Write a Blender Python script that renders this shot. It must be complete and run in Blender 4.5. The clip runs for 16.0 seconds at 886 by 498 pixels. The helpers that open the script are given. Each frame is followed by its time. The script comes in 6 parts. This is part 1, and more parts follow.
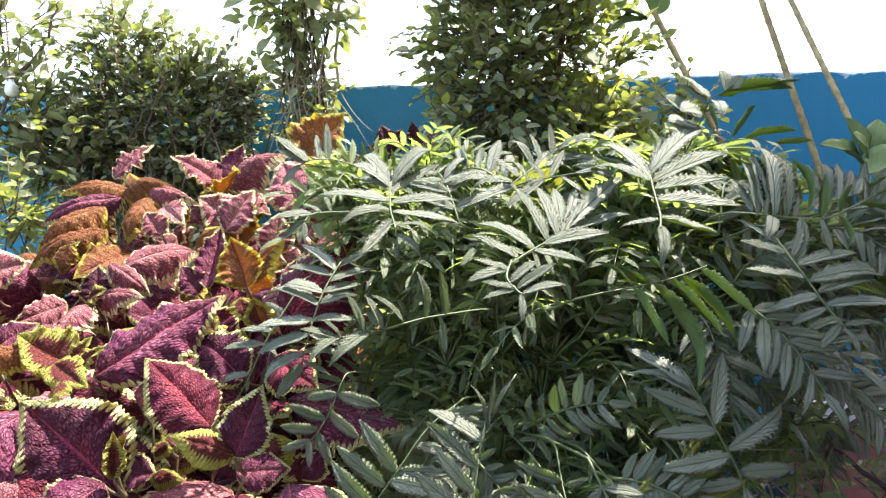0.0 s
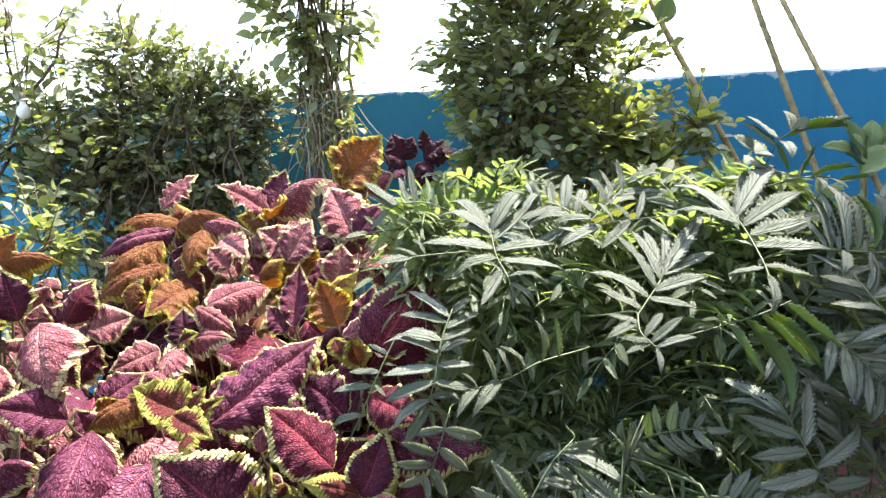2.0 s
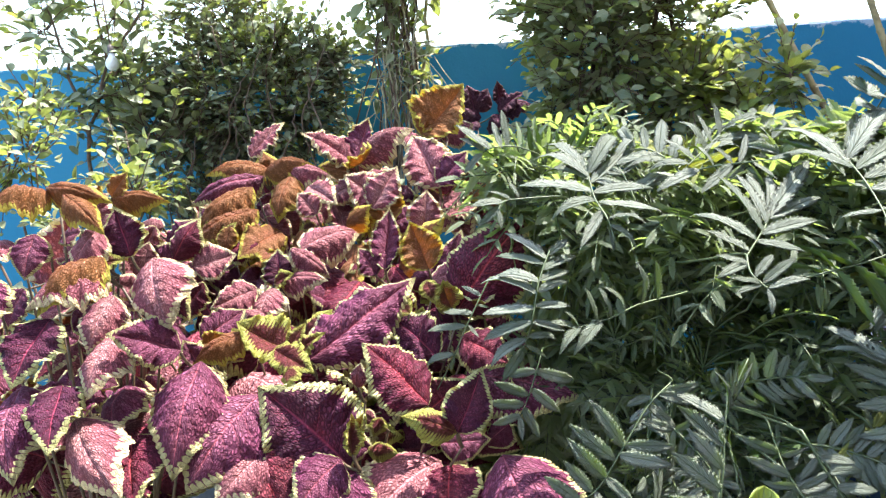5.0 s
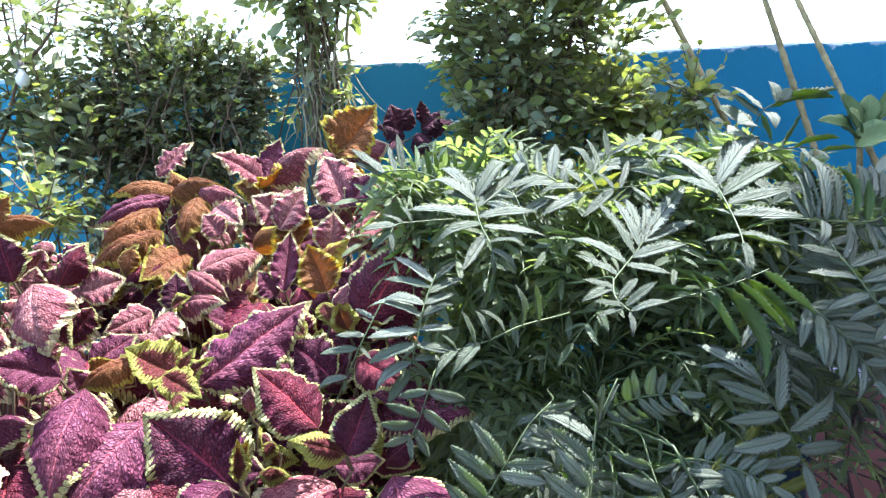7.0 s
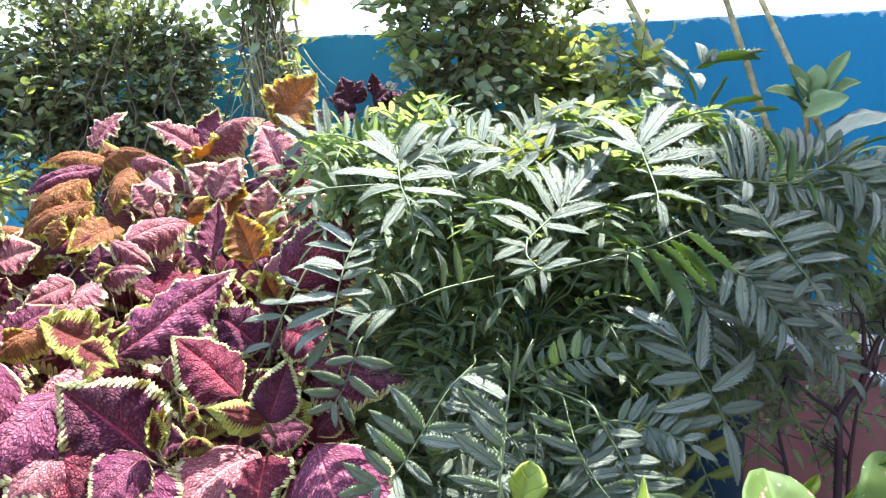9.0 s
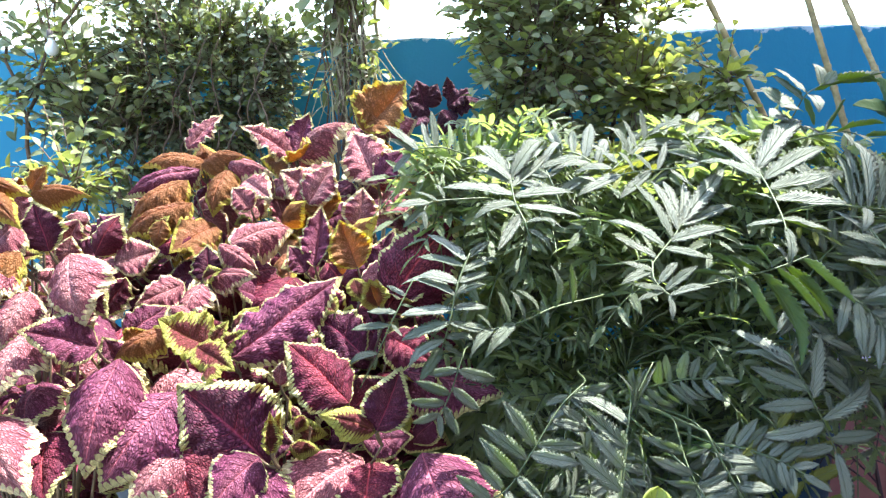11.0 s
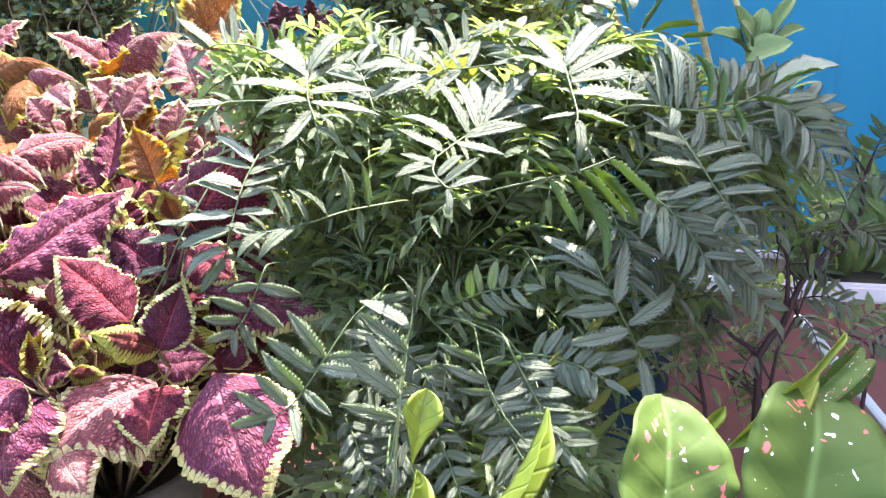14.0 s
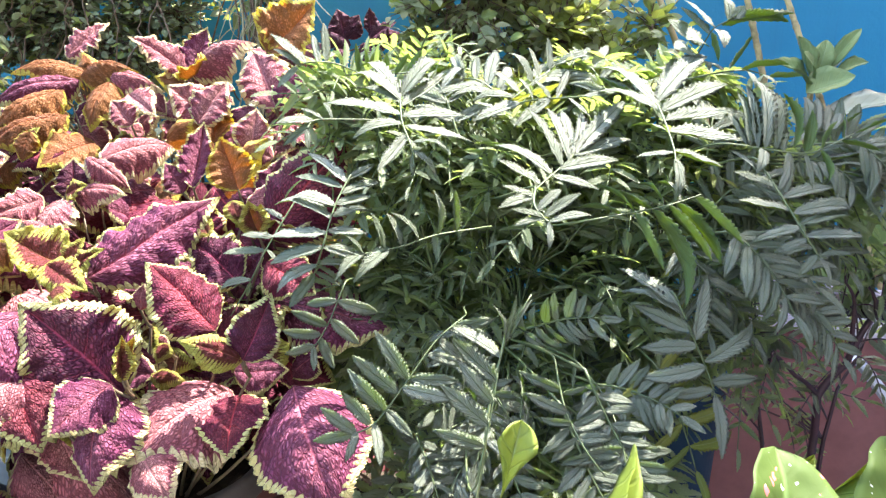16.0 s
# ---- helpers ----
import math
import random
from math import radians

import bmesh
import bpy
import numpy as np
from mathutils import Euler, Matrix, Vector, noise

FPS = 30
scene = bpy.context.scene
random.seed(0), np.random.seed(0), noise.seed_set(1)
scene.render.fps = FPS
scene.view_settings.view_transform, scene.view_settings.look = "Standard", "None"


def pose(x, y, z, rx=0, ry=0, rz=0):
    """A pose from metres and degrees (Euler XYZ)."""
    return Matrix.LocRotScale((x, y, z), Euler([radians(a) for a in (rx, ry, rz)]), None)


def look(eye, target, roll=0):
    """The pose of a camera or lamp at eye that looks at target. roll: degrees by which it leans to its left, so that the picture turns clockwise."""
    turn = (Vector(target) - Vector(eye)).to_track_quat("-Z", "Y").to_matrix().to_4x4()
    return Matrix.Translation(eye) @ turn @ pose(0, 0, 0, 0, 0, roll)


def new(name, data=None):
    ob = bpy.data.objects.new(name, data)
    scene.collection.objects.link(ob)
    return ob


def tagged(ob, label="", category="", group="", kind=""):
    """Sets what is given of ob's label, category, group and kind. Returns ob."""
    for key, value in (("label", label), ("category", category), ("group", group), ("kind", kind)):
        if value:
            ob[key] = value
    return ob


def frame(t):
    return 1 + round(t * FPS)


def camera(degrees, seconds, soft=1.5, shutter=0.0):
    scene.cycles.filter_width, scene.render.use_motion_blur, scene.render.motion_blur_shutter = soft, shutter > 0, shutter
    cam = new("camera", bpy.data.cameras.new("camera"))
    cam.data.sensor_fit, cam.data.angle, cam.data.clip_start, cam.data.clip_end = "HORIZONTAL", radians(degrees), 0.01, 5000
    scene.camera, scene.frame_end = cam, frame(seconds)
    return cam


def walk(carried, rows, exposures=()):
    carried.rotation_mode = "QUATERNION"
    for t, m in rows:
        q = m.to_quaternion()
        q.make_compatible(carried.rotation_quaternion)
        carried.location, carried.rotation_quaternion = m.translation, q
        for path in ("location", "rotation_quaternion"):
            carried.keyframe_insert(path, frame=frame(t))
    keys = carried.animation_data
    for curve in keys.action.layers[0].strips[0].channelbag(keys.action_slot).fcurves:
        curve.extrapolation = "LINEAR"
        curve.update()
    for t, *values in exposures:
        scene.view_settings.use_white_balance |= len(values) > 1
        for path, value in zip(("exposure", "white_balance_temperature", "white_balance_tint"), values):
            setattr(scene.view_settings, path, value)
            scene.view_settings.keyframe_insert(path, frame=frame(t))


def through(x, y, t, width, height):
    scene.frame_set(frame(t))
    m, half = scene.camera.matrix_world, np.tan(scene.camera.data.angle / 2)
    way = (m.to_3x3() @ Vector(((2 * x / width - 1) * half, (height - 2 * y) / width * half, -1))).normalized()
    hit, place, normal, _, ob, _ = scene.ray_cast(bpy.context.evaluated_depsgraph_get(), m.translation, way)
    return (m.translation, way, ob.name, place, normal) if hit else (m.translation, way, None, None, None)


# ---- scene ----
cam = camera(62.5, 16.0, 1.3)
METRES, EYE, TILT, LEAN, TURN = 0.9, 0.8, -4.0, 1.4, 0.0
ROWS = [
    (0, 0.0004, 0.0003, -0.0004, 0.05, 0.04, -0.03),
    (0.5, -0.0236, 0.0183, -0.0177, 0.06, -1.3, -1.96),
    (1, -0.0639, -0.0083, 0.0156, 1.8, -1.5, 0.77),
    (1.5, -0.116, -0.0187, 0.0481, -2.47, -1.04, 1.29),
    (2, -0.1478, -0.0372, 0.071, -3.46, -1.78, 1.97),
    (2.5, -0.1577, -0.0668, 0.0664, -1.33, -2.39, 0.85),
    (3, -0.1306, -0.0627, 0.069, -0.68, -3.23, 1.57),
    (3.5, -0.113, -0.0683, 0.0533, 0.57, -2.06, 3.34),
    (4, -0.1118, -0.0463, 0.0404, -0.74, -4.02, 2.49),
    (4.2, -0.1404, -0.0431, 0.0466, 0.13, -4.37, 2.39),
    (6.3, -0.2051, -0.0407, 0.0571, 0.8, -4.81, 0.67),
    (6.5, -0.1834, -0.0503, 0.0593, 0.33, -4.66, 0.17),
    (7, -0.1271, -0.0525, 0.0623, -3.02, -3.76, 1.48),
    (7.5, -0.0767, -0.0556, 0.0549, -5.21, -4.29, 1.35),
    (8, -0.0396, -0.0554, 0.043, -6.51, -5.22, 1.95),
    (8.5, -0.0309, -0.051, 0.0354, -6.94, -5.65, 2.5),
    (9, -0.0725, -0.0464, 0.0425, -5, -5.33, 1.86),
    (9.5, -0.1127, -0.0471, 0.0458, -3.44, -5.37, 0.44),
    (9.7, -0.129, -0.0485, 0.0452, -2.49, -5.8, -0.11),
    (11.8, -0.1474, -0.0422, 0.0727, -1.66, -5.36, 0.31),
    (12, -0.1214, -0.0356, 0.0609, -2.86, -6.03, 0.23),
    (12.5, -0.0691, -0.032, 0.0451, -6.19, -6.92, -0.29),
    (13, -0.0353, -0.0323, 0.0327, -7.79, -7.58, -0.66),
    (13.5, -0.0407, -0.0266, 0.025, -7.46, -8.58, -0.15),
    (14, -0.0277, -0.0108, 0.0118, -8.43, -9.37, -0.06),
    (14.5, -0.0159, 0.0106, 0.004, -9.51, -10.32, -0.69),
    (15, -0.048, 0.0046, 0.0076, -8.35, -10.25, -1.83),
    (15.5, -0.0704, -0.0004, 0.0135, -7.51, -10.02, -3.05),
    (16, -0.0887, -0.0076, 0.0306, -6.31, -9.01, -2.91),
]
walk(cam, [(t, pose(0, 0, EYE, TILT, LEAN, TURN) @ pose(METRES * x, METRES * y, METRES * z, 90 + pitch, roll, yaw)) for t, x, y, z, yaw, pitch, roll in ROWS],
     [(0.0, 1.94, 6850, 11), (1.5, 1.92, 6700, 10), (4.0, 1.84, 6500, 10), (6.5, 2.00, 5900, 8), (7.2, 1.97, 5750, 7), (8.5, 2.28, 5850, 6), (9.5, 2.30, 6150, 8), (11.8, 2.20, 6100, 8), (12.2, 2.28, 5850, 7),
      (12.5, 2.36, 5850, 7), (13.0, 2.52, 5950, 7), (13.5, 2.62, 6350, 9), (14.5, 2.70, 6600, 9), (15.0, 2.70, 6650, 9), (15.5, 2.58, 6700, 10), (16.0, 2.58, 6650, 10)])

# ---- world, sun, exposure ----
SUN_ELEVATION, SUN_AZIMUTH = 65.0, 60.0      # degrees; azimuth from +y towards +x
world = bpy.data.worlds.new("sky")
scene.world = world
world.use_nodes = True
wn, wl = world.node_tree.nodes, world.node_tree.links
sky = wn.new("ShaderNodeTexSky")
sky.sky_type, sky.sun_disc = "NISHITA", False
sky.sun_elevation, sky.sun_rotation = radians(SUN_ELEVATION), radians(SUN_AZIMUTH)
sky.air_density, sky.dust_density, sky.ozone_density = 1.2, 2.5, 1.0
wn["Background"].inputs["Strength"].default_value = 0.235
wl.new(sky.outputs["Color"], wn["Background"].inputs["Color"])
lamp = bpy.data.lights.new("sun", "SUN")
lamp.energy, lamp.angle, lamp.color = 5.6, radians(0.53), (1.0, 0.96, 0.90)
e, a = radians(SUN_ELEVATION), radians(SUN_AZIMUTH)
to_sun = Vector((math.sin(a) * math.cos(e), math.cos(a) * math.cos(e), math.sin(e)))
new("sun", lamp).matrix_world = look(to_sun * 20, (0, 0, 0))

# ---- materials ----
class Mat:
    """A node material with short calls for its nodes."""

    def __init__(self, name):
        self.m = bpy.data.materials.new(name)
        self.m.use_nodes = True
        self.n, self.l = self.m.node_tree.nodes, self.m.node_tree.links
        self.b = self.n["Principled BSDF"]

    def node(self, kind, **values):
        x = self.n.new(kind)
        for key, value in values.items():
            x.inputs[key.replace("_", " ")].default_value = value
        return x

    def join(self, out, to):
        self.l.new(out, to)

    def math(self, op, a, b=0.0, c=0.0):
        x = self.n.new("ShaderNodeMath")
        x.operation = op
        for i, v in enumerate((a, b, c)):
            if isinstance(v, (int, float)):
                x.inputs[i].default_value = v
            else:
                self.l.new(v, x.inputs[i])
        return x.outputs[0]

    def noise(self, scale, detail=3.0, rough=0.55, coord=None, dist=0.0):
        x = self.node("ShaderNodeTexNoise", Scale=scale, Detail=detail, Roughness=rough, Distortion=dist)
        if coord is None:
            coord = self.coord()
        self.l.new(coord, x.inputs["Vector"])
        return x.outputs["Fac"]

    def coord(self, which="Object"):
        return self.n.new("ShaderNodeTexCoord").outputs[which]

    def uv(self, name):
        x = self.n.new("ShaderNodeUVMap")
        x.uv_map = name
        s = self.n.new("ShaderNodeSeparateXYZ")
        self.l.new(x.outputs["UV"], s.inputs[0])
        return s.outputs["X"], s.outputs["Y"]

    def random(self):
        return self.n.new("ShaderNodeObjectInfo").outputs["Random"]

    def island(self):
        return self.n.new("ShaderNodeNewGeometry").outputs["Random Per Island"]

    def mix(self, fac, a, b):
        x = self.n.new("ShaderNodeMix")
        x.data_type = "RGBA"
        x.clamp_factor = True
        for v, s in ((fac, x.inputs["Factor"]), (a, x.inputs[6]), (b, x.inputs[7])):
            if isinstance(v, (int, float)):
                s.default_value = v
            elif isinstance(v, tuple):
                s.default_value = (*v, 1.0)
            else:
                self.l.new(v, s)
        return x.outputs[2]

    def step(self, v, lo, hi):
        x = self.n.new("ShaderNodeMapRange")
        x.interpolation_type = "SMOOTHSTEP"
        self.l.new(v, x.inputs["Value"])
        for i, key in ((lo, "From Min"), (hi, "From Max")):
            x.inputs[key].default_value = i
        return x.outputs["Result"]

    def bump(self, height, strength, distance):
        x = self.node("ShaderNodeBump", Strength=strength, Distance=distance)
        self.l.new(height, x.inputs["Height"])
        self.l.new(x.outputs["Normal"], self.b.inputs["Normal"])
        return x.outputs["Normal"]

    def set(self, colour, rough=0.6, spec=0.5, metal=0.0, sheen=0.0):
        for v, key in ((colour, "Base Color"), (rough, "Roughness"), (spec, "Specular IOR Level"), (metal, "Metallic"), (sheen, "Sheen Weight")):
            s = self.b.inputs[key]
            if isinstance(v, (int, float)):
                s.default_value = v
            elif isinstance(v, tuple):
                s.default_value = (*v, 1.0)
            else:
                self.l.new(v, s)
        return self

    def thin(self, colour, amount, normal=None):
        """Lets light through, as a leaf does."""
        t = self.n.new("ShaderNodeBsdfTranslucent")
        if isinstance(colour, tuple):
            t.inputs["Color"].default_value = (*colour, 1.0)
        else:
            self.l.new(colour, t.inputs["Color"])
        if normal is not None:
            self.l.new(normal, t.inputs["Normal"])
        x = self.n.new("ShaderNodeMixShader")
        x.inputs[0].default_value = amount
        self.l.new(self.b.outputs[0], x.inputs[1])
        self.l.new(t.outputs[0], x.inputs[2])
        self.l.new(x.outputs[0], self.n["Material Output"].inputs["Surface"])
        return self


def veins(m, pairs, slant):
    """Height of a leaf blade: midrib and side veins sunk, the fields between them puffed. u runs base to tip, v across from -1 to 1."""
    u, v = m.uv("blade")
    av = m.math("ABSOLUTE", v)
    ph = m.math("SUBTRACT", m.math("MULTIPLY", u, float(pairs)), m.math("MULTIPLY", av, slant))
    saw = m.math("ABSOLUTE", m.math("SUBTRACT", m.math("FRACT", ph), 0.5))       # 0.5 on a side vein
    side = m.step(saw, 0.36, 0.5)
    mid = m.step(av, 0.10, 0.0)
    return u, av, side, mid


VEINS, VEIN_SLANT = 7.5, 2.0          # side veins of a coleus blade, and how far they run forward


def coleus_blade(name, field, glow, rib, edge, edge_width, rough=0.56, through=(0.55, 0.06, 0.10), amount=0.25):
    """A quilted blade: dark furrows along side veins and cross veins, their crease shade put into the colour, puffed
    fields between them, a pale beaded margin.
    """
    m = Mat(name)
    u, v = m.uv("blade")
    av = m.math("ABSOLUTE", v)
    ex, tooth = m.uv("rim")
    r = m.random()
    flat = m.n.new("ShaderNodeCombineXYZ")
    m.join(u, flat.inputs[0])
    m.join(m.math("MULTIPLY", v, 0.3), flat.inputs[1])
    m.join(m.math("MULTIPLY", r, 9.0), flat.inputs[2])
    blot = m.noise(5.0, 4.0, 0.6, flat.outputs[0])
    fine = m.noise(30.0, 3.0, 0.6, flat.outputs[0])
    wob = m.math("MULTIPLY", m.math("SUBTRACT", fine, 0.5), 0.35)
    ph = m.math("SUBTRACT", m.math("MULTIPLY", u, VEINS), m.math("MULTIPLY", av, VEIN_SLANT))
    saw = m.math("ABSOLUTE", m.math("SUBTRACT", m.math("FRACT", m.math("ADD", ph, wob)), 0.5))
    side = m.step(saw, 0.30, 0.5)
    shear = m.n.new("ShaderNodeCombineXYZ")
    m.join(m.math("ADD", m.math("MULTIPLY", ph, 3.8), m.math("MULTIPLY", fine, 0.8)), shear.inputs[0])
    m.join(m.math("ADD", m.math("MULTIPLY", v, 11.5), m.math("MULTIPLY", blot, 1.5)), shear.inputs[1])
    m.join(m.math("MULTIPLY", r, 9.0), shear.inputs[2])
    net = m.n.new("ShaderNodeTexVoronoi")
    net.feature = "DISTANCE_TO_EDGE"
    net.inputs["Scale"].default_value = 1.0
    m.join(shear.outputs[0], net.inputs["Vector"])
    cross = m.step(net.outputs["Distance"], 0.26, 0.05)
    mid = m.step(av, 0.05, 0.0)
    bead = m.math("POWER", m.math("ABSOLUTE", m.math("SINE", m.math("MULTIPLY", tooth, math.pi))), 0.5)
    reach = m.math("MULTIPLY", m.math("ADD", 0.08, m.math("MULTIPLY", bead, 1.0)), edge_width)
    reach = m.math("MULTIPLY", reach, m.math("ADD", 0.30, m.math("MULTIPLY", blot, 1.4)))
    past = m.math("ADD", m.math("SUBTRACT", ex, reach), m.math("MULTIPLY", m.math("SUBTRACT", fine, 0.5), edge_width * 0.7))
    margin = m.step(past, edge_width * 0.16, -edge_width * 0.10)
    centre = m.step(m.math("ADD", av, m.math("MULTIPLY", blot, 0.5)), 0.95, 0.25)
    col = m.mix(m.math("MULTIPLY", centre, m.math("ADD", 0.35, m.math("MULTIPLY", r, 0.65))), field, glow)
    col = m.mix(m.math("MULTIPLY", m.step(blot, 0.35, 0.7), 0.5), col, tuple(c * 0.5 for c in field))
    col = m.mix(m.math("MULTIPLY", m.step(m.noise(2.0, 2.0, 0.5, flat.outputs[0]), 0.48, 0.66), 0.35), col, tuple(0.6 * c + d for c, d in zip(field, (0.07, 0.035, 0.0))))
    # dark vein tint, with the shade in the creases painted into the same colour
    vein_shade = m.math("MAXIMUM", side, m.math("MULTIPLY", cross, 0.9))
    col = m.mix(m.math("MULTIPLY", vein_shade, 0.85), col, tuple(c * 0.22 for c in field))
    thread = m.math("MULTIPLY", m.step(saw, 0.455, 0.5), m.step(av, 0.75, 0.1))
    col = m.mix(m.math("MULTIPLY", thread, 0.6), col, rib)
    col = m.mix(m.math("MULTIPLY", mid, 0.85), col, rib)
    notch = m.step(bead, 0.55, 0.25)
    rim = m.mix(m.math("MULTIPLY", m.step(fine, 0.40, 0.7), 0.75), edge, tuple(c * 0.5 for c in edge))
    rim = m.mix(m.math("MULTIPLY", notch, 0.7), rim, tuple(0.5 * c + 0.15 * e for c, e in zip(field, edge)))
    col = m.mix(margin, col, rim)
    h = m.math("SUBTRACT", m.math("MULTIPLY", fine, 0.25), m.math("ADD", m.math("MULTIPLY", side, 0.5), m.math("ADD", m.math("MULTIPLY", cross, 1.0), m.math("MULTIPLY", mid, 0.8))))
    nrm = m.bump(h, 1.0, 0.0017)
    m.set(col, m.math("ADD", rough, m.math("MULTIPLY", blot, 0.12)), 0.16)
    return m.thin(m.mix(margin, m.mix(0.5, col, through), (0.85, 0.70, 0.10)), amount, nrm).m


def leaf_green(name, low, high, through_col, amount, rough, spec, pairs=9, slant=3.0, depth=0.0010, obj_random=True, rib=(0.25, 0.32, 0.16), ridged=0.0):
    m = Mat(name)
    u, av, side, mid = veins(m, pairs, slant)
    r = m.random() if obj_random else m.island()
    blot = m.noise(6.0, 4.0, 0.6, m.coord("UV"))
    col = m.mix(r, low, high)
    col = m.mix(m.math("MULTIPLY", blot, 0.5), col, tuple(c * 0.55 for c in low))
    col = m.mix(m.math("MULTIPLY", m.math("MAXIMUM", mid, m.math("MULTIPLY", side, 0.25)), 0.6), col, rib)
    h = m.math("SUBTRACT", m.math("MULTIPLY", blot, 0.4), m.math("ADD", m.math("MULTIPLY", side, 0.7), mid))
    if ridged:
        # deeply pressed side veins, ridged between
        tooth = m.math("ABSOLUTE", m.math("SUBTRACT", m.math("FRACT", m.math("SUBTRACT", m.math("MULTIPLY", u, 12.0), m.math("MULTIPLY", av, 5.0))), 0.5))
        h = m.math("SUBTRACT", h, m.math("MULTIPLY", tooth, ridged))
        col = m.mix(m.math("MULTIPLY", m.step(tooth, 0.22, 0.5), 0.48), col, rib)
    nrm = m.bump(h, 0.9 if ridged else 0.7, depth)
    m.set(col, m.math("ADD", rough, m.math("MULTIPLY", blot, 0.18)), spec)
    return m.thin(m.mix(r, through_col, tuple(c * 0.7 for c in through_col)), amount, nrm).m


def stem_mat(name, low, high, rough=0.55, scale=60.0):
    m = Mat(name)
    n = m.noise(scale, 5.0, 0.65)
    m.set(m.mix(m.step(n, 0.3, 0.7), low, high), rough)
    m.bump(m.noise(scale * 4, 4.0), 0.5, 0.001)
    return m.m


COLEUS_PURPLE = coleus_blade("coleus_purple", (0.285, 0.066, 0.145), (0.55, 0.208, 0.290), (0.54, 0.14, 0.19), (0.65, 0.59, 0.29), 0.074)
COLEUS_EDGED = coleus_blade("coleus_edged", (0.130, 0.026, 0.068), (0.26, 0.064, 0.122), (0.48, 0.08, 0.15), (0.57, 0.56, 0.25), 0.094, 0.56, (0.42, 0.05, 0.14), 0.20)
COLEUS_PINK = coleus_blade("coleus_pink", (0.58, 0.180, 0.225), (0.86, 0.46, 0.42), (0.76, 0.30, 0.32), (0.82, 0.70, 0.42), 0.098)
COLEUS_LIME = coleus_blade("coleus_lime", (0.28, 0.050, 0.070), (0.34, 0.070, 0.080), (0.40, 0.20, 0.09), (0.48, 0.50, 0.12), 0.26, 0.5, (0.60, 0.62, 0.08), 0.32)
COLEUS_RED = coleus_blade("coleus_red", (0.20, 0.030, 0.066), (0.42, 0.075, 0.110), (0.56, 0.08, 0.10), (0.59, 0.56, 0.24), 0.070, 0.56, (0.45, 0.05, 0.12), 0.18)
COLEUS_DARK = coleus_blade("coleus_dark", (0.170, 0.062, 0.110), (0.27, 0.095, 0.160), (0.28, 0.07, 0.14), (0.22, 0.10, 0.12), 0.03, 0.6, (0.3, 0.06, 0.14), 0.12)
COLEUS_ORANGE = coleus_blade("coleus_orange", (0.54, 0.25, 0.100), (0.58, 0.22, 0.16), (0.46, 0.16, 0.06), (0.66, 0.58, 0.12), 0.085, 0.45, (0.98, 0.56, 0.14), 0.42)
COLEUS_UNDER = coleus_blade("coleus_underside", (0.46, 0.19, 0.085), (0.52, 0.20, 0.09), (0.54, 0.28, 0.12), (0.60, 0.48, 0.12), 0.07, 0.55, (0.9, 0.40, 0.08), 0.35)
MARIGOLD_TOP = leaf_green("marigold_leaf", (0.142, 0.166, 0.122), (0.325, 0.350, 0.282), (0.48, 0.60, 0.09), 0.22, 0.58, 0.36, 9, 2.6, 0.0013, True, (0.05, 0.07, 0.04), 0.60)
MARIGOLD_UNDER = leaf_green("marigold_leaf_underside", (0.075, 0.13, 0.045), (0.10, 0.16, 0.05), (0.44, 0.62, 0.06), 0.45, 0.5, 0.4, 10, 3.2)
MARIGOLD_MASS = leaf_green("marigold_inner_leaf", (0.108, 0.142, 0.078), (0.325, 0.358, 0.250), (0.50, 0.66, 0.13), 0.40, 0.44, 0.50, 9, 2.6, 0.0010, False, (0.05, 0.08, 0.035), 0.28)
MARIGOLD_OLD = leaf_green("marigold_old_leaf", (0.13, 0.17, 0.03), (0.22, 0.21, 0.03), (0.45, 0.48, 0.05), 0.25, 0.5, 0.4, 10, 3.2)
HEDGE_LEAF = leaf_green("climber_leaf", (0.130, 0.152, 0.080), (0.380, 0.392, 0.240), (0.42, 0.52, 0.10), 0.17, 0.42, 0.5, 6, 2.0, 0.0008, False)
CREEPER_LEAF = leaf_green("creeper_leaf", (0.125, 0.148, 0.072), (0.380, 0.380, 0.210), (0.48, 0.56, 0.10), 0.26, 0.42, 0.5, 6, 2.0, 0.0008, False)
YOUNG_LEAF = leaf_green("young_leaf", (0.15, 0.20, 0.050), (0.24, 0.28, 0.075), (0.55, 0.62, 0.10), 0.35, 0.45, 0.4, 6, 2.0, 0.0008, False)
SUCCULENT_LEAF = leaf_green("milkweed_leaf", (0.17, 0.24, 0.085), (0.22, 0.29, 0.11), (0.3, 0.42, 0.1), 0.18, 0.5, 0.4, 7, 2.0)
PALE_LEAF = leaf_green("pale_leaf", (0.50, 0.50, 0.36), (0.55, 0.53, 0.40), (0.6, 0.6, 0.4), 0.2, 0.5, 0.4, 7, 2.0)
STEM_GREEN = stem_mat("green_stem", (0.050, 0.075, 0.028), (0.095, 0.120, 0.045))
STEM_PALE = stem_mat("pale_green_stem", (0.12, 0.145, 0.060), (0.21, 0.24, 0.11))
STEM_COLEUS = stem_mat("coleus_stem", (0.075, 0.05, 0.03), (0.14, 0.10, 0.05))
STEM_DARK = stem_mat("maroon_stem", (0.020, 0.006, 0.010), (0.045, 0.011, 0.020), 0.5)
STEM_BROWN = stem_mat("brown_vine", (0.07, 0.042, 0.028), (0.17, 0.11, 0.07), 0.8)
STEM_DRY = stem_mat("dry_vine", (0.26, 0.22, 0.13), (0.40, 0.36, 0.22), 0.85)
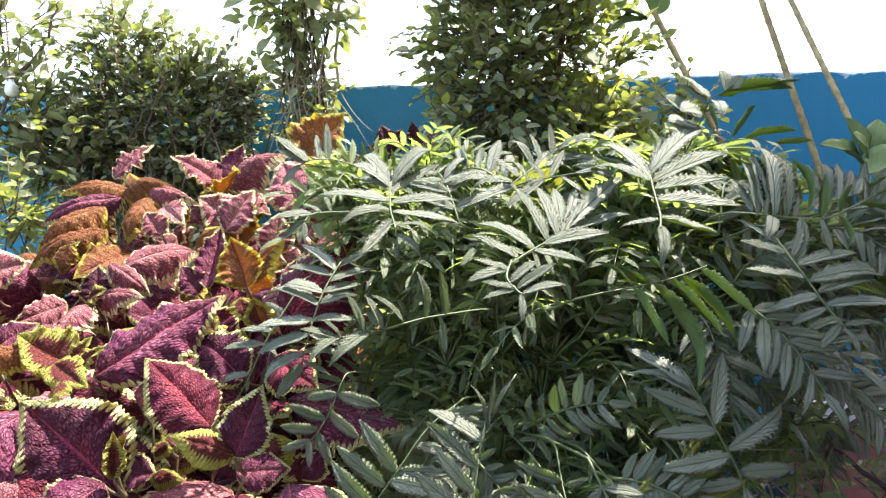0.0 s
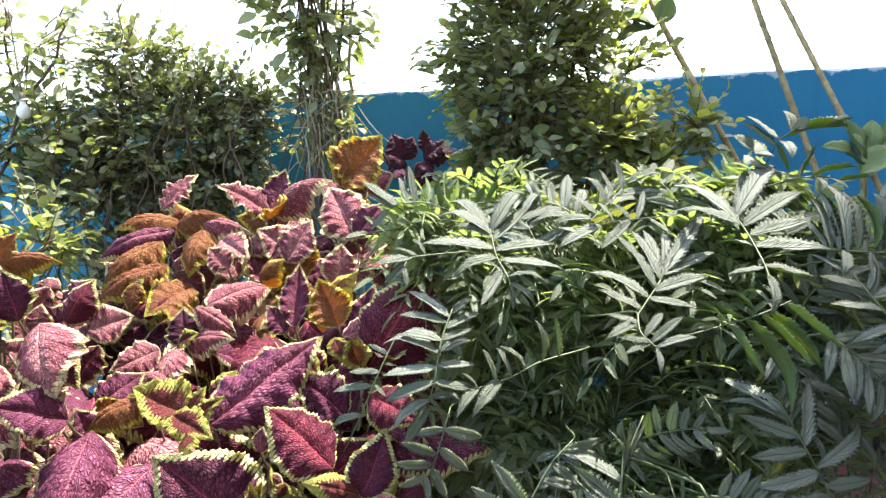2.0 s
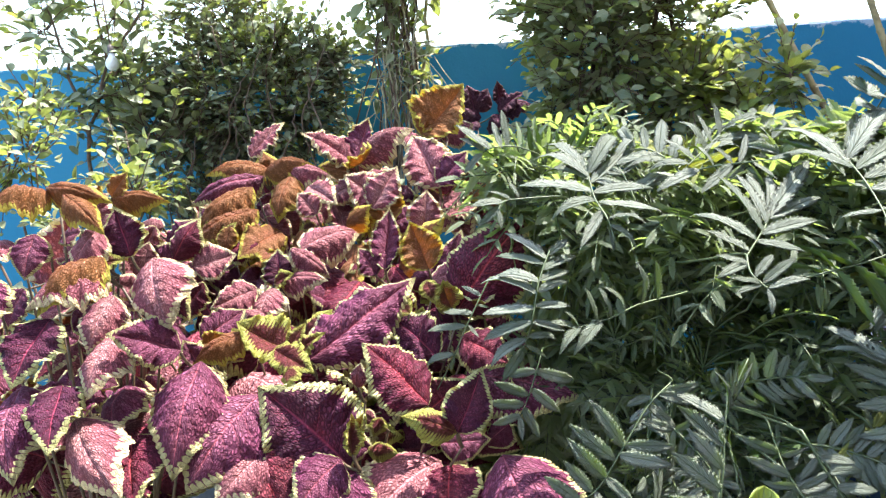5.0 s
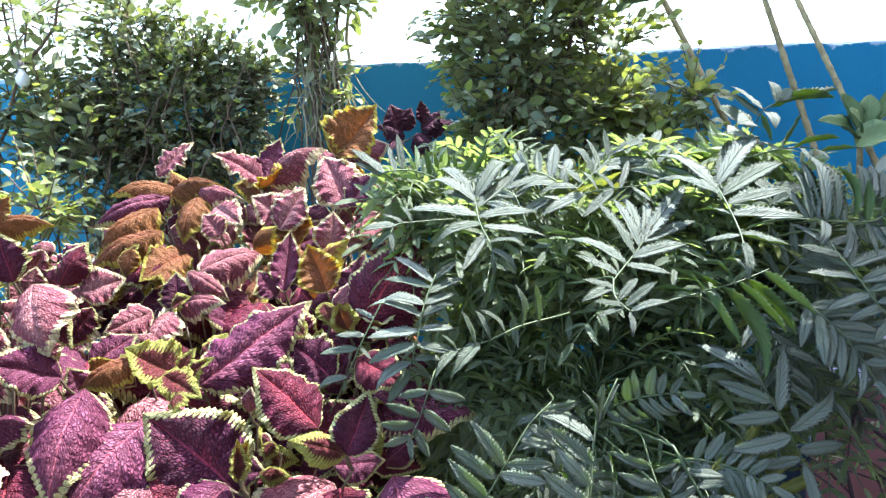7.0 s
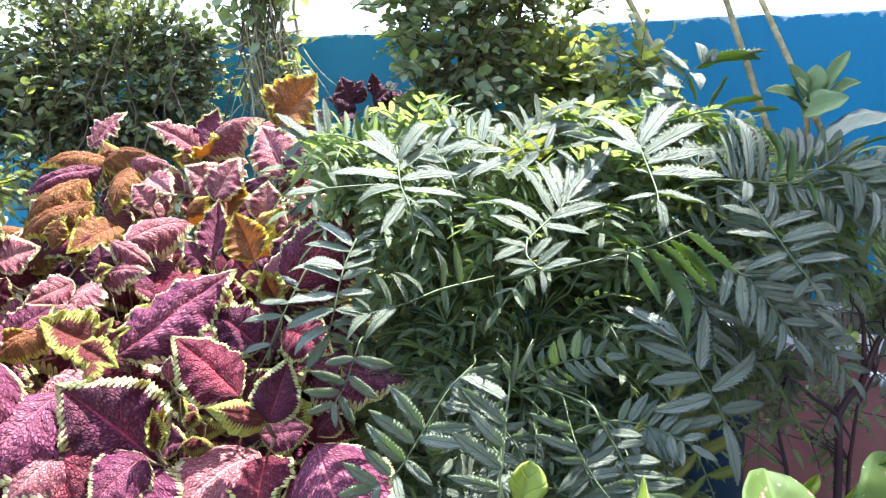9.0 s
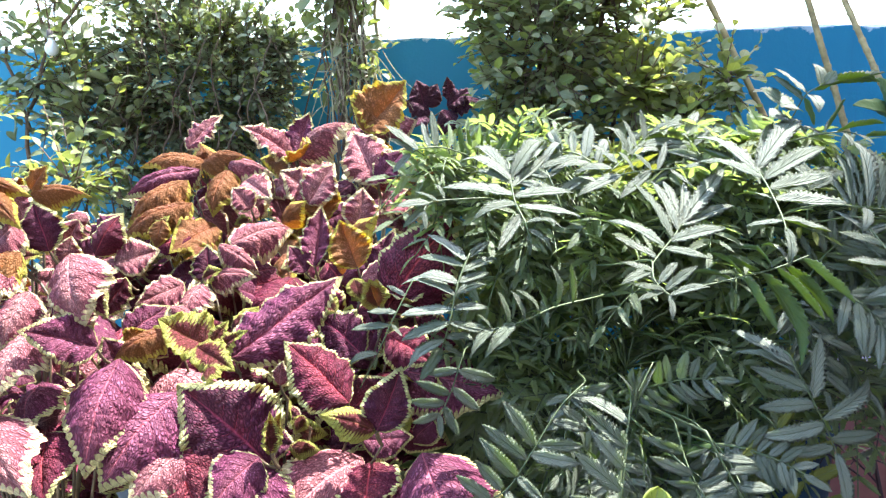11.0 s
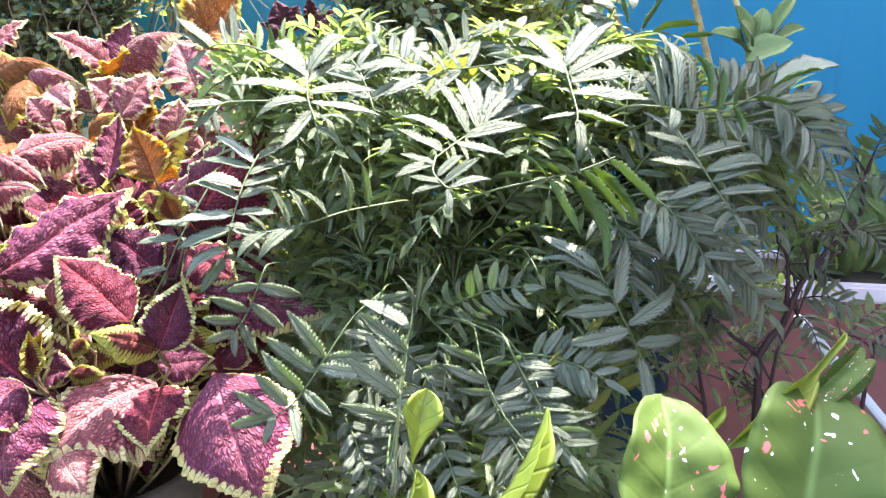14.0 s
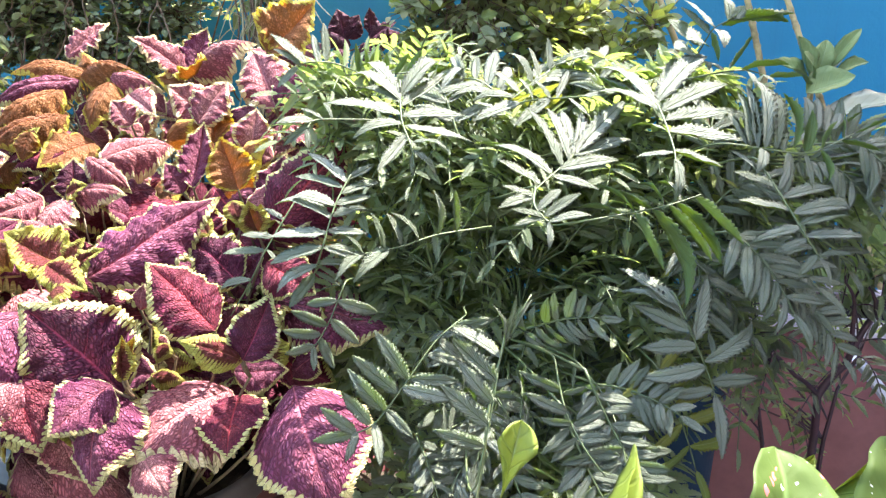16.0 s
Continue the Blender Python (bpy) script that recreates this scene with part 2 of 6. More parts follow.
STEM_POLE = stem_mat("pole_bark", (0.20, 0.15, 0.065), (0.40, 0.31, 0.14), 0.75, 40.0)


def wall_paint():
    m = Mat("blue_wall_paint")
    c = m.coord()
    big, small = m.noise(1.7, 5.0, 0.6, c), m.noise(38.0, 5.0, 0.7, c)
    streak = m.node("ShaderNodeMapping")
    streak.inputs["Scale"].default_value = (14.0, 14.0, 0.9)
    m.join(c, streak.inputs["Vector"])
    run = m.noise(1.0, 4.0, 0.6, streak.outputs[0])
    col = m.mix(big, (0.013, 0.180, 0.312), (0.020, 0.215, 0.352))
    col = m.mix(m.math("MULTIPLY", m.step(run, 0.55, 0.75), 0.35), col, (0.02, 0.11, 0.20))
    col = m.mix(m.math("MULTIPLY", m.step(small, 0.66, 0.74), 0.5), col, (0.16, 0.33, 0.50))
    height = m.n.new("ShaderNodeSeparateXYZ")
    m.join(c, height.inputs[0])
    worn = m.step(m.math("ADD", height.outputs["Z"], m.math("MULTIPLY", m.math("SUBTRACT", m.noise(16.0, 6.0, 0.7, c), 0.5), 0.09)), 1.066, 1.074)
    col = m.mix(m.math("MULTIPLY", worn, 0.8), col, (0.50, 0.58, 0.64))
    m.set(col, 0.55, 0.4)
    m.bump(m.math("ADD", small, m.math("MULTIPLY", m.noise(7.0, 4.0, 0.6, c), 1.5)), 0.5, 0.004)
    return m.m


def plain(name, a, b, rough, scale, bump=0.0015, spec=0.4):
    m = Mat(name)
    n, f = m.noise(scale, 5.0, 0.6), m.noise(scale * 9, 4.0, 0.6)
    m.set(m.mix(m.step(m.math("ADD", n, m.math("MULTIPLY", f, 0.4)), 0.45, 0.95), a, b), m.math("ADD", rough, m.math("MULTIPLY", f, 0.15)), spec)
    m.bump(m.math("ADD", f, n), 0.4, bump)
    return m.m


WALL_BLUE = wall_paint()
COPING = plain("worn_coping", (0.62, 0.68, 0.72), (0.16, 0.30, 0.42), 0.7, 9.0, 0.004)
CONCRETE = plain("terrace_concrete", (0.12, 0.115, 0.105), (0.20, 0.19, 0.172), 0.85, 5.0, 0.003)
PLASTER = plain("pale_plaster", (0.36, 0.34, 0.31), (0.44, 0.42, 0.38), 0.85, 3.0, 0.003)
HOUSE_PAINT = plain("house_plaster", (0.36, 0.24, 0.22), (0.44, 0.30, 0.27), 0.85, 2.0, 0.004)
EARTH = plain("dry_earth", (0.16, 0.12, 0.08), (0.24, 0.19, 0.13), 0.95, 0.8, 0.01)
BRICK_PINK = plain("pink_brick", (0.40, 0.20, 0.20), (0.52, 0.30, 0.29), 0.85, 30.0, 0.004)
SOIL = plain("dark_soil", (0.020, 0.014, 0.010), (0.055, 0.040, 0.028), 0.95, 60.0, 0.010)
POT_GREY = plain("grey_pot", (0.105, 0.085, 0.08), (0.15, 0.125, 0.118), 0.6, 12.0)
POT_MAROON = plain("maroon_pot", (0.085, 0.018, 0.022), (0.13, 0.03, 0.032), 0.6, 12.0)
TERRACOTTA = plain("terracotta", (0.30, 0.12, 0.075), (0.40, 0.18, 0.11), 0.8, 12.0)
PLANTER_PINK = plain("pink_planter", (0.19, 0.068, 0.065), (0.25, 0.098, 0.092), 0.55, 8.0)
PLANTER_RIM = plain("pale_rim", (0.50, 0.44, 0.48), (0.58, 0.52, 0.56), 0.5, 10.0)
DRUM_BLUE = plain("blue_drum", (0.006, 0.026, 0.066), (0.010, 0.042, 0.095), 0.45, 10.0)
STRIP_WHITE = plain("white_strip", (0.60, 0.64, 0.74), (0.70, 0.72, 0.80), 0.5, 10.0)
BULB_WHITE = plain("frosted_bulb", (0.75, 0.76, 0.76), (0.82, 0.82, 0.82), 0.25, 10.0, 0.0002)

# ---- building blocks ----
PLACE = {}          # world pose of each thing and part


def raw_mesh(name, verts, faces, mats, uvs=None, rims=None, picks=None, smooth=True):
    me = bpy.data.meshes.new(name)
    me.from_pydata(verts, [], faces)
    for m in mats:
        me.materials.append(m)
    if picks is not None:
        me.polygons.foreach_set("material_index", picks)
    if uvs is not None:
        idx = np.empty(len(me.loops), dtype=np.int32)
        me.loops.foreach_get("vertex_index", idx)
        layer = me.uv_layers.new(name="blade")
        layer.data.foreach_set("uv", np.asarray(uvs, dtype=np.float32)[idx].ravel())
        if rims is not None:
            layer = me.uv_layers.new(name="rim")
            layer.data.foreach_set("uv", np.asarray(rims, dtype=np.float32)[idx].ravel())
    if smooth:
        me.polygons.foreach_set("use_smooth", [True] * len(me.polygons))
    me.update()
    return me


def thing(name, at, label, category, group="", kind=""):
    ob = new(name)
    ob.empty_display_size = 0.05
    ob.matrix_basis = Matrix.Translation(at)
    PLACE[ob] = Matrix.Translation(at)
    return tagged(ob, label, category, group, kind)


def part(name, me, parent, m=None, label=""):
    """One mesh under a thing or a part; m is its pose in the world."""
    ob = new(name, me)
    m = PLACE.get(parent, Matrix()) if m is None else m
    if parent is not None:
        ob.parent = parent
        ob.matrix_basis = PLACE[parent].inverted() @ m
    else:
        ob.matrix_basis = m
    PLACE[ob] = m
    return tagged(ob, label)


def stalk_on(blade, soup, mat):
    """The stalk of one leaf, drawn in the leaf's own space."""
    me = soup.mesh("leaf_stalk", [mat])
    me.transform(PLACE[blade].inverted())
    return part("leaf_stalk", me, blade, PLACE[blade])


def bm_mesh(name, bm, mats, smooth=False):
    me = bpy.data.meshes.new(name)
    bm.to_mesh(me)
    bm.free()
    for m in mats:
        me.materials.append(m)
    if smooth:
        me.polygons.foreach_set("use_smooth", [True] * len(me.polygons))
    return me


def box_mesh(name, size, mat, bevel=0.0):
    bm = bmesh.new()
    bmesh.ops.create_cube(bm, size=1.0)
    bmesh.ops.scale(bm, vec=size, verts=bm.verts)
    if bevel:
        bmesh.ops.bevel(bm, geom=bm.edges[:], offset=bevel, segments=2, affect="EDGES")
    return bm_mesh(name, bm, [mat])


class Soup:
    """Gathers verts and faces of many small pieces for one mesh."""

    def __init__(self):
        self.v, self.f, self.uv, self.p = [], [], [], []

    def add(self, verts, faces, uvs=None, pick=0):
        n = len(self.v)
        self.v.extend(verts)
        self.f.extend([tuple(i + n for i in f) for f in faces])
        self.uv.extend(uvs if uvs is not None else [(0.5, 0.5)] * len(verts))
        self.p.extend([pick] * len(faces))

    def tube(self, pts, radii, sides=6, pick=0):
        pts = [Vector(p) for p in pts]
        verts, faces = [], []
        side = None
        for i, p in enumerate(pts):
            d = (pts[min(i + 1, len(pts) - 1)] - pts[max(i - 1, 0)])
            d = d.normalized() if d.length > 1e-9 else Vector((0, 0, 1))
            if side is None:
                side = d.orthogonal().normalized()
            side = (side - d * side.dot(d)).normalized()
            up = d.cross(side)
            for k in range(sides):
                a = 2 * math.pi * k / sides
                verts.append(tuple(p + (side * math.cos(a) + up * math.sin(a)) * radii[i]))
        for i in range(len(pts) - 1):
            for k in range(sides):
                a, b = i * sides + k, i * sides + (k + 1) % sides
                faces.append((a, b, b + sides, a + sides))
        faces.append(tuple(range(sides))[::-1])
        faces.append(tuple(range((len(pts) - 1) * sides, len(pts) * sides)))
        self.add(verts, faces, None, pick)

    def mesh(self, name, mats):
        return raw_mesh(name, self.v, self.f, mats, self.uv, None, self.p)


def bend(a, b, sag, n=8, side=0.0):
    """Points from a to b on a curve that bulges up by sag (down: minus) and aside."""
    a, b = Vector(a), Vector(b)
    across = (b - a).cross(Vector((0, 0, 1)))
    across = across.normalized() if across.length > 1e-6 else Vector((1, 0, 0))
    return [a.lerp(b, i / n) + (Vector((0, 0, sag)) + across * side) * (4 * (i / n) * (1 - i / n)) for i in range(n + 1)]


def taper(r0, r1, n=8):
    return [r0 + (r1 - r0) * i / n for i in range(n + 1)]


def leaf_pose(base, tip, width, roll=0.0, facing=(0.0, -0.45, 0.9)):
    """x across, y from base to tip, z out of the upper side; the unit leaf is 1 long and 1 wide."""
    base, tip = Vector(base), Vector(tip)
    y = tip - base
    length = y.length
    y.normalize()
    z = Vector(facing)
    z = z - y * z.dot(y)
    if z.length < 1e-3:
        z = y.orthogonal()
    z.normalize()
    z = Matrix.Rotation(radians(roll), 3, y) @ z
    x = y.cross(z)
    m = Matrix((x, y, z)).transposed().to_4x4()
    m.translation = base
    return m @ Matrix.Diagonal((width, length, length, 1.0))


def blade_mesh(name, mats, outline, rows, cols, teeth=0, tooth=0.0, arch=0.0, fold=0.0, wave=0.0, thick=0.006, seed=0, aspect=0.6, lump=0.012, tip_droop=0.0):
    """A leaf blade 1 long and 1 wide with an upper and an under side. outline(u) is half its width."""
    rnd = random.Random(seed)
    ph = rnd.uniform(0, 6.28)
    vs = [-1 + 2 * j / (cols - 1) for j in range(cols)]
    verts, uvs, rims = [], [], []
    for layer in (0, 1):
        for i in range(rows + 1):
            u = i / rows
            w = outline(u)
            for j, v in enumerate(vs):
                ww = w
                if teeth and abs(v) > 0.75:
                    k = u * teeth + (0.3 if v > 0 else 0)
                    ww = w + tooth * (k % 1.0 - 0.4) * min(1, w * 6) * (abs(v) - 0.75) / 0.25
                x = v * ww
                y = u + (0.10 * abs(v) * w if teeth else 0) * (1 - u)
                z = arch * 4 * u * (1 - u) + fold * abs(x) + wave * math.sin(ph + u * 11 + (2 if v > 0 else 0)) * abs(v) ** 2 * w + wave * 0.5 * math.sin(2 * ph + u * 29 + (1.3 if v > 0 else 0)) * abs(v) ** 3 * w
                z -= tip_droop * max(0, u - 0.6) ** 2 * 6
                z += lump * math.sin(u * 23 + ph) * math.sin(v * 5 + ph)
                if layer:
                    z -= thick * (1 - 0.7 * abs(v))
                verts.append((x, y, z))
                uvs.append((u, v))
                rims.append(((1 - abs(v)) * w * 2 * aspect + 0.02 * (1 - u), 0.0))
    faces, picks = [], []
    n = (rows + 1) * cols
    for i in range(rows):
        for j in range(cols - 1):
            a = i * cols + j
            faces.append((a, a + 1, a + cols + 1, a + cols))
            picks.append(0)
            a += n
            faces.append((a, a + cols, a + cols + 1, a + 1))
            picks.append(1)
        for j, flip in ((0, False), (cols - 1, True)):
            a, b = i * cols + j, (i + 1) * cols + j
            q = (a, b, b + n, a + n)
            faces.append(q[::-1] if flip else q)
            picks.append(0)
    return raw_mesh(name, verts, faces, mats, uvs, rims, picks)


def quilted_mesh(name, mats, teeth, fine, arch, fold, ruffle, sink, droop, seed, tooth=0.070, thick=0.008):
    """A coleus blade 1 long and 1 wide: sunk midrib, fields puffed between the side veins, a ruffled margin of rounded beads."""
    rnd = random.Random(seed)
    ph, lean = rnd.uniform(0, 6.28), rnd.uniform(-0.05, 0.05)
    half = (0.0, 0.06, 0.22, 0.42, 0.62, 0.82, 0.92, 1.0) if fine else (0.0, 0.1, 0.45, 0.80, 1.0)
    vs = [-v for v in half[:0:-1]] + list(half)
    rows, cols = teeth * (6 if fine else 3), len(vs)
    verts, uvs, rims = [], [], []
    for layer in (0, 1):
        for i in range(rows + 1):
            u = i / rows
            w = ovate(u)
            for v in vs:
                a = abs(v)
                k = u * teeth + (0.37 if v > 0 else 0.0)
                bead = math.sqrt(abs(math.sin(math.pi * k)))
                ramp = max(0.0, (a - 0.82) / 0.18) * min(1.0, w * 6)
                x = v * w + math.copysign(tooth * (bead - 0.55) * ramp, v) + lean * math.sin(math.pi * u)
                q = VEINS * u - VEIN_SLANT * a
                puff = math.sqrt(abs(math.sin(math.pi * q))) * min(1.0, w * 3) * min(1.0, a * 6) * (1 - a ** 4)
                z = arch * 4 * u * (1 - u) + fold * w * a ** 1.4 - sink * a ** 2.6 * w
                z += 0.030 * puff - 0.024 * math.exp(-(v / 0.14) ** 2) * math.sin(math.pi * u)
                side = 2.1 if v > 0 else 0.0
                z += ruffle * a ** 3 * w * (math.sin(ph + u * 15 + side) + 0.9 * math.sin(2 * ph + u * 37 + 2 * side))
                z += 0.006 * ramp * (bead - 0.5)
                z -= droop * max(0.0, u - 0.5) ** 2 * 6
                z += 0.010 * math.sin(u * 13 + ph) * math.sin(v * 4 + ph)
                if layer:
                    z -= thick * (1 - 0.7 * a)
                verts.append((x, u, z))
                uvs.append((u, v))
                rims.append(((1 - a) * w * 1.2 + 0.015 * (1 - u), k))
    faces, picks = [], []
    n = (rows + 1) * cols
    for i in range(rows):
        for j in range(cols - 1):
            a = i * cols + j
            faces.append((a, a + 1, a + cols + 1, a + cols))
            picks.append(0)
            a += n
            faces.append((a, a + cols, a + cols + 1, a + 1))
            picks.append(1)
        for j, flip in ((0, False), (cols - 1, True)):
            a, b = i * cols + j, (i + 1) * cols + j
            q = (a, b, b + n, a + n)
            faces.append(q[::-1] if flip else q)
            picks.append(0)
    return raw_mesh(name, verts, faces, mats, uvs, rims, picks)


def ovate(u):
    """Rounded base, broadest below the middle, drawn out into the tip."""
    return max(0.004, 0.5 * min(1.0, math.sin(math.pi * u ** 0.80) ** 0.80 * (1 - 0.50 * max(0, (u - 0.40) / 0.60) ** 1.4) * 1.05)) if 0 < u < 1 else 0.004


def narrow(u):
    """Nearly parallel sides, rounded at the base, drawn to a point."""
    return max(0.012, 0.5 * min(1.0, 1.15 * math.sin(math.pi * u ** 0.75) ** 0.72)) if 0 < u < 1 else 0.012


def lance(u):
    return max(0.012, 0.5 * math.sin(math.pi * u ** 0.85) ** 0.9) if 0 < u < 1 else 0.012


def oval(u):
    return max(0.01, 0.5 * math.sin(math.pi * u ** 0.8) ** 0.7) if 0 < u < 1 else 0.01


def spoon(u):
    """Broad and round towards its end, drawn out towards its stalk."""
    return max(0.02, 0.5 * math.sqrt(max(0.0, 1 - ((u - 0.74) / 0.26) ** 2)) if u > 0.74 else 0.5 * (u / 0.74) ** 1.8)


def broad_heart(u):
    return max(0.02, 0.5 * math.sqrt(max(0.0, 1 - (2 * u ** 0.80 - 1) ** 2)) ** 0.85)


def tailed(u):
    """Broad in its lower half, then a long narrow tail with a rounded end."""
    return max(0.02, 0.5 * math.sin(math.pi * min(1.0, u / 0.70)) ** 0.8, 0.13 * min(1.0, u / 0.3) * math.sqrt(max(0.0, 1 - max(0.0, (u - 0.90) / 0.10) ** 2)))


# coleus blades: flat, cupped, arched and rolled forms, each in its colours
FORMS = ((0.05, 0.14, 0.10, 0.38, 0.03), (0.12, -0.20, 0.10, 0.36, 0.10), (0.05, 0.32, 0.12, 0.30, 0.02), (0.18, -0.45, 0.10, 0.36, 0.14), (-0.04, 0.52, 0.14, 0.18, 0.0))
COLEUS = {}
for key, top in (("purple", COLEUS_PURPLE), ("edged", COLEUS_EDGED), ("pink", COLEUS_PINK), ("red", COLEUS_RED), ("dark", COLEUS_DARK), ("orange", COLEUS_ORANGE), ("lime", COLEUS_LIME)):
    for k, (arch, fold, ruffle, sink, droop) in enumerate(FORMS):
        for fine in (True, False):
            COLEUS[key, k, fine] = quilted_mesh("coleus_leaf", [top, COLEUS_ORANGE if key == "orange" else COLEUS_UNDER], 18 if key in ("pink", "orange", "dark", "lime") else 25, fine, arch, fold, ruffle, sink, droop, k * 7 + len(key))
LEAFLETS, OLD_LEAFLETS = [], []
for k, (arch, fold, droop) in enumerate(((0.03, 0.25, 0.02), (0.07, 0.15, 0.05), (-0.02, 0.4, 0.0), (0.10, 0.3, 0.10), (0.0, 0.1, 0.06))):
    for top, under, store in ((MARIGOLD_TOP, MARIGOLD_UNDER, LEAFLETS), (MARIGOLD_OLD, MARIGOLD_OLD, OLD_LEAFLETS)):
        store.append(blade_mesh("leaflet", [top, under], narrow, 39, 5, 13, 0.17, arch, fold * 0.36, 0.022, 0.006, k + 40, 0.25, 0.003, droop))


def simple_leaf(rows=4, outline=oval, fold=0.3, arch=0.08):
    """A small leaf as plain lists, for leaves by the hundred: 1 long, 1 wide."""
    v, uv, f = [], [], []
    for i in range(rows + 1):
        u = i / rows
        w = outline(u) if 0 < i < rows else 0.02
        for s in (-1, 0, 1):
            v.append((s * w, u, arch * 4 * u * (1 - u) + fold * abs(s) * w * 0.5))
            uv.append((u, float(s)))
    for i in range(rows):
        for j in (0, 1):
            a = i * 3 + j
            f.append((a, a + 1, a + 4, a + 3))
    return v, f, uv


SMALL = [simple_leaf(4, oval, 0.3, 0.08), simple_leaf(5, oval, 0.45, 0.03), simple_leaf(4, oval, 0.1, 0.16)]


def put_leaf(soup, m, rnd, pick=0):
    v, f, uv = SMALL[rnd.randrange(3)]
    soup.add([tuple(m @ Vector(p)) for p in v], f, uv, pick)


def lathe(name, profile, mats, sides=40, picks=None):
    """A turned form from (radius, height) pairs."""
    verts, faces, pk = [], [], []
    for r, z in profile:
        for k in range(sides):
            a = 2 * math.pi * k / sides
            verts.append((r * math.cos(a), r * math.sin(a), z))
    for i in range(len(profile) - 1):
        for k in range(sides):
            a, b = i * sides + k, i * sides + (k + 1) % sides
            faces.append((a, b, b + sides, a + sides))
            pk.append(picks[i] if picks else 0)
    return raw_mesh(name, verts, faces, mats, None, None, pk)

# ---- the terrace: floor, parapet walls ----
WALL_Y, WALL_TOP = 1.76, 1.078
floor_me = box_mesh("floor", (6.0, 5.0, 0.12), CONCRETE)
floor = tagged(new("floor", floor_me), "grey weathered concrete terrace floor under the pots", "floor", kind="structure")
floor.matrix_basis = pose(0.0, 0.2, -0.06)


def parapet(name, a, b, top, mat, label):
    """A low wall from a to b with a worn uneven top edge."""
    a, b = Vector((*a, 0)), Vector((*b, 0))
    length, ang = (b - a).length, math.degrees(math.atan2(b.y - a.y, b.x - a.x))
    n, rnd = 90, random.Random(len(name))
    verts, faces, pk = [], [], []
    for i in range(n + 1):
        x = length * i / n
        dz = 0.0012 * math.sin(x * 9) + rnd.uniform(-0.002, 0.002)
        for y, z in ((0, 0), (0, top - 0.006 + dz + rnd.uniform(-0.004, 0.003)), (0.012, top + dz), (0.135, top + dz * 0.5), (0.15, top - 0.012), (0.15, 0)):
            verts.append((x, y, z))
    for i in range(n):
        for k in range(5):
            p = i * 6 + k
            faces.append((p, p + 6, p + 7, p + 1))
            pk.append(1 if k in (1, 2, 3) else 0)
    faces += [tuple(range(6)), tuple(range(n * 6, n * 6 + 6))[::-1]]
    pk += [0, 0]
    me = raw_mesh(name, verts, faces, [mat, COPING], None, None, pk, False)
    ob = tagged(new(name, me), label, "wall", kind="structure")
    ob.matrix_basis = pose(a.x, a.y, 0, 0, 0, ang)
    return ob


parapet("wall_north", (-2.9, WALL_Y + 0.06), (2.9, WALL_Y - 0.06), WALL_TOP, WALL_BLUE, "bright blue painted parapet wall with a worn pale top edge")
parapet("wall_east", (2.7, 1.6), (2.7, -2.2), WALL_TOP, WALL_BLUE, "blue painted parapet wall closing the terrace")
parapet("wall_west", (-2.7, -2.2), (-2.7, 1.7), WALL_TOP, WALL_BLUE, "blue painted parapet wall closing the terrace")
parapet("wall_south", (2.8, -2.2), (-2.8, -2.2), 2.4, PLASTER, "pale plastered house wall behind the terrace")


# ---- the building under the terrace and the land round it ----
base_house = thing("terrace_house", (0.0, 0.2, -3.2), "plastered storey carrying the roof terrace", "house")
part("wall", box_mesh("wall", (6.0, 5.0, 3.07), PLASTER), base_house, pose(0.0, 0.2, -1.665))
ground = tagged(new("ground", box_mesh("ground", (600.0, 600.0, 0.2), EARTH)), "dry brown earth round the houses", "ground", kind="structure")
ground.matrix_basis = pose(0, 0, -3.3)

# ---- the neighbouring house that shades one side of the terrace ----
house = thing("neighbour_house", (4.885, 0.0, 0.0), "tall pinkish plastered house rising beyond the terrace", "house")
HOUSE_TOP = 6.90
bm = bmesh.new()
bmesh.ops.create_cube(bm, size=1.0)
bmesh.ops.scale(bm, vec=(4.0, 8.4, HOUSE_TOP + 3.2), verts=bm.verts)
part("wall", bm_mesh("wall", bm, [HOUSE_PAINT]), house, pose(4.885, -0.3, (HOUSE_TOP - 3.2) / 2))
part("roof", box_mesh("roof", (4.2, 8.6, 0.12), CONCRETE, 0.02), house, pose(4.885, -0.3, HOUSE_TOP + 0.06))

# ---- climbers on the parapet ----
def cloud(rnd, blobs):
    """A point near the outside of one of several ellipsoids, and the way out of it."""
    c, r, _ = rnd.choices(blobs, [b[2] for b in blobs])[0]
    d = Vector((rnd.gauss(0, 1), rnd.gauss(0, 1), rnd.gauss(0, 1))).normalized()
    k = 1.0 - abs(rnd.gauss(0, 0.22))
    return Vector((c[0] + d.x * r[0] * k, c[1] + d.y * r[1] * k, c[2] + d.z * r[2] * k)), d


def leaf_turn(rnd, p, out, size, slim):
    way = (out * 0.7 + Vector((rnd.uniform(-1, 1), rnd.uniform(-1, 1), rnd.uniform(-1.1, 0.5)))).normalized()
    length = size * rnd.uniform(0.5, 1.35)
    facing = Vector((rnd.uniform(-0.6, 0.6), -0.35 + rnd.uniform(-0.5, 0.5), 0.9))
    return leaf_pose(p, p + way * length, length * slim * rnd.uniform(0.85, 1.15), rnd.uniform(-25, 25), facing)


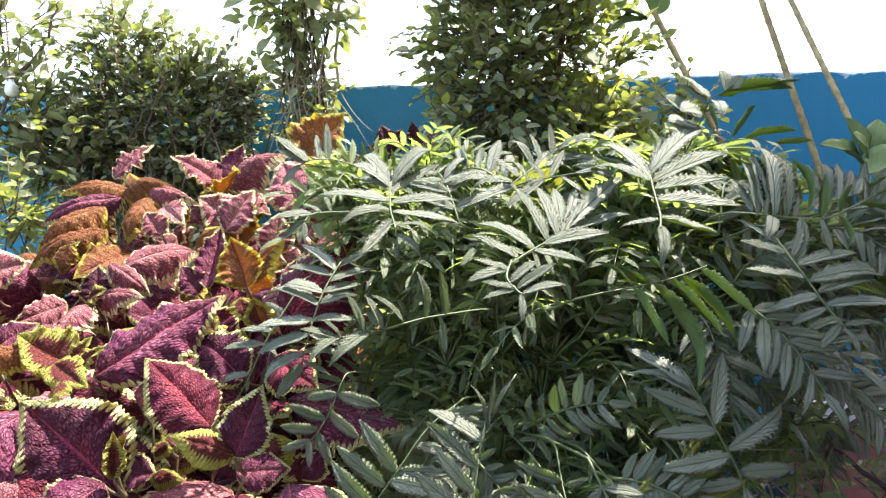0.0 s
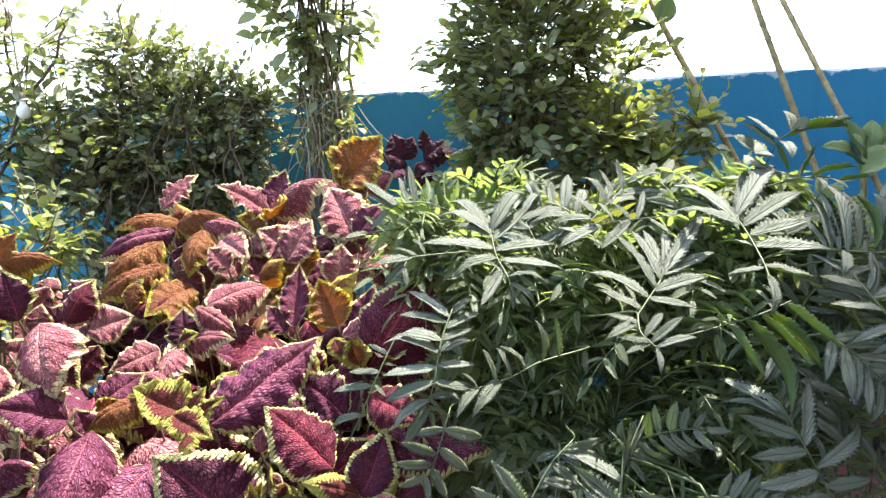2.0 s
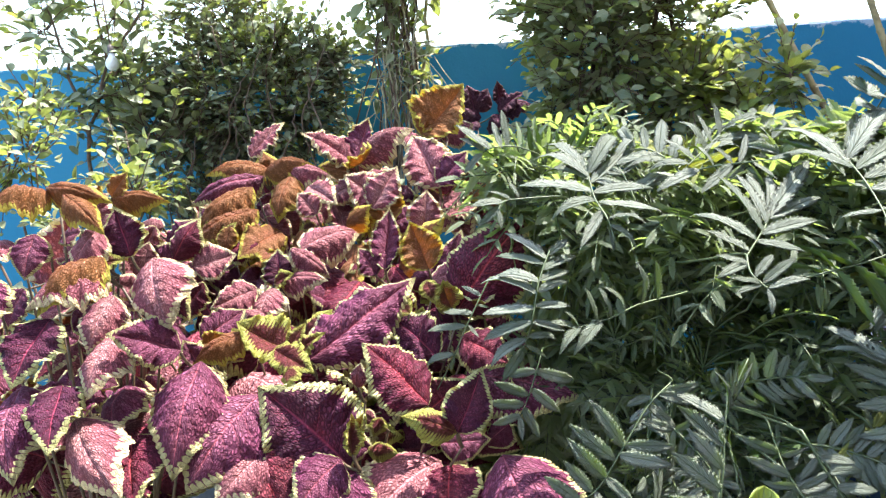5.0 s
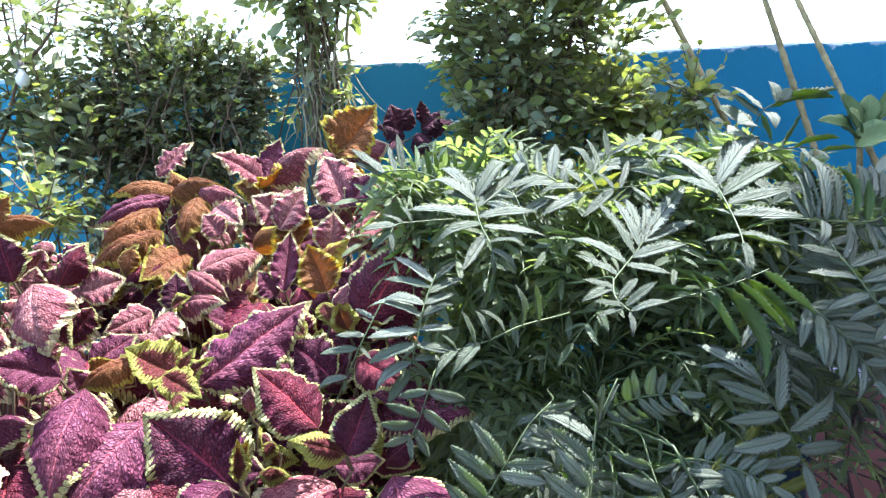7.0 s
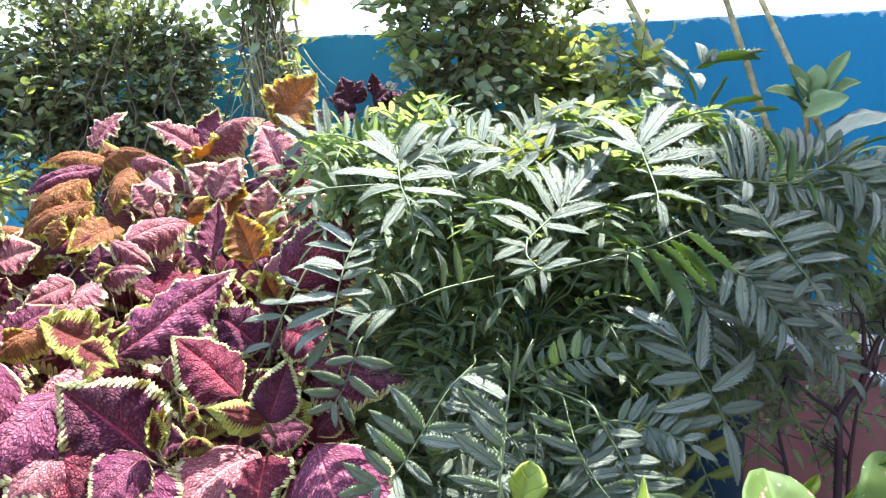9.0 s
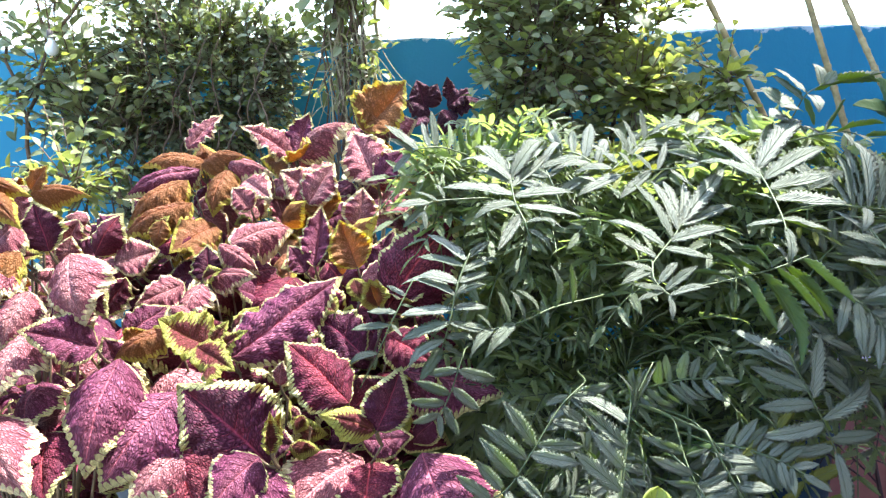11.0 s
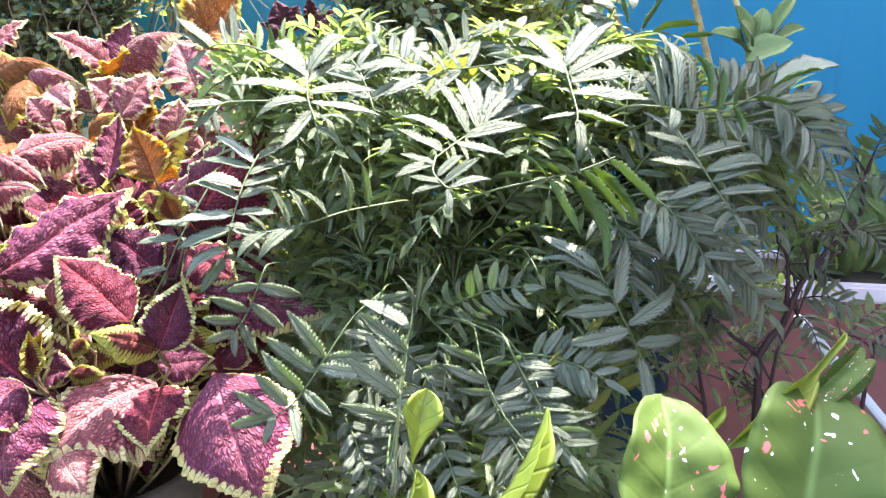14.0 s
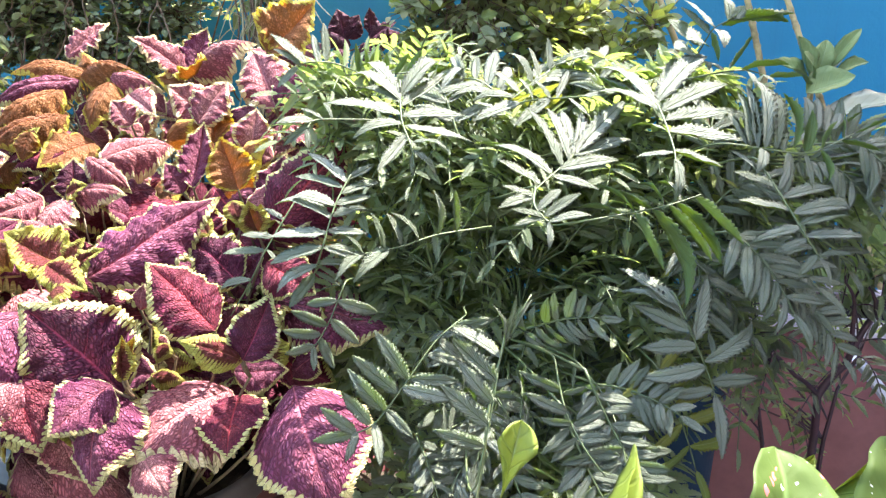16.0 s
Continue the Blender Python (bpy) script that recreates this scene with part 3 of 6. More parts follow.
def spray(soup, twigs, rnd, base, way, size, slim, young):
    """A twig with leaves set alternately along it, smaller and paler towards its tip."""
    length = size * rnd.uniform(2.2, 4.2)
    pts = bend(base, base + way * length + Vector((0, 0, rnd.uniform(-0.3, 0.15) * length)), rnd.uniform(-0.1, 0.1) * length, 6)
    twigs.tube(pts, taper(0.0016, 0.0007, 6), 4)
    n = rnd.randrange(6, 9)
    aside = way.cross(Vector((rnd.uniform(-0.4, 0.4), rnd.uniform(-0.4, 0.4), 1.0))).normalized()
    for i in range(n):
        s = 0.15 + 0.85 * i / (n - 1)
        k = min(int(s * 6), 5)
        p = pts[k].lerp(pts[k + 1], s * 6 - k)
        out = (way * 0.6 + aside * ((-1) ** i * (1.0 - 0.5 * s)) + Vector((rnd.uniform(-0.4, 0.4), rnd.uniform(-0.4, 0.4), rnd.uniform(-0.4, 0.3)))).normalized()
        ln = size * (1.15 - 0.45 * s) * rnd.uniform(0.65, 1.25)
        facing = Vector((rnd.uniform(-0.7, 0.7), rnd.uniform(-0.9, 0.5), 0.9))
        put_leaf(soup, leaf_pose(p, p + out * ln, ln * slim * rnd.uniform(0.8, 1.2), rnd.uniform(-30, 30), facing), rnd, 1 if rnd.random() < young + (0.25 if s > 0.9 else 0) else 0)


def climber(name, base, blobs, count, size, slim, mats, label, seed, stems, singles=220, young=0.1, sunny=9.0):
    """A climbing bush: stems from its foot into the crown, a few hundred leaves of their own and the mass of the rest."""
    rnd = random.Random(seed)
    plant = thing(name, base, label, "plant")
    for pts, r0, r1, mat in stems:
        s = Soup()
        n = len(pts) - 1
        fine = []
        for i in range(n):
            for k in range(5):
                q = Vector(pts[i]).lerp(Vector(pts[i + 1]), k / 5)
                fine.append(q + Vector((rnd.uniform(-1, 1), rnd.uniform(-1, 1), 0)) * 0.006)
        fine.append(Vector(pts[-1]))
        s.tube(fine, taper(r0, r1, len(fine) - 1), 6)
        part("stem", s.mesh("stem", [mat]), plant, Matrix())
    soup, twigs = Soup(), Soup()
    for i in range(count // 7):
        p, out = cloud(rnd, blobs)
        way = (out * 0.8 + Vector((rnd.uniform(-0.7, 0.7), rnd.uniform(-0.6, 0.4), rnd.uniform(-0.5, 0.9)))).normalized()
        spray(soup, twigs, rnd, p - out * 0.05, way, size, slim, young if p.x < sunny else 0.55)
    tagged(part("foliage", soup.mesh("foliage", mats), plant, Matrix()), kind="stuff")
    tagged(part("twig_mass", twigs.mesh("twig_mass", [STEM_BROWN]), plant, Matrix()), kind="stuff")
    shared = []
    for k in range(3):
        v, f, uv = SMALL[k]
        shared.append(raw_mesh("leaf", v, f, [mats[0]], uv))
    for i in range(singles):
        p, out = cloud(rnd, blobs)
        if out.y > 0.3:
            out.y = -out.y
        part("leaf", shared[i % 3], plant, leaf_turn(rnd, p + out * 0.01, out, size * 1.05, slim))
    return plant


def wander(a, b, rnd, sway, n=4):
    return [Vector(a).lerp(Vector(b), i / n) + Vector((rnd.uniform(-sway, sway), rnd.uniform(-sway, sway) * 0.6, 0)) * (0 if i in (0, n) else 1) for i in range(n + 1)]


rs = random.Random(5)
climber("climbing_bush", (-0.60, 1.62, 0),
        [((-0.60, 1.58, 0.97), (0.23, 0.12, 0.19), 3.6), ((-0.66, 1.58, 0.70), (0.20, 0.11, 0.18), 1.5), ((-0.84, 1.60, 0.92), (0.13, 0.08, 0.14), 0.8),
         ((-0.67, 1.58, 1.16), (0.14, 0.08, 0.08), 0.35), ((-0.42, 1.58, 1.03), (0.06, 0.06, 0.06), 0.2)],
        10800, 0.0225, 0.62, [HEDGE_LEAF, YOUNG_LEAF], "dense dark green climbing bush against the blue parapet", 11,
        [(wander((-0.60, 1.62, 0), (-0.56 + 0.12 * k, 1.54, 0.95 + 0.05 * k), rs, 0.05), 0.005, 0.0015, STEM_BROWN) for k in range(-2, 3)]
        + [(wander((-0.75 + 0.045 * k, 1.53, 0.55 + 0.05 * (k % 3)), (-0.80 + 0.05 * k, 1.51, 0.92 + 0.06 * (k % 4)), rs, 0.05), 0.0016, 0.0009, STEM_BROWN) for k in range(9)]
        + [(wander((-0.78 + 0.03 * k, 1.475, 0.62 + 0.04 * (k % 3)), (-0.74 + 0.032 * k, 1.47, 0.95 + 0.05 * (k % 4)), rs, 0.035), 0.0022, 0.0012, STEM_BROWN) for k in range(11)])
climber("creeper_column", (-0.28, 1.56, 0),
        [((-0.29, 1.52, 1.22), (0.12, 0.07, 0.13), 2.2), ((-0.27, 1.53, 1.42), (0.13, 0.08, 0.12), 1.6), ((-0.29, 1.54, 1.02), (0.06, 0.04, 0.10), 0.7), ((-0.27, 1.53, 1.65), (0.14, 0.09, 0.15), 1.5)],
        1350, 0.035, 0.6, [CREEPER_LEAF, YOUNG_LEAF], "tall leafy creeper with dry twisted vines on a thin pole", 12,
        [(wander((-0.28 + 0.02 * k, 1.56, 0), (-0.27 + 0.02 * k, 1.54, 1.75), rs, 0.022, 7), 0.0055, 0.003, STEM_DRY if k % 2 else STEM_BROWN) for k in range(-2, 4)]
        + [(wander((-0.305 + 0.004 * k, 1.50 + 0.003 * (k % 5), 0.0), (-0.315 + 0.005 * k, 1.50, 1.60), rs, 0.022, 11), 0.0028, 0.0016, STEM_BROWN if k % 3 else STEM_DRY) for k in range(16)])
climber("leafy_creeper", (0.20, 1.48, 0),
        [((0.14, 1.42, 1.10), (0.18, 0.12, 0.20), 2.6), ((0.17, 1.42, 1.35), (0.22, 0.13, 0.20), 2.0), ((0.22, 1.45, 0.86), (0.22, 0.12, 0.12), 1.3), ((0.02, 1.40, 0.88), (0.06, 0.06, 0.14), 0.4), ((0.31, 1.48, 1.02), (0.12, 0.09, 0.20), 1.0), ((0.279, 1.36, 0.918), (0.07, 0.05, 0.07), 0.5), ((0.10, 1.36, 0.98), (0.12, 0.05, 0.12), 0.5), ((0.44, 1.34, 0.934), (0.05, 0.03, 0.05), 0.3), ((0.374, 1.34, 0.868), (0.06, 0.04, 0.04), 0.25)],
        6600, 0.030, 0.66, [CREEPER_LEAF, YOUNG_LEAF], "tall broad-leaved green creeper standing before the blue parapet", 13,
        [(wander((0.20 + 0.03 * k, 1.48, 0), (0.15 + 0.05 * k, 1.40, 1.5), rs, 0.05, 6), 0.008, 0.003, STEM_BROWN) for k in range(-2, 3)], 220, 0.08, 0.24)

# ---- pots ----
def pot(name, at, radius, height, mat, label, soil_depth=0.03, lip=0.012):
    ob = thing(name, at, label, "pot")
    r, h = radius, height
    body = lathe("body", [(0.001, 0.0), (r * 0.72, 0.0), (r * 0.75, 0.006), (r * 0.93, h - 0.035), (r + lip * 0.4, h - 0.033), (r + lip, h - 0.026), (r + lip, h - 0.004), (r + lip * 0.5, h), (r - 0.004, h - 0.002), (r * 0.93 - 0.008, h - 0.06), (r * 0.85, h - 0.09)], [mat])
    part("body", body, ob)
    rnd = random.Random(int(r * 1000))
    n = 24
    verts, faces = [(0, 0, h - soil_depth + 0.01)], []
    for ring in range(1, 9):
        for k in range(n):
            a, q = 2 * math.pi * k / n, (r * 0.95) * ring / 8
            verts.append((q * math.cos(a), q * math.sin(a), h - soil_depth + rnd.uniform(-0.004, 0.006)))
    for k in range(n):
        faces.append((0, 1 + k, 1 + (k + 1) % n))
        for ring in range(7):
            a, b = 1 + ring * n + k, 1 + ring * n + (k + 1) % n
            faces.append((a, a + n, b + n, b))
    tagged(part("soil", raw_mesh("soil", verts, faces, [SOIL], None, None, None, False), ob), kind="stuff")
    return ob


pot("plant_pot", (-0.315, 0.812, 0), 0.120, 0.385, POT_GREY, "round grey plastic plant pot with dark soil")
pot("plant_pot", (-0.56, 0.74, 0), 0.10, 0.34, POT_GREY, "round grey plastic plant pot under coleus leaves")
pot("plant_pot", (-0.31, 1.12, 0), 0.13, 0.40, POT_MAROON, "round maroon plant pot under coleus leaves")
pot("plant_pot", (-0.13, 1.58, 0), 0.10, 0.40, POT_MAROON, "small maroon plant pot by the parapet")
pot("plant_pot", (-0.03, 0.80, 0), 0.150, 0.31, POT_MAROON, "maroon plant pot under marigold leaves")
pot("blue_drum", (0.388, 0.93, 0), 0.054, 0.44, DRUM_BLUE, "tall dark blue plastic drum used as a planter", 0.03, 0.003)
pot("plant_pot", (0.22, 0.45, 0), 0.11, 0.28, TERRACOTTA, "terracotta plant pot under broad spotted leaves")


# ---- coleus ----
class Coleus:
    def __init__(self, at, soil, label, trunks):
        self.ob = thing("coleus", (at[0], at[1], soil), label, "plant", "coleus plants")
        self.nodes, rnd = [], random.Random(int(at[0] * 977))
        self.rnd = rnd
        self.foot, self.made = Vector((at[0], at[1], soil)), []
        for top in trunks:
            top = Vector(top) + Vector((0, 0.04, -0.08))
            a = Vector((at[0] + rnd.uniform(-0.03, 0.03), at[1] + rnd.uniform(-0.03, 0.03), soil))
            pts = bend(a, top, 0.02, 10, rnd.uniform(-0.02, 0.02))
            s = Soup()
            s.tube(pts, taper(0.0045, 0.0022, 10), 7)
            part("stem", s.mesh("stem", [STEM_COLEUS]), self.ob, Matrix())
            self.nodes += pts[3:]

    def leaf(self, base, tip, width, colour, form, roll=0.0, facing=(0.0, -0.75, 0.65), inner=False):
        if not inner:
            self.made.append((Vector(base), Vector(tip), width, colour))
            roll += self.rnd.uniform(-15, 15)
        m = leaf_pose(base, tip, min(width * 1.10, 0.84 * (Vector(tip) - Vector(base)).length), roll, facing)
        blade = part("leaf", COLEUS[colour, form, not inner], self.ob, m)
        b = Vector(base)
        below = [p for p in self.nodes if p.y > b.y + 0.003 and p.z < b.z - 0.004 and (p - b).length < 0.045]
        near = min(below, key=lambda p: (p - b).length) if below else None
        s = Soup()
        if near is None and inner:
            behind = [p for p in self.nodes if p.y > b.y + 0.004 and (p - b).length < 0.05]
            near = min(behind, key=lambda p: (p - b).length) if behind else b + Vector((0.004, 0.016, -0.016))
        if near is None:
            # a side stem of its own rises under this leaf
            near = b + Vector((0.004, 0.014, -0.020))
            root = self.foot + Vector(((b.x - self.foot.x) * 0.25, (b.y - self.foot.y) * 0.25, 0))
            pts = bend(root, near, -0.01, 8, 0.008)
            side = Soup()
            side.tube(pts, taper(0.0022, 0.0012), 6)
            part("stem", side.mesh("stem", [STEM_COLEUS]), self.ob, Matrix())
            self.nodes += pts[4:]
        into = b + (Vector(tip) - b) * 0.03
        s.tube(bend(near, into, -0.003, 6), taper(0.0012 if inner else 0.0018, 0.0012, 6), 5)
        stalk_on(blade, s, STEM_COLEUS)

    def double(self, seed, times=1, rusty=0.0):
        """The opposite leaf of each pair and the pair below it, a little further in."""
        rnd = random.Random(seed)
        for base, tip, width, colour in list(self.made) * times:
            way = tip - base
            turn = Matrix.Rotation(radians(rnd.choice((-1, 1)) * rnd.uniform(35, 120)), 3, Vector((0.0, 1.0, 0.15)))
            b = base + Vector((rnd.uniform(-0.02, 0.02), rnd.uniform(0.05, 0.09), rnd.uniform(-0.05, -0.005)))
            way = turn @ way * rnd.uniform(0.75, 1.05)
            way *= min(1.0, 0.062 / way.length)
            way.y = abs(way.y) * rnd.uniform(-0.4, 0.3)
            self.leaf(b, b + way, max(min(width * 0.9, 0.05), way.length * 0.55), ("orange" if colour in ("pink", "purple") and rnd.random() < rusty else {"edged": "purple", "orange": "pink"}.get(colour, colour)), rnd.randrange(4), rnd.uniform(-20, 20), inner=True)

    def fill(self, count, blobs, colours, size, seed):
        rnd = random.Random(seed)
        for _ in range(count):
            p, out = cloud(rnd, blobs)
            way = Vector((out.x * 0.8 + rnd.uniform(-0.5, 0.5), -abs(out.y) * 0.5 + rnd.uniform(-0.5, 0.3), rnd.uniform(-0.75, 0.35))).normalized()
            length = size * rnd.uniform(0.6, 1.2)
            self.leaf(p, p + way * length, length * rnd.uniform(0.55, 0.7), rnd.choice(colours), rnd.randrange(5), rnd.uniform(-30, 30), inner=True)


# ---- marigold ----
class Marigold:
    def __init__(self, at, soil, label, trunks, mat=STEM_GREEN, r=0.0028):
        self.ob = thing("marigold_plant", (at[0], at[1], soil), label, "plant", "marigold plants")
        self.nodes, self.rnd, self.mat = [], random.Random(int(at[0] * 991)), mat
        for i, line in enumerate(trunks):
            r0 = r if i == 0 else r * 0.6
            pts = []
            for j in range(len(line) - 1):
                seg = bend(line[j], line[j + 1], 0.002, 6, self.rnd.uniform(-0.003, 0.003))
                pts += seg if j == len(line) - 2 else seg[:-1]
            s = Soup()
            s.tube(pts, taper(r0, r0 * 0.4, len(pts) - 1), 7)
            part("stem", s.mesh("stem", [mat]), self.ob, Matrix())
            self.nodes += pts[4:]

    def spine(self, base, tip, sag):
        b = Vector(base)
        near = min(self.nodes, key=lambda p: (p - b).length + max(0, p.z - b.z + 0.02) * 2)
        return near, bend(b, tip, sag, 12)

    def frond(self, base, tip, size, pairs=6, roll=0.0, sag=0.015, old=False, single=True, facing=(0.0, -0.7, 0.7), spread=64.0, start=0.12, lift=0.0, slim=0.22):
        """A feathered leaf: a rachis with pairs of toothed leaflets and one at its tip."""
        rnd = self.rnd
        near, pts = self.spine(base, tip, sag)
        body = Soup()
        body.tube(bend(near, pts[0], 0.004, 4)[:-1] + pts, taper(0.0014, 0.0007, 3 + len(pts)), 5, 0)
        rachis = None
        if single:
            rachis = part("leaf", body.mesh("leaf", [self.mat]), self.ob, Matrix())
        for i in range(pairs + 1):
            s = start + (1 - start) * i / pairs
            k = min(int(s * 12), 11)
            p = pts[k].lerp(pts[k + 1], s * 12 - k)
            t = (pts[k + 1] - pts[k]).normalized()
            nrm = Vector(facing)
            nrm = (nrm - t * nrm.dot(t)).normalized()
            nrm = Matrix.Rotation(radians(roll), 3, t) @ nrm
            side = t.cross(nrm)
            for sgn in ((-1, 1) if i < pairs else (0,)):
                ang = radians(spread + rnd.uniform(-9, 9) - 14 * s) * abs(sgn)
                d = t * math.cos(ang) + side * (sgn * math.sin(ang)) + nrm * (rnd.uniform(-0.12, 0.10) + lift) + Vector((0, 0, -0.03))
                d.normalize()
                ln = size * (0.72 + 0.33 * math.sin(math.pi * min(1, s * 0.75 + 0.15))) * rnd.uniform(0.85, 1.12)
                m = leaf_pose(p, p + d * ln, ln * slim * rnd.uniform(0.85, 1.2), rnd.uniform(-18, 18), nrm)
                if single:
                    part("leaflet", (OLD_LEAFLETS if old else LEAFLETS)[rnd.randrange(5)], rachis, m)
                else:
                    body.add([tuple(m @ Vector(q)) for q in TOOTHED[0]], TOOTHED[1], TOOTHED[2], 1)
        if not single:
            part("leaf", body.mesh("leaf", [self.mat, MARIGOLD_OLD if old else MARIGOLD_MASS]), self.ob, Matrix())

    def rib(self, *pts):
        """The rachis of one feathered leaf through a few points, with its stalk back to the nearest stem."""
        pts = [Vector(p) for p in pts]
        near = min(self.nodes, key=lambda p: (p - pts[0]).length + max(0, p.z - pts[0].z + 0.02) * 2 + max(0, pts[0].y - p.y) * 2)
        line = pts
        fine = []
        for i in range(len(line) - 1):
            p0, p1, p2, p3 = line[max(i - 1, 0)], line[i], line[i + 1], line[min(i + 2, len(line) - 1)]
            for k in range(5):
                t = k / 5
                fine.append(0.5 * (2 * p1 + (p2 - p0) * t + (2 * p0 - 5 * p1 + 4 * p2 - p3) * t * t + (3 * p1 - p0 - 3 * p2 + p3) * t ** 3))
        fine.append(line[-1])
        way = (pts[1] - pts[0]).normalized()
        c1, c2 = pts[0] + Vector((0, 0.12, -0.03)), pts[0] - way * (0.05 if way.z > -0.3 else 0.012)
        fine = [near * (1 - t) ** 3 + c1 * (3 * t * (1 - t) ** 2) + c2 * (3 * t * t * (1 - t)) + pts[0] * t ** 3 for t in (i / 10 for i in range(10))] + fine
        s = Soup()
        s.tube(fine, taper(0.0010, 0.0006, len(fine) - 1), 6)
        return part("leaf", s.mesh("leaf", [self.mat]), self.ob, Matrix())

    def shoot(self, pts, r):
        """A pale upright shoot with slightly swollen nodes."""
        pts = [Vector(p) for p in pts]
        fine = []
        for i in range(len(pts) - 1):
            fine += bend(pts[i], pts[i + 1], 0.0, 6, self.rnd.uniform(-0.002, 0.002))[:-1]
        fine.append(pts[-1])
        n = len(fine) - 1
        s = Soup()
        s.tube(fine, [r * (1 - 0.45 * i / n) * (1.3 if i % 6 == 0 else 1.0) for i in range(n + 1)], 8)
        part("stem", s.mesh("stem", [STEM_PALE]), self.ob, Matrix())

    def leaflet(self, rib, base, tip, slim=0.23, turned=False, old=False):
        rnd = self.rnd
        ln = (Vector(tip) - Vector(base)).length
        facing = Vector((0.26 + rnd.uniform(-0.15, 0.15), -0.53 + rnd.uniform(-0.12, 0.12), 0.81))
        if base[2] < 0.63:
            facing = Vector((0.15 + rnd.uniform(-0.2, 0.2), -0.95, 0.22))       # hangs, its face to the open side
        if turned:
            facing = Vector((0.3 + rnd.uniform(-0.2, 0.2), 0.5, 0.75))       # shows its underside
        part("leaflet", (OLD_LEAFLETS if old else LEAFLETS)[rnd.randrange(5)], rib, leaf_pose(base, tip, ln * slim, rnd.uniform(-8, 8), facing))

    def fill(self, count, blobs, size, seed, reach=0.11, old=0.02, slim=0.21):
        rnd = random.Random(seed)
        for _ in range(count):
            p, out = cloud(rnd, blobs)
            way = (out * 0.8 + Vector((rnd.uniform(-0.6, 0.6), rnd.uniform(-0.7, 0.3), rnd.uniform(-0.5, 0.5)))).normalized()
            ln = reach * rnd.uniform(0.7, 1.25)
            q = p - way * ln * 0.5
            self.frond(q, q + way * ln + Vector((0, 0, -0.02)), size * rnd.uniform(0.75, 1.15), rnd.randrange(4, 7), rnd.uniform(-35, 35), rnd.uniform(0.0, 0.025), rnd.random() < old, False, slim=slim, facing=(rnd.uniform(-0.2, 0.5), rnd.uniform(-0.9, 0.4), 0.8))


def toothed(rows=16):
    v, uv, f = [], [], []
    for i in range(rows + 1):
        u = i / rows
        w = narrow(u) * (1.0 + (0.20 if i % 2 else -0.16)) if 0 < i < rows else 0.02
        for s in (-1, 0, 1):
            v.append((s * w, u, 0.18 * u * (1 - u) + abs(s) * w * 0.10))
            uv.append((u, float(s)))
    for i in range(rows):
        for j in (0, 1):
            a = i * 3 + j
            f.append((a, a + 1, a + 4, a + 3))
    return v, f, uv


TOOTHED = toothed()

front = Coleus((-0.31, 0.83), 0.350, "bushy coleus with purple leaves edged in yellow-green", [(-0.312, 0.7, 0.593), (-0.377, 0.78, 0.681), (-0.262, 0.8, 0.692), (-0.428, 0.7, 0.634)])
front.leaf((-0.323, 0.655, 0.644), (-0.217, 0.72, 0.713), 0.062, "purple", 0, 0)
front.leaf((-0.280, 0.600, 0.558), (-0.359, 0.6, 0.639), 0.09, "edged", 2, 0)
front.leaf((-0.363, 0.62, 0.624), (-0.41, 0.54, 0.575), 0.092, "purple", 1, 0)
front.leaf((-0.415, 0.62, 0.659), (-0.417, 0.53, 0.594), 0.062, "purple", 1, 0)
front.leaf((-0.206, 0.62, 0.607), (-0.265, 0.633, 0.668), 0.057, "red", 0, 0)
front.leaf((-0.139, 0.617, 0.556), (-0.096, 0.52, 0.486), 0.096, "purple", 1, 0)
front.leaf((-0.199, 0.65, 0.538), (-0.266, 0.56, 0.525), 0.089, "pink", 1, 0)
front.leaf((-0.188, 0.63, 0.542), (-0.189, 0.56, 0.517), 0.074, "red", 2, 0)
front.leaf((-0.286, 0.6, 0.562), (-0.295, 0.54, 0.502), 0.058, "purple", 1, 0)
front.leaf((-0.372, 0.6, 0.598), (-0.33, 0.55, 0.532), 0.064, "red", 0, 0)
front.leaf((-0.18, 0.6, 0.587), (-0.155, 0.6, 0.648), 0.04, "edged", 2, 0)
front.leaf((-0.18, 0.6, 0.587), (-0.225, 0.58, 0.614), 0.028, "lime", 1, 0)
front.leaf((-0.263, 0.58, 0.514), (-0.231, 0.54, 0.493), 0.057, "pink", 1, 0)
front.leaf((-0.341, 0.66, 0.655), (-0.392, 0.66, 0.686), 0.046, "lime", 4, 0)
front.leaf((-0.355, 0.65, 0.659), (-0.311, 0.62, 0.644), 0.03, "lime", 2, 0)
front.leaf((-0.436, 0.68, 0.664), (-0.394, 0.7, 0.69), 0.042, "purple", 0, 0)
front.leaf((-0.382, 0.66, 0.674), (-0.435, 0.64, 0.653), 0.029, "orange", 1, 0)
front.leaf((-0.274, 0.64, 0.62), (-0.27, 0.64, 0.645), 0.017, "pink", 0, 0)
front.leaf((-0.357, 0.81, 0.734), (-0.29, 0.87, 0.748), 0.048, "pink", 1, 0)
front.leaf((-0.377, 0.78, 0.694), (-0.381, 0.8, 0.737), 0.037, "edged", 2, 0)
front.leaf((-0.361, 0.78, 0.739), (-0.316, 0.78, 0.705), 0.026, "pink", 1, 0)
front.leaf((-0.376, 0.78, 0.7), (-0.321, 0.76, 0.709), 0.032, "pink", 1, 0)
front.leaf((-0.397, 0.76, 0.699), (-0.446, 0.74, 0.683), 0.039, "pink", 0, 0)
front.leaf((-0.378, 0.76, 0.698), (-0.389, 0.72, 0.67), 0.038, "pink", 1, 0)
front.leaf((-0.256, 0.78, 0.709), (-0.25, 0.82, 0.776), 0.031, "purple", 4, 0)
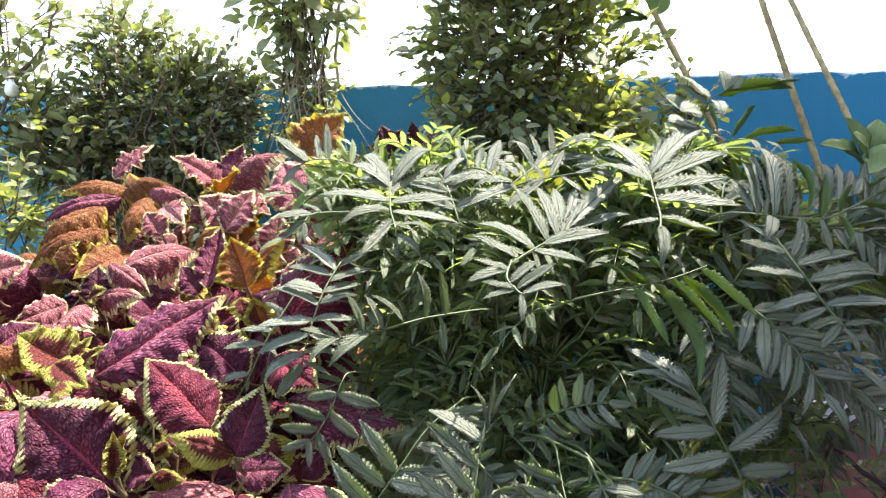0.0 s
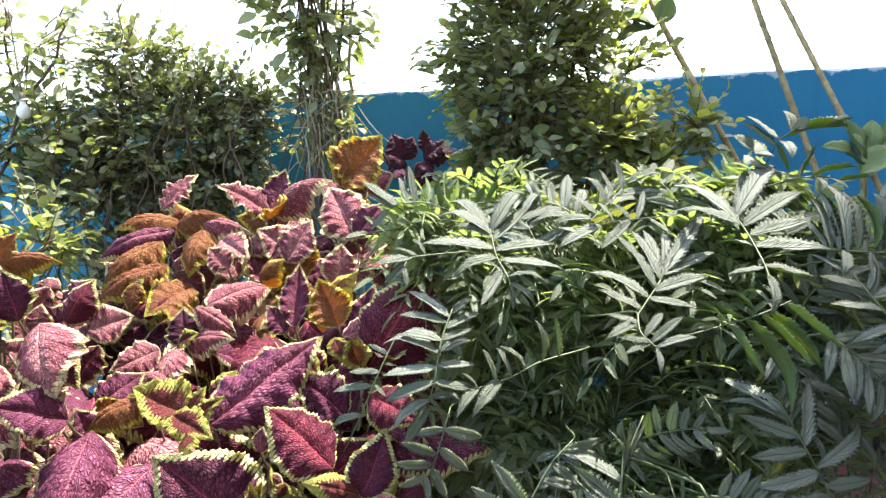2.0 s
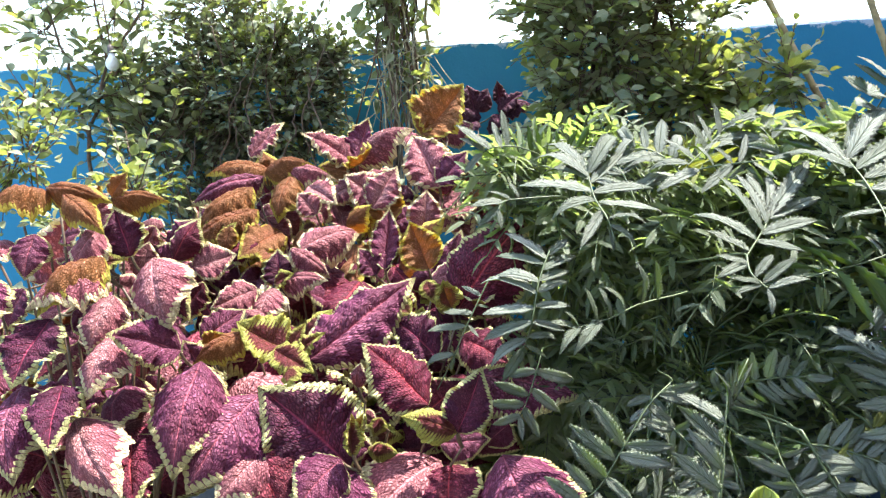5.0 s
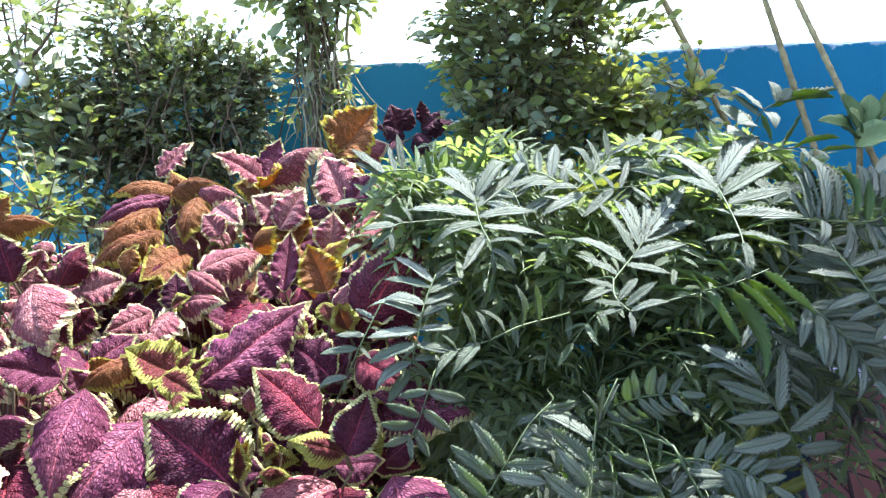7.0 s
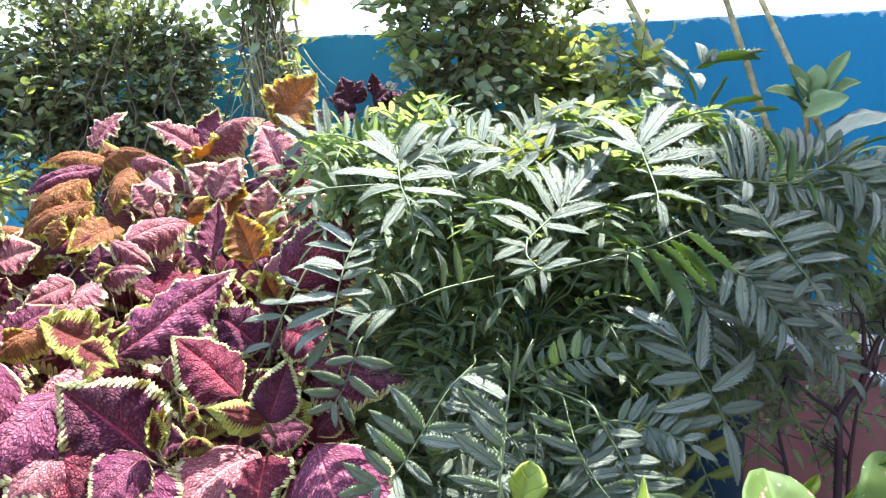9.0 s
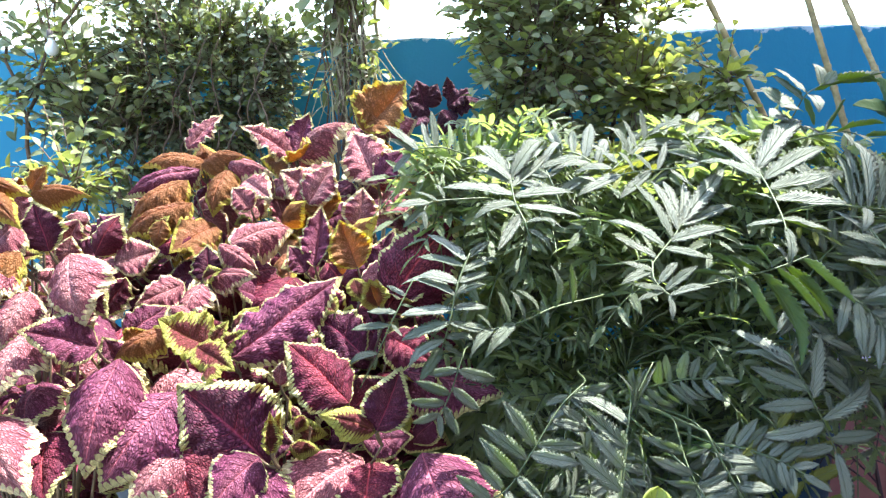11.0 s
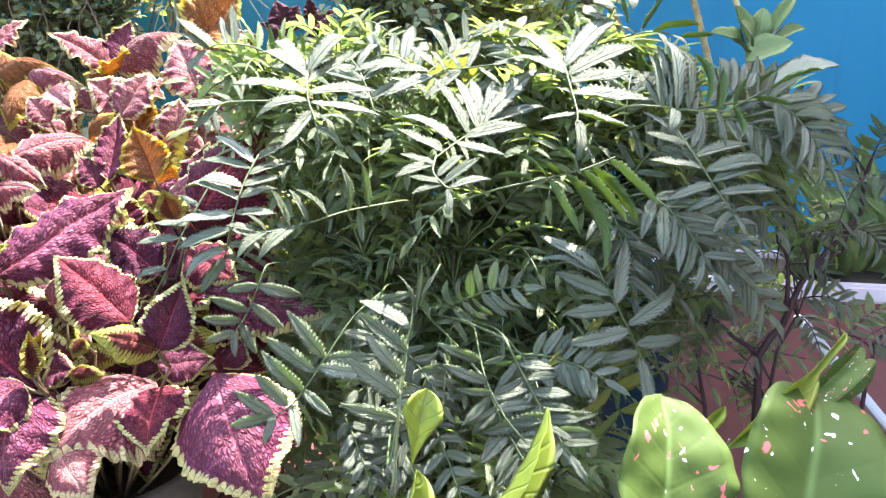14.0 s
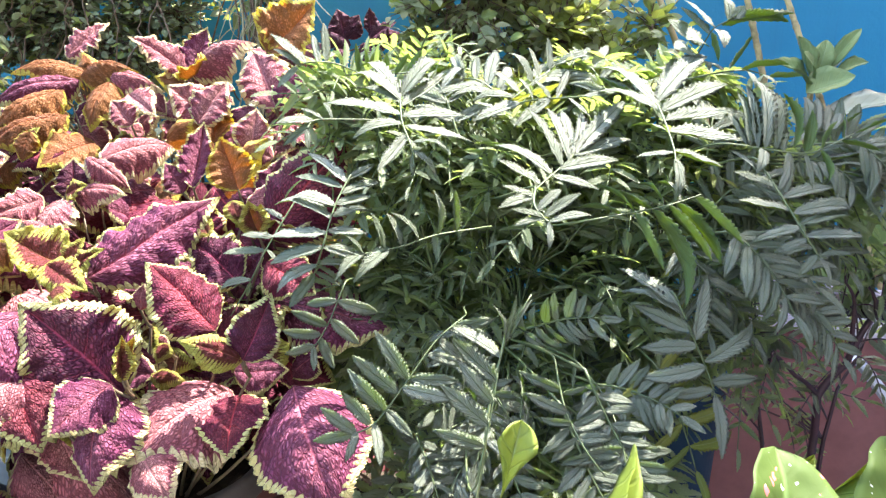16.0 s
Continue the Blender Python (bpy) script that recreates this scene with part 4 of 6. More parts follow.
front.leaf((-0.266, 0.78, 0.703), (-0.284, 0.78, 0.736), 0.032, "purple", 2, 0)
front.leaf((-0.204, 0.75, 0.712), (-0.223, 0.76, 0.765), 0.042, "orange", 4, 0)
front.leaf((-0.191, 0.84, 0.668), (-0.167, 0.86, 0.741), 0.042, "purple", 2, 0)
front.leaf((-0.146, 0.9, 0.676), (-0.092, 0.92, 0.738), 0.067, "purple", 0, 0)
front.leaf((-0.181, 0.72, 0.675), (-0.189, 0.71, 0.708), 0.033, "lime", 4, 0)
front.leaf((-0.198, 0.7, 0.627), (-0.249, 0.7, 0.677), 0.065, "edged", 2, 0)
front.leaf((-0.173, 0.71, 0.647), (-0.123, 0.68, 0.624), 0.047, "red", 0, 0)
front.leaf((-0.274, 0.58, 0.578), (-0.272, 0.58, 0.618), 0.016, "lime", 4, 30)
front.leaf((-0.349, 0.6, 0.582), (-0.385, 0.54, 0.562), 0.07, "pink", 1, 0)
front.leaf((-0.286, 0.59, 0.571), (-0.319, 0.54, 0.55), 0.047, "purple", 0, 0)
front.leaf((-0.336, 0.65, 0.651), (-0.302, 0.64, 0.677), 0.018, "lime", 2, 0)
front.leaf((-0.382, 0.66, 0.657), (-0.4, 0.67, 0.677), 0.022, "lime", 4, 0)
front.leaf((-0.341, 0.65, 0.657), (-0.324, 0.66, 0.682), 0.016, "lime", 2, 0)
front.leaf((-0.33, 0.62, 0.649), (-0.333, 0.6, 0.639), 0.024, "lime", 1, 0)
front.leaf((-0.276, 0.59, 0.579), (-0.262, 0.58, 0.617), 0.016, "lime", 4, 0)
front.leaf((-0.253, 0.64, 0.589), (-0.261, 0.63, 0.574), 0.018, "lime", 1, 0)
front.leaf((-0.238, 0.7, 0.664), (-0.267, 0.69, 0.657), 0.022, "lime", 4, 0)
front.leaf((-0.224, 0.7, 0.676), (-0.245, 0.71, 0.693), 0.02, "lime", 2, 0)
front.leaf((-0.207, 0.73, 0.705), (-0.199, 0.72, 0.681), 0.024, "lime", 2, 0)
front.leaf((-0.38, 0.77, 0.701), (-0.355, 0.76, 0.714), 0.02, "lime", 2, 0)
front.leaf((-0.502, 0.64, 0.747), (-0.514, 0.62, 0.741), 0.026, "lime", 3, 0)
front.leaf((-0.519, 0.65, 0.749), (-0.49, 0.65, 0.755), 0.02, "lime", 2, 0)
front.leaf((-0.427, 0.66, 0.661), (-0.403, 0.66, 0.674), 0.03, "orange", 4, 0)
front.leaf((-0.481, 0.92, 0.736), (-0.466, 0.93, 0.757), 0.024, "lime", 2, 0)
front.leaf((-0.361, 0.94, 0.747), (-0.382, 0.93, 0.742), 0.02, "lime", 4, 0)
back = Coleus((-0.32, 1.12), 0.37, "sunlit coleus with pink and orange backlit leaves", [(-0.46, 1.04, 0.803), (-0.324, 1.09, 0.813), (-0.266, 0.97, 0.746), (-0.203, 1.02, 0.779), (-0.474, 0.95, 0.732), (-0.203, 1.15, 0.857)])
back.leaf((-0.476, 1.06, 0.839), (-0.428, 1.09, 0.891), 0.037, "pink", 2, 0)
back.leaf((-0.445, 1.05, 0.819), (-0.521, 1, 0.828), 0.043, "orange", 1, 0)
back.leaf((-0.447, 1.02, 0.811), (-0.546, 0.98, 0.785), 0.044, "purple", 1, 0)
back.leaf((-0.441, 1.03, 0.811), (-0.343, 1, 0.816), 0.046, "pink", 3, 0)
back.leaf((-0.446, 1.02, 0.816), (-0.376, 1, 0.836), 0.033, "orange", 3, 0)
back.leaf((-0.325, 1.1, 0.821), (-0.401, 1.08, 0.874), 0.046, "pink", 2, 0)
back.leaf((-0.325, 1.1, 0.828), (-0.302, 1.12, 0.891), 0.043, "purple", 4, 0)
back.leaf((-0.325, 1.1, 0.823), (-0.24, 1.1, 0.882), 0.041, "pink", 3, 0)
back.leaf((-0.323, 1.08, 0.817), (-0.29, 1.02, 0.845), 0.042, "orange", 4, 0)
back.leaf((-0.195, 1.01, 0.783), (-0.233, 1.06, 0.862), 0.065, "pink", 2, 0)
back.leaf((-0.195, 1.01, 0.787), (-0.151, 1.02, 0.835), 0.041, "purple", 2, 0)
back.leaf((-0.273, 0.97, 0.768), (-0.322, 0.96, 0.811), 0.053, "pink", 2, 0)
back.leaf((-0.285, 0.95, 0.763), (-0.25, 0.97, 0.819), 0.046, "pink", 2, 0)
back.leaf((-0.218, 0.92, 0.733), (-0.209, 0.93, 0.787), 0.054, "pink", 2, 0)
back.leaf((-0.443, 0.96, 0.769), (-0.533, 0.92, 0.733), 0.042, "orange", 1, 0)
back.leaf((-0.436, 0.92, 0.728), (-0.491, 0.9, 0.712), 0.031, "red", 1, 0)
back.leaf((-0.468, 0.91, 0.753), (-0.477, 0.9, 0.716), 0.025, "orange", 0, 0)
back.leaf((-0.401, 1, 0.812), (-0.418, 0.95, 0.757), 0.044, "orange", 1, 0)
back.leaf((-0.375, 0.98, 0.796), (-0.328, 0.92, 0.776), 0.039, "pink", 2, 0)
back.leaf((-0.355, 0.92, 0.762), (-0.381, 0.93, 0.792), 0.038, "pink", 2, 0)
back.leaf((-0.453, 0.98, 0.799), (-0.527, 0.93, 0.752), 0.044, "orange", 1, 0)
back.leaf((-0.265, 0.95, 0.74), (-0.272, 0.98, 0.8), 0.047, "orange", 4, 0)
back.leaf((-0.222, 1.14, 0.859), (-0.151, 1.15, 0.937), 0.090, "orange", 4, 0)
back.leaf((-0.185, 1.16, 0.87), (-0.243, 1.15, 0.916), 0.075, "orange", 2, 0)
left = Coleus((-0.56, 0.74), 0.31, "coleus with dusty pink and purple scalloped leaves", [(-0.5, 0.66, 0.751), (-0.569, 0.68, 0.815), (-0.544, 0.6, 0.712), (-0.46, 0.61, 0.664)])
left.leaf((-0.45, 0.62, 0.759), (-0.43, 0.58, 0.705), 0.063, "pink", 1, 0)
left.leaf((-0.45, 0.62, 0.756), (-0.417, 0.6, 0.705), 0.033, "red", 3, 0)
left.leaf((-0.488, 0.66, 0.755), (-0.505, 0.67, 0.804), 0.055, "edged", 2, 0)
left.leaf((-0.511, 0.68, 0.81), (-0.456, 0.68, 0.811), 0.023, "orange", 3, 0)
left.leaf((-0.51, 0.68, 0.813), (-0.491, 0.68, 0.837), 0.02, "orange", 2, 0)
left.leaf((-0.574, 0.68, 0.824), (-0.508, 0.66, 0.816), 0.028, "orange", 3, 0)
left.leaf((-0.569, 0.68, 0.818), (-0.599, 0.62, 0.818), 0.027, "orange", 3, 0)
left.leaf((-0.547, 0.66, 0.819), (-0.499, 0.63, 0.788), 0.026, "orange", 1, 0)
left.leaf((-0.516, 0.66, 0.782), (-0.525, 0.62, 0.753), 0.032, "pink", 1, 0)
left.leaf((-0.567, 0.64, 0.784), (-0.572, 0.62, 0.744), 0.033, "purple", 0, 0)
left.leaf((-0.504, 0.64, 0.758), (-0.544, 0.58, 0.731), 0.031, "orange", 3, 0)
left.leaf((-0.502, 0.64, 0.744), (-0.55, 0.58, 0.734), 0.04, "pink", 1, 0)
left.leaf((-0.539, 0.6, 0.711), (-0.554, 0.55, 0.664), 0.056, "edged", 2, 0)
left.leaf((-0.49, 0.62, 0.726), (-0.501, 0.58, 0.684), 0.039, "pink", 1, 0)
left.leaf((-0.478, 0.6, 0.694), (-0.487, 0.54, 0.662), 0.043, "pink", 1, 0)
left.leaf((-0.425, 0.6, 0.676), (-0.471, 0.56, 0.705), 0.04, "purple", 2, 0)
left.leaf((-0.56, 0.58, 0.656), (-0.537, 0.5, 0.609), 0.056, "purple", 1, 0)
left.leaf((-0.519, 0.57, 0.658), (-0.499, 0.5, 0.626), 0.04, "edged", 2, 0)
left.leaf((-0.507, 0.56, 0.631), (-0.452, 0.5, 0.59), 0.048, "pink", 1, 0)
left.leaf((-0.488, 0.62, 0.639), (-0.479, 0.56, 0.617), 0.045, "purple", 1, 0)
left.leaf((-0.469, 0.58, 0.606), (-0.447, 0.52, 0.57), 0.068, "red", 0, 0)
left.leaf((-0.6, 0.6, 0.755), (-0.584, 0.55, 0.706), 0.052, "purple", 1, 0)
left.leaf((-0.607, 0.66, 0.777), (-0.604, 0.6, 0.76), 0.037, "pink", 1, 0)
dark = Coleus((-0.13, 1.58), 0.37, "dark maroon coleus standing by the blue parapet", [(-0.119, 1.66, 0.889), (-0.063, 1.66, 0.906)])
dark.leaf((-0.119, 1.66, 0.901), (-0.136, 1.66, 0.969), 0.055, "dark", 2, 0)
dark.leaf((-0.067, 1.66, 0.916), (0.016, 1.64, 0.919), 0.047, "dark", 1, 0)
dark.leaf((-0.06, 1.66, 0.918), (-0.067, 1.66, 0.975), 0.029, "dark", 4, 0)
dark.leaf((-0.106, 1.66, 0.894), (-0.169, 1.65, 0.928), 0.047, "dark", 1, 0)
dark.leaf((-0.061, 1.66, 0.886), (-0.083, 1.63, 0.843), 0.047, "dark", 1, 0)
dark.leaf((-0.112, 1.66, 0.907), (-0.089, 1.66, 0.959), 0.045, "dark", 0, 0)
dark.leaf((-0.068, 1.65, 0.905), (-0.01, 1.64, 0.947), 0.042, "dark", 2, 0)
dark.leaf((-0.119, 1.65, 0.888), (-0.146, 1.62, 0.864), 0.044, "dark", 0, 0)
dark.leaf((-0.08, 1.66, 0.9), (-0.052, 1.62, 0.867), 0.044, "dark", 1, 0)
bush = Marigold((0.04, 0.82), 0.30, "bushy marigold plant with glossy feathered green leaves", [
    [(0.005, 0.815, 0.285), (0.02, 0.77, 0.55), (-0.04, 0.77, 0.76)],
    [(0.045, 0.815, 0.285), (0.10, 0.77, 0.58), (0.15, 0.77, 0.80)],
    [(0.085, 0.805, 0.285), (0.18, 0.77, 0.52), (0.25, 0.77, 0.74)],
    [(0.025, 0.855, 0.285), (0.06, 0.74, 0.56), (0.05, 0.76, 0.78)],
    [(0.085, 0.855, 0.285), (0.20, 0.74, 0.56), (0.26, 0.74, 0.84)],
    [(0.045, 0.785, 0.285), (0.10, 0.74, 0.44), (0.07, 0.77, 0.60)]])
rib = bush.rib((-0.046, 0.67, 0.826), (-0.046, 0.63, 0.795), (-0.04, 0.6, 0.777), (-0.037, 0.585, 0.759))
bush.leaflet(rib, (-0.046, 0.655, 0.813), (-0.081, 0.705, 0.844), 0.168)
bush.leaflet(rib, (-0.046, 0.65, 0.81), (-0.093, 0.68, 0.833), 0.21)
bush.leaflet(rib, (-0.046, 0.646, 0.807), (-0.088, 0.676, 0.817), 0.197)
bush.leaflet(rib, (-0.046, 0.635, 0.798), (-0.112, 0.655, 0.806), 0.225)
bush.leaflet(rib, (-0.045, 0.624, 0.791), (-0.087, 0.604, 0.782), 0.218)
bush.leaflet(rib, (-0.042, 0.611, 0.783), (-0.067, 0.581, 0.756), 0.194)
bush.leaflet(rib, (-0.046, 0.655, 0.813), (-0.008, 0.705, 0.85), 0.204)
bush.leaflet(rib, (-0.046, 0.643, 0.805), (-0.004, 0.693, 0.832), 0.163)
bush.leaflet(rib, (-0.046, 0.634, 0.797), (0.014, 0.654, 0.798), 0.215)
bush.leaflet(rib, (-0.044, 0.621, 0.79), (0.014, 0.621, 0.781), 0.23)
bush.leaflet(rib, (-0.04, 0.6, 0.777), (-0.009, 0.59, 0.775), 0.226)
bush.leaflet(rib, (-0.039, 0.595, 0.772), (-0.018, 0.585, 0.753), 0.27)
bush.leaflet(rib, (-0.039, 0.593, 0.768), (-0.038, 0.583, 0.75), 0.223)
rib = bush.rib((0.177, 0.63, 0.82), (0.165, 0.575, 0.803), (0.16, 0.54, 0.784), (0.154, 0.52, 0.775))
bush.leaflet(rib, (0.173, 0.613, 0.814), (0.142, 0.693, 0.848), 0.167)
bush.leaflet(rib, (0.17, 0.599, 0.81), (0.128, 0.649, 0.825), 0.209)
bush.leaflet(rib, (0.172, 0.607, 0.813), (0.14, 0.677, 0.836), 0.172)
bush.leaflet(rib, (0.163, 0.56, 0.795), (0.142, 0.59, 0.798), 0.2)
bush.leaflet(rib, (0.158, 0.534, 0.781), (0.132, 0.544, 0.777), 0.23)
bush.leaflet(rib, (0.175, 0.622, 0.818), (0.215, 0.682, 0.857), 0.164)
bush.leaflet(rib, (0.174, 0.619, 0.816), (0.248, 0.689, 0.864), 0.166)
bush.leaflet(rib, (0.17, 0.597, 0.809), (0.252, 0.647, 0.835), 0.164)
bush.leaflet(rib, (0.165, 0.575, 0.803), (0.237, 0.605, 0.811), 0.182)
bush.leaflet(rib, (0.163, 0.561, 0.795), (0.237, 0.581, 0.788), 0.2)
bush.leaflet(rib, (0.158, 0.536, 0.782), (0.205, 0.546, 0.769), 0.203)
bush.leaflet(rib, (0.156, 0.525, 0.777), (0.151, 0.505, 0.749), 0.258)
rib = bush.rib((0.105, 0.61, 0.775), (0.088, 0.58, 0.767), (0.063, 0.54, 0.759), (0.046, 0.515, 0.752))
bush.leaflet(rib, (0.068, 0.549, 0.76), (0.027, 0.579, 0.781), 0.218)
bush.leaflet(rib, (0.054, 0.526, 0.755), (0.02, 0.526, 0.773), 0.221)
bush.leaflet(rib, (0.08, 0.567, 0.764), (0.058, 0.607, 0.809), 0.205)
bush.leaflet(rib, (0.09, 0.583, 0.768), (0.079, 0.623, 0.809), 0.193)
bush.leaflet(rib, (0.096, 0.594, 0.771), (0.098, 0.644, 0.809), 0.196)
bush.leaflet(rib, (0.099, 0.599, 0.772), (0.118, 0.649, 0.805), 0.169)
bush.leaflet(rib, (0.099, 0.6, 0.772), (0.161, 0.66, 0.816), 0.161)
bush.leaflet(rib, (0.096, 0.595, 0.771), (0.162, 0.635, 0.786), 0.167)
bush.leaflet(rib, (0.076, 0.561, 0.763), (0.132, 0.581, 0.77), 0.196)
bush.leaflet(rib, (0.066, 0.546, 0.76), (0.106, 0.546, 0.751), 0.224)
rib = bush.rib((0.047, 0.515, 0.754), (0.042, 0.495, 0.745), (0.048, 0.487, 0.737), (0.051, 0.485, 0.735))
bush.leaflet(rib, (0.045, 0.507, 0.75), (0.015, 0.487, 0.744), 0.214)
bush.leaflet(rib, (0.045, 0.505, 0.749), (0.02, 0.505, 0.757), 0.228)
bush.leaflet(rib, (0.048, 0.488, 0.738), (0.025, 0.478, 0.734), 0.199)
bush.leaflet(rib, (0.048, 0.488, 0.738), (0.024, 0.488, 0.743), 0.225)
bush.leaflet(rib, (0.051, 0.485, 0.735), (0.081, 0.485, 0.741), 0.226)
bush.leaflet(rib, (0.048, 0.488, 0.738), (0.076, 0.498, 0.754), 0.218)
bush.leaflet(rib, (0.044, 0.492, 0.742), (0.066, 0.512, 0.755), 0.207)
bush.leaflet(rib, (0.051, 0.485, 0.735), (0.05, 0.475, 0.718), 0.269)
rib = bush.rib((-0.089, 0.62, 0.747), (-0.101, 0.6, 0.725), (-0.11, 0.58, 0.695), (-0.118, 0.585, 0.668))
bush.leaflet(rib, (-0.092, 0.615, 0.741), (-0.127, 0.645, 0.763), 0.236)
bush.leaflet(rib, (-0.095, 0.611, 0.737), (-0.137, 0.631, 0.744), 0.256)
bush.leaflet(rib, (-0.101, 0.599, 0.724), (-0.139, 0.609, 0.73), 0.275)
bush.leaflet(rib, (-0.104, 0.593, 0.714), (-0.152, 0.613, 0.726), 0.268)
bush.leaflet(rib, (-0.107, 0.586, 0.704), (-0.153, 0.586, 0.702), 0.28)
bush.leaflet(rib, (-0.11, 0.58, 0.693), (-0.153, 0.58, 0.679), 0.28)
bush.leaflet(rib, (-0.115, 0.583, 0.677), (-0.148, 0.573, 0.659), 0.28)
bush.leaflet(rib, (-0.117, 0.585, 0.669), (-0.138, 0.575, 0.643), 0.28)
bush.leaflet(rib, (-0.091, 0.617, 0.744), (-0.068, 0.647, 0.754), 0.2)
bush.leaflet(rib, (-0.097, 0.607, 0.733), (-0.062, 0.637, 0.74), 0.228)
bush.leaflet(rib, (-0.101, 0.6, 0.725), (-0.071, 0.62, 0.729), 0.247)
bush.leaflet(rib, (-0.103, 0.594, 0.716), (-0.073, 0.614, 0.721), 0.262)
bush.leaflet(rib, (-0.107, 0.586, 0.705), (-0.075, 0.596, 0.702), 0.275)
bush.leaflet(rib, (-0.11, 0.58, 0.693), (-0.081, 0.59, 0.681), 0.272)
bush.leaflet(rib, (-0.115, 0.583, 0.679), (-0.086, 0.593, 0.673), 0.269)
bush.leaflet(rib, (-0.117, 0.585, 0.671), (-0.096, 0.595, 0.657), 0.258)
rib = bush.rib((0.018, 0.6, 0.706), (-0.019, 0.58, 0.704), (-0.049, 0.55, 0.701), (-0.082, 0.53, 0.699))
bush.leaflet(rib, (-0.033, 0.566, 0.703), (-0.055, 0.546, 0.729), 0.152)
bush.leaflet(rib, (-0.048, 0.551, 0.701), (-0.06, 0.541, 0.729), 0.245)
bush.leaflet(rib, (-0.061, 0.542, 0.701), (-0.071, 0.532, 0.731), 0.253)
bush.leaflet(rib, (-0.078, 0.533, 0.7), (-0.09, 0.523, 0.715), 0.233)
bush.leaflet(rib, (-0.058, 0.545, 0.701), (-0.084, 0.515, 0.684), 0.24)
bush.leaflet(rib, (-0.077, 0.533, 0.7), (-0.097, 0.503, 0.689), 0.208)
bush.leaflet(rib, (-0.017, 0.581, 0.704), (-0.02, 0.571, 0.742), 0.178)
bush.leaflet(rib, (-0, 0.59, 0.705), (-0.004, 0.58, 0.742), 0.182)
bush.leaflet(rib, (-0.08, 0.531, 0.699), (-0.103, 0.511, 0.71), 0.216)
rib = bush.rib((-0.143, 0.68, 0.711), (-0.166, 0.66, 0.672), (-0.181, 0.655, 0.641), (-0.198, 0.65, 0.611))
bush.leaflet(rib, (-0.16, 0.665, 0.682), (-0.189, 0.665, 0.684), 0.28)
bush.leaflet(rib, (-0.167, 0.66, 0.671), (-0.205, 0.66, 0.669), 0.28)
bush.leaflet(rib, (-0.179, 0.655, 0.644), (-0.209, 0.655, 0.635), 0.28)
bush.leaflet(rib, (-0.18, 0.655, 0.642), (-0.184, 0.655, 0.628), 0.269)
bush.leaflet(rib, (-0.166, 0.66, 0.672), (-0.155, 0.66, 0.659), 0.28)
bush.leaflet(rib, (-0.156, 0.669, 0.689), (-0.143, 0.679, 0.684), 0.245)
bush.leaflet(rib, (-0.151, 0.673, 0.697), (-0.17, 0.683, 0.706), 0.265)
rib = bush.rib((-0.095, 0.66, 0.638), (-0.107, 0.645, 0.61), (-0.116, 0.63, 0.596), (-0.121, 0.62, 0.592))
bush.leaflet(rib, (-0.11, 0.64, 0.605), (-0.143, 0.64, 0.619), 0.28)
bush.leaflet(rib, (-0.115, 0.633, 0.599), (-0.15, 0.633, 0.602), 0.28)
bush.leaflet(rib, (-0.12, 0.621, 0.593), (-0.147, 0.621, 0.584), 0.28)
bush.leaflet(rib, (-0.121, 0.62, 0.593), (-0.12, 0.61, 0.573), 0.28)
bush.leaflet(rib, (-0.116, 0.631, 0.597), (-0.103, 0.621, 0.57), 0.28)
bush.leaflet(rib, (-0.107, 0.645, 0.61), (-0.08, 0.645, 0.585), 0.28)
bush.leaflet(rib, (-0.101, 0.653, 0.625), (-0.131, 0.663, 0.618), 0.268)
bush.leaflet(rib, (-0.101, 0.653, 0.625), (-0.062, 0.663, 0.61), 0.274)
rib = bush.rib((0.007, 0.575, 0.635), (-0.017, 0.56, 0.62), (-0.042, 0.545, 0.59), (-0.066, 0.53, 0.563), (-0.084, 0.525, 0.555))
bush.leaflet(rib, (-0.041, 0.546, 0.591), (-0.068, 0.546, 0.633), 0.25)
bush.leaflet(rib, (-0.049, 0.541, 0.582), (-0.086, 0.541, 0.614), 0.26)
bush.leaflet(rib, (-0.059, 0.534, 0.57), (-0.089, 0.534, 0.605), 0.279)
bush.leaflet(rib, (-0.071, 0.529, 0.561), (-0.094, 0.529, 0.589), 0.278)
bush.leaflet(rib, (-0.082, 0.525, 0.556), (-0.11, 0.525, 0.578), 0.28)
bush.leaflet(rib, (-0.082, 0.525, 0.556), (-0.116, 0.525, 0.549), 0.28)
bush.leaflet(rib, (-0.081, 0.526, 0.557), (-0.09, 0.516, 0.536), 0.28)
bush.leaflet(rib, (-0.068, 0.529, 0.562), (-0.063, 0.509, 0.536), 0.28)
bush.leaflet(rib, (-0.006, 0.567, 0.628), (0.033, 0.577, 0.616), 0.253)
bush.leaflet(rib, (-0.004, 0.568, 0.628), (0.035, 0.578, 0.632), 0.257)
bush.leaflet(rib, (-0.016, 0.561, 0.621), (0.011, 0.571, 0.595), 0.238)
bush.leaflet(rib, (-0.025, 0.555, 0.61), (0.008, 0.565, 0.596), 0.248)
bush.leaflet(rib, (-0.04, 0.546, 0.592), (0.001, 0.546, 0.59), 0.28)
bush.leaflet(rib, (-0.046, 0.543, 0.586), (-0.005, 0.533, 0.58), 0.28)
bush.leaflet(rib, (-0.059, 0.535, 0.571), (-0.037, 0.525, 0.551), 0.28)
rib = bush.rib((0.006, 0.46, 0.558), (0.016, 0.475, 0.604), (0.026, 0.495, 0.64), (0.049, 0.515, 0.673))
bush.leaflet(rib, (0.024, 0.49, 0.632), (-0.013, 0.49, 0.656), 0.273)
bush.leaflet(rib, (0.02, 0.482, 0.617), (-0.015, 0.482, 0.65), 0.268)
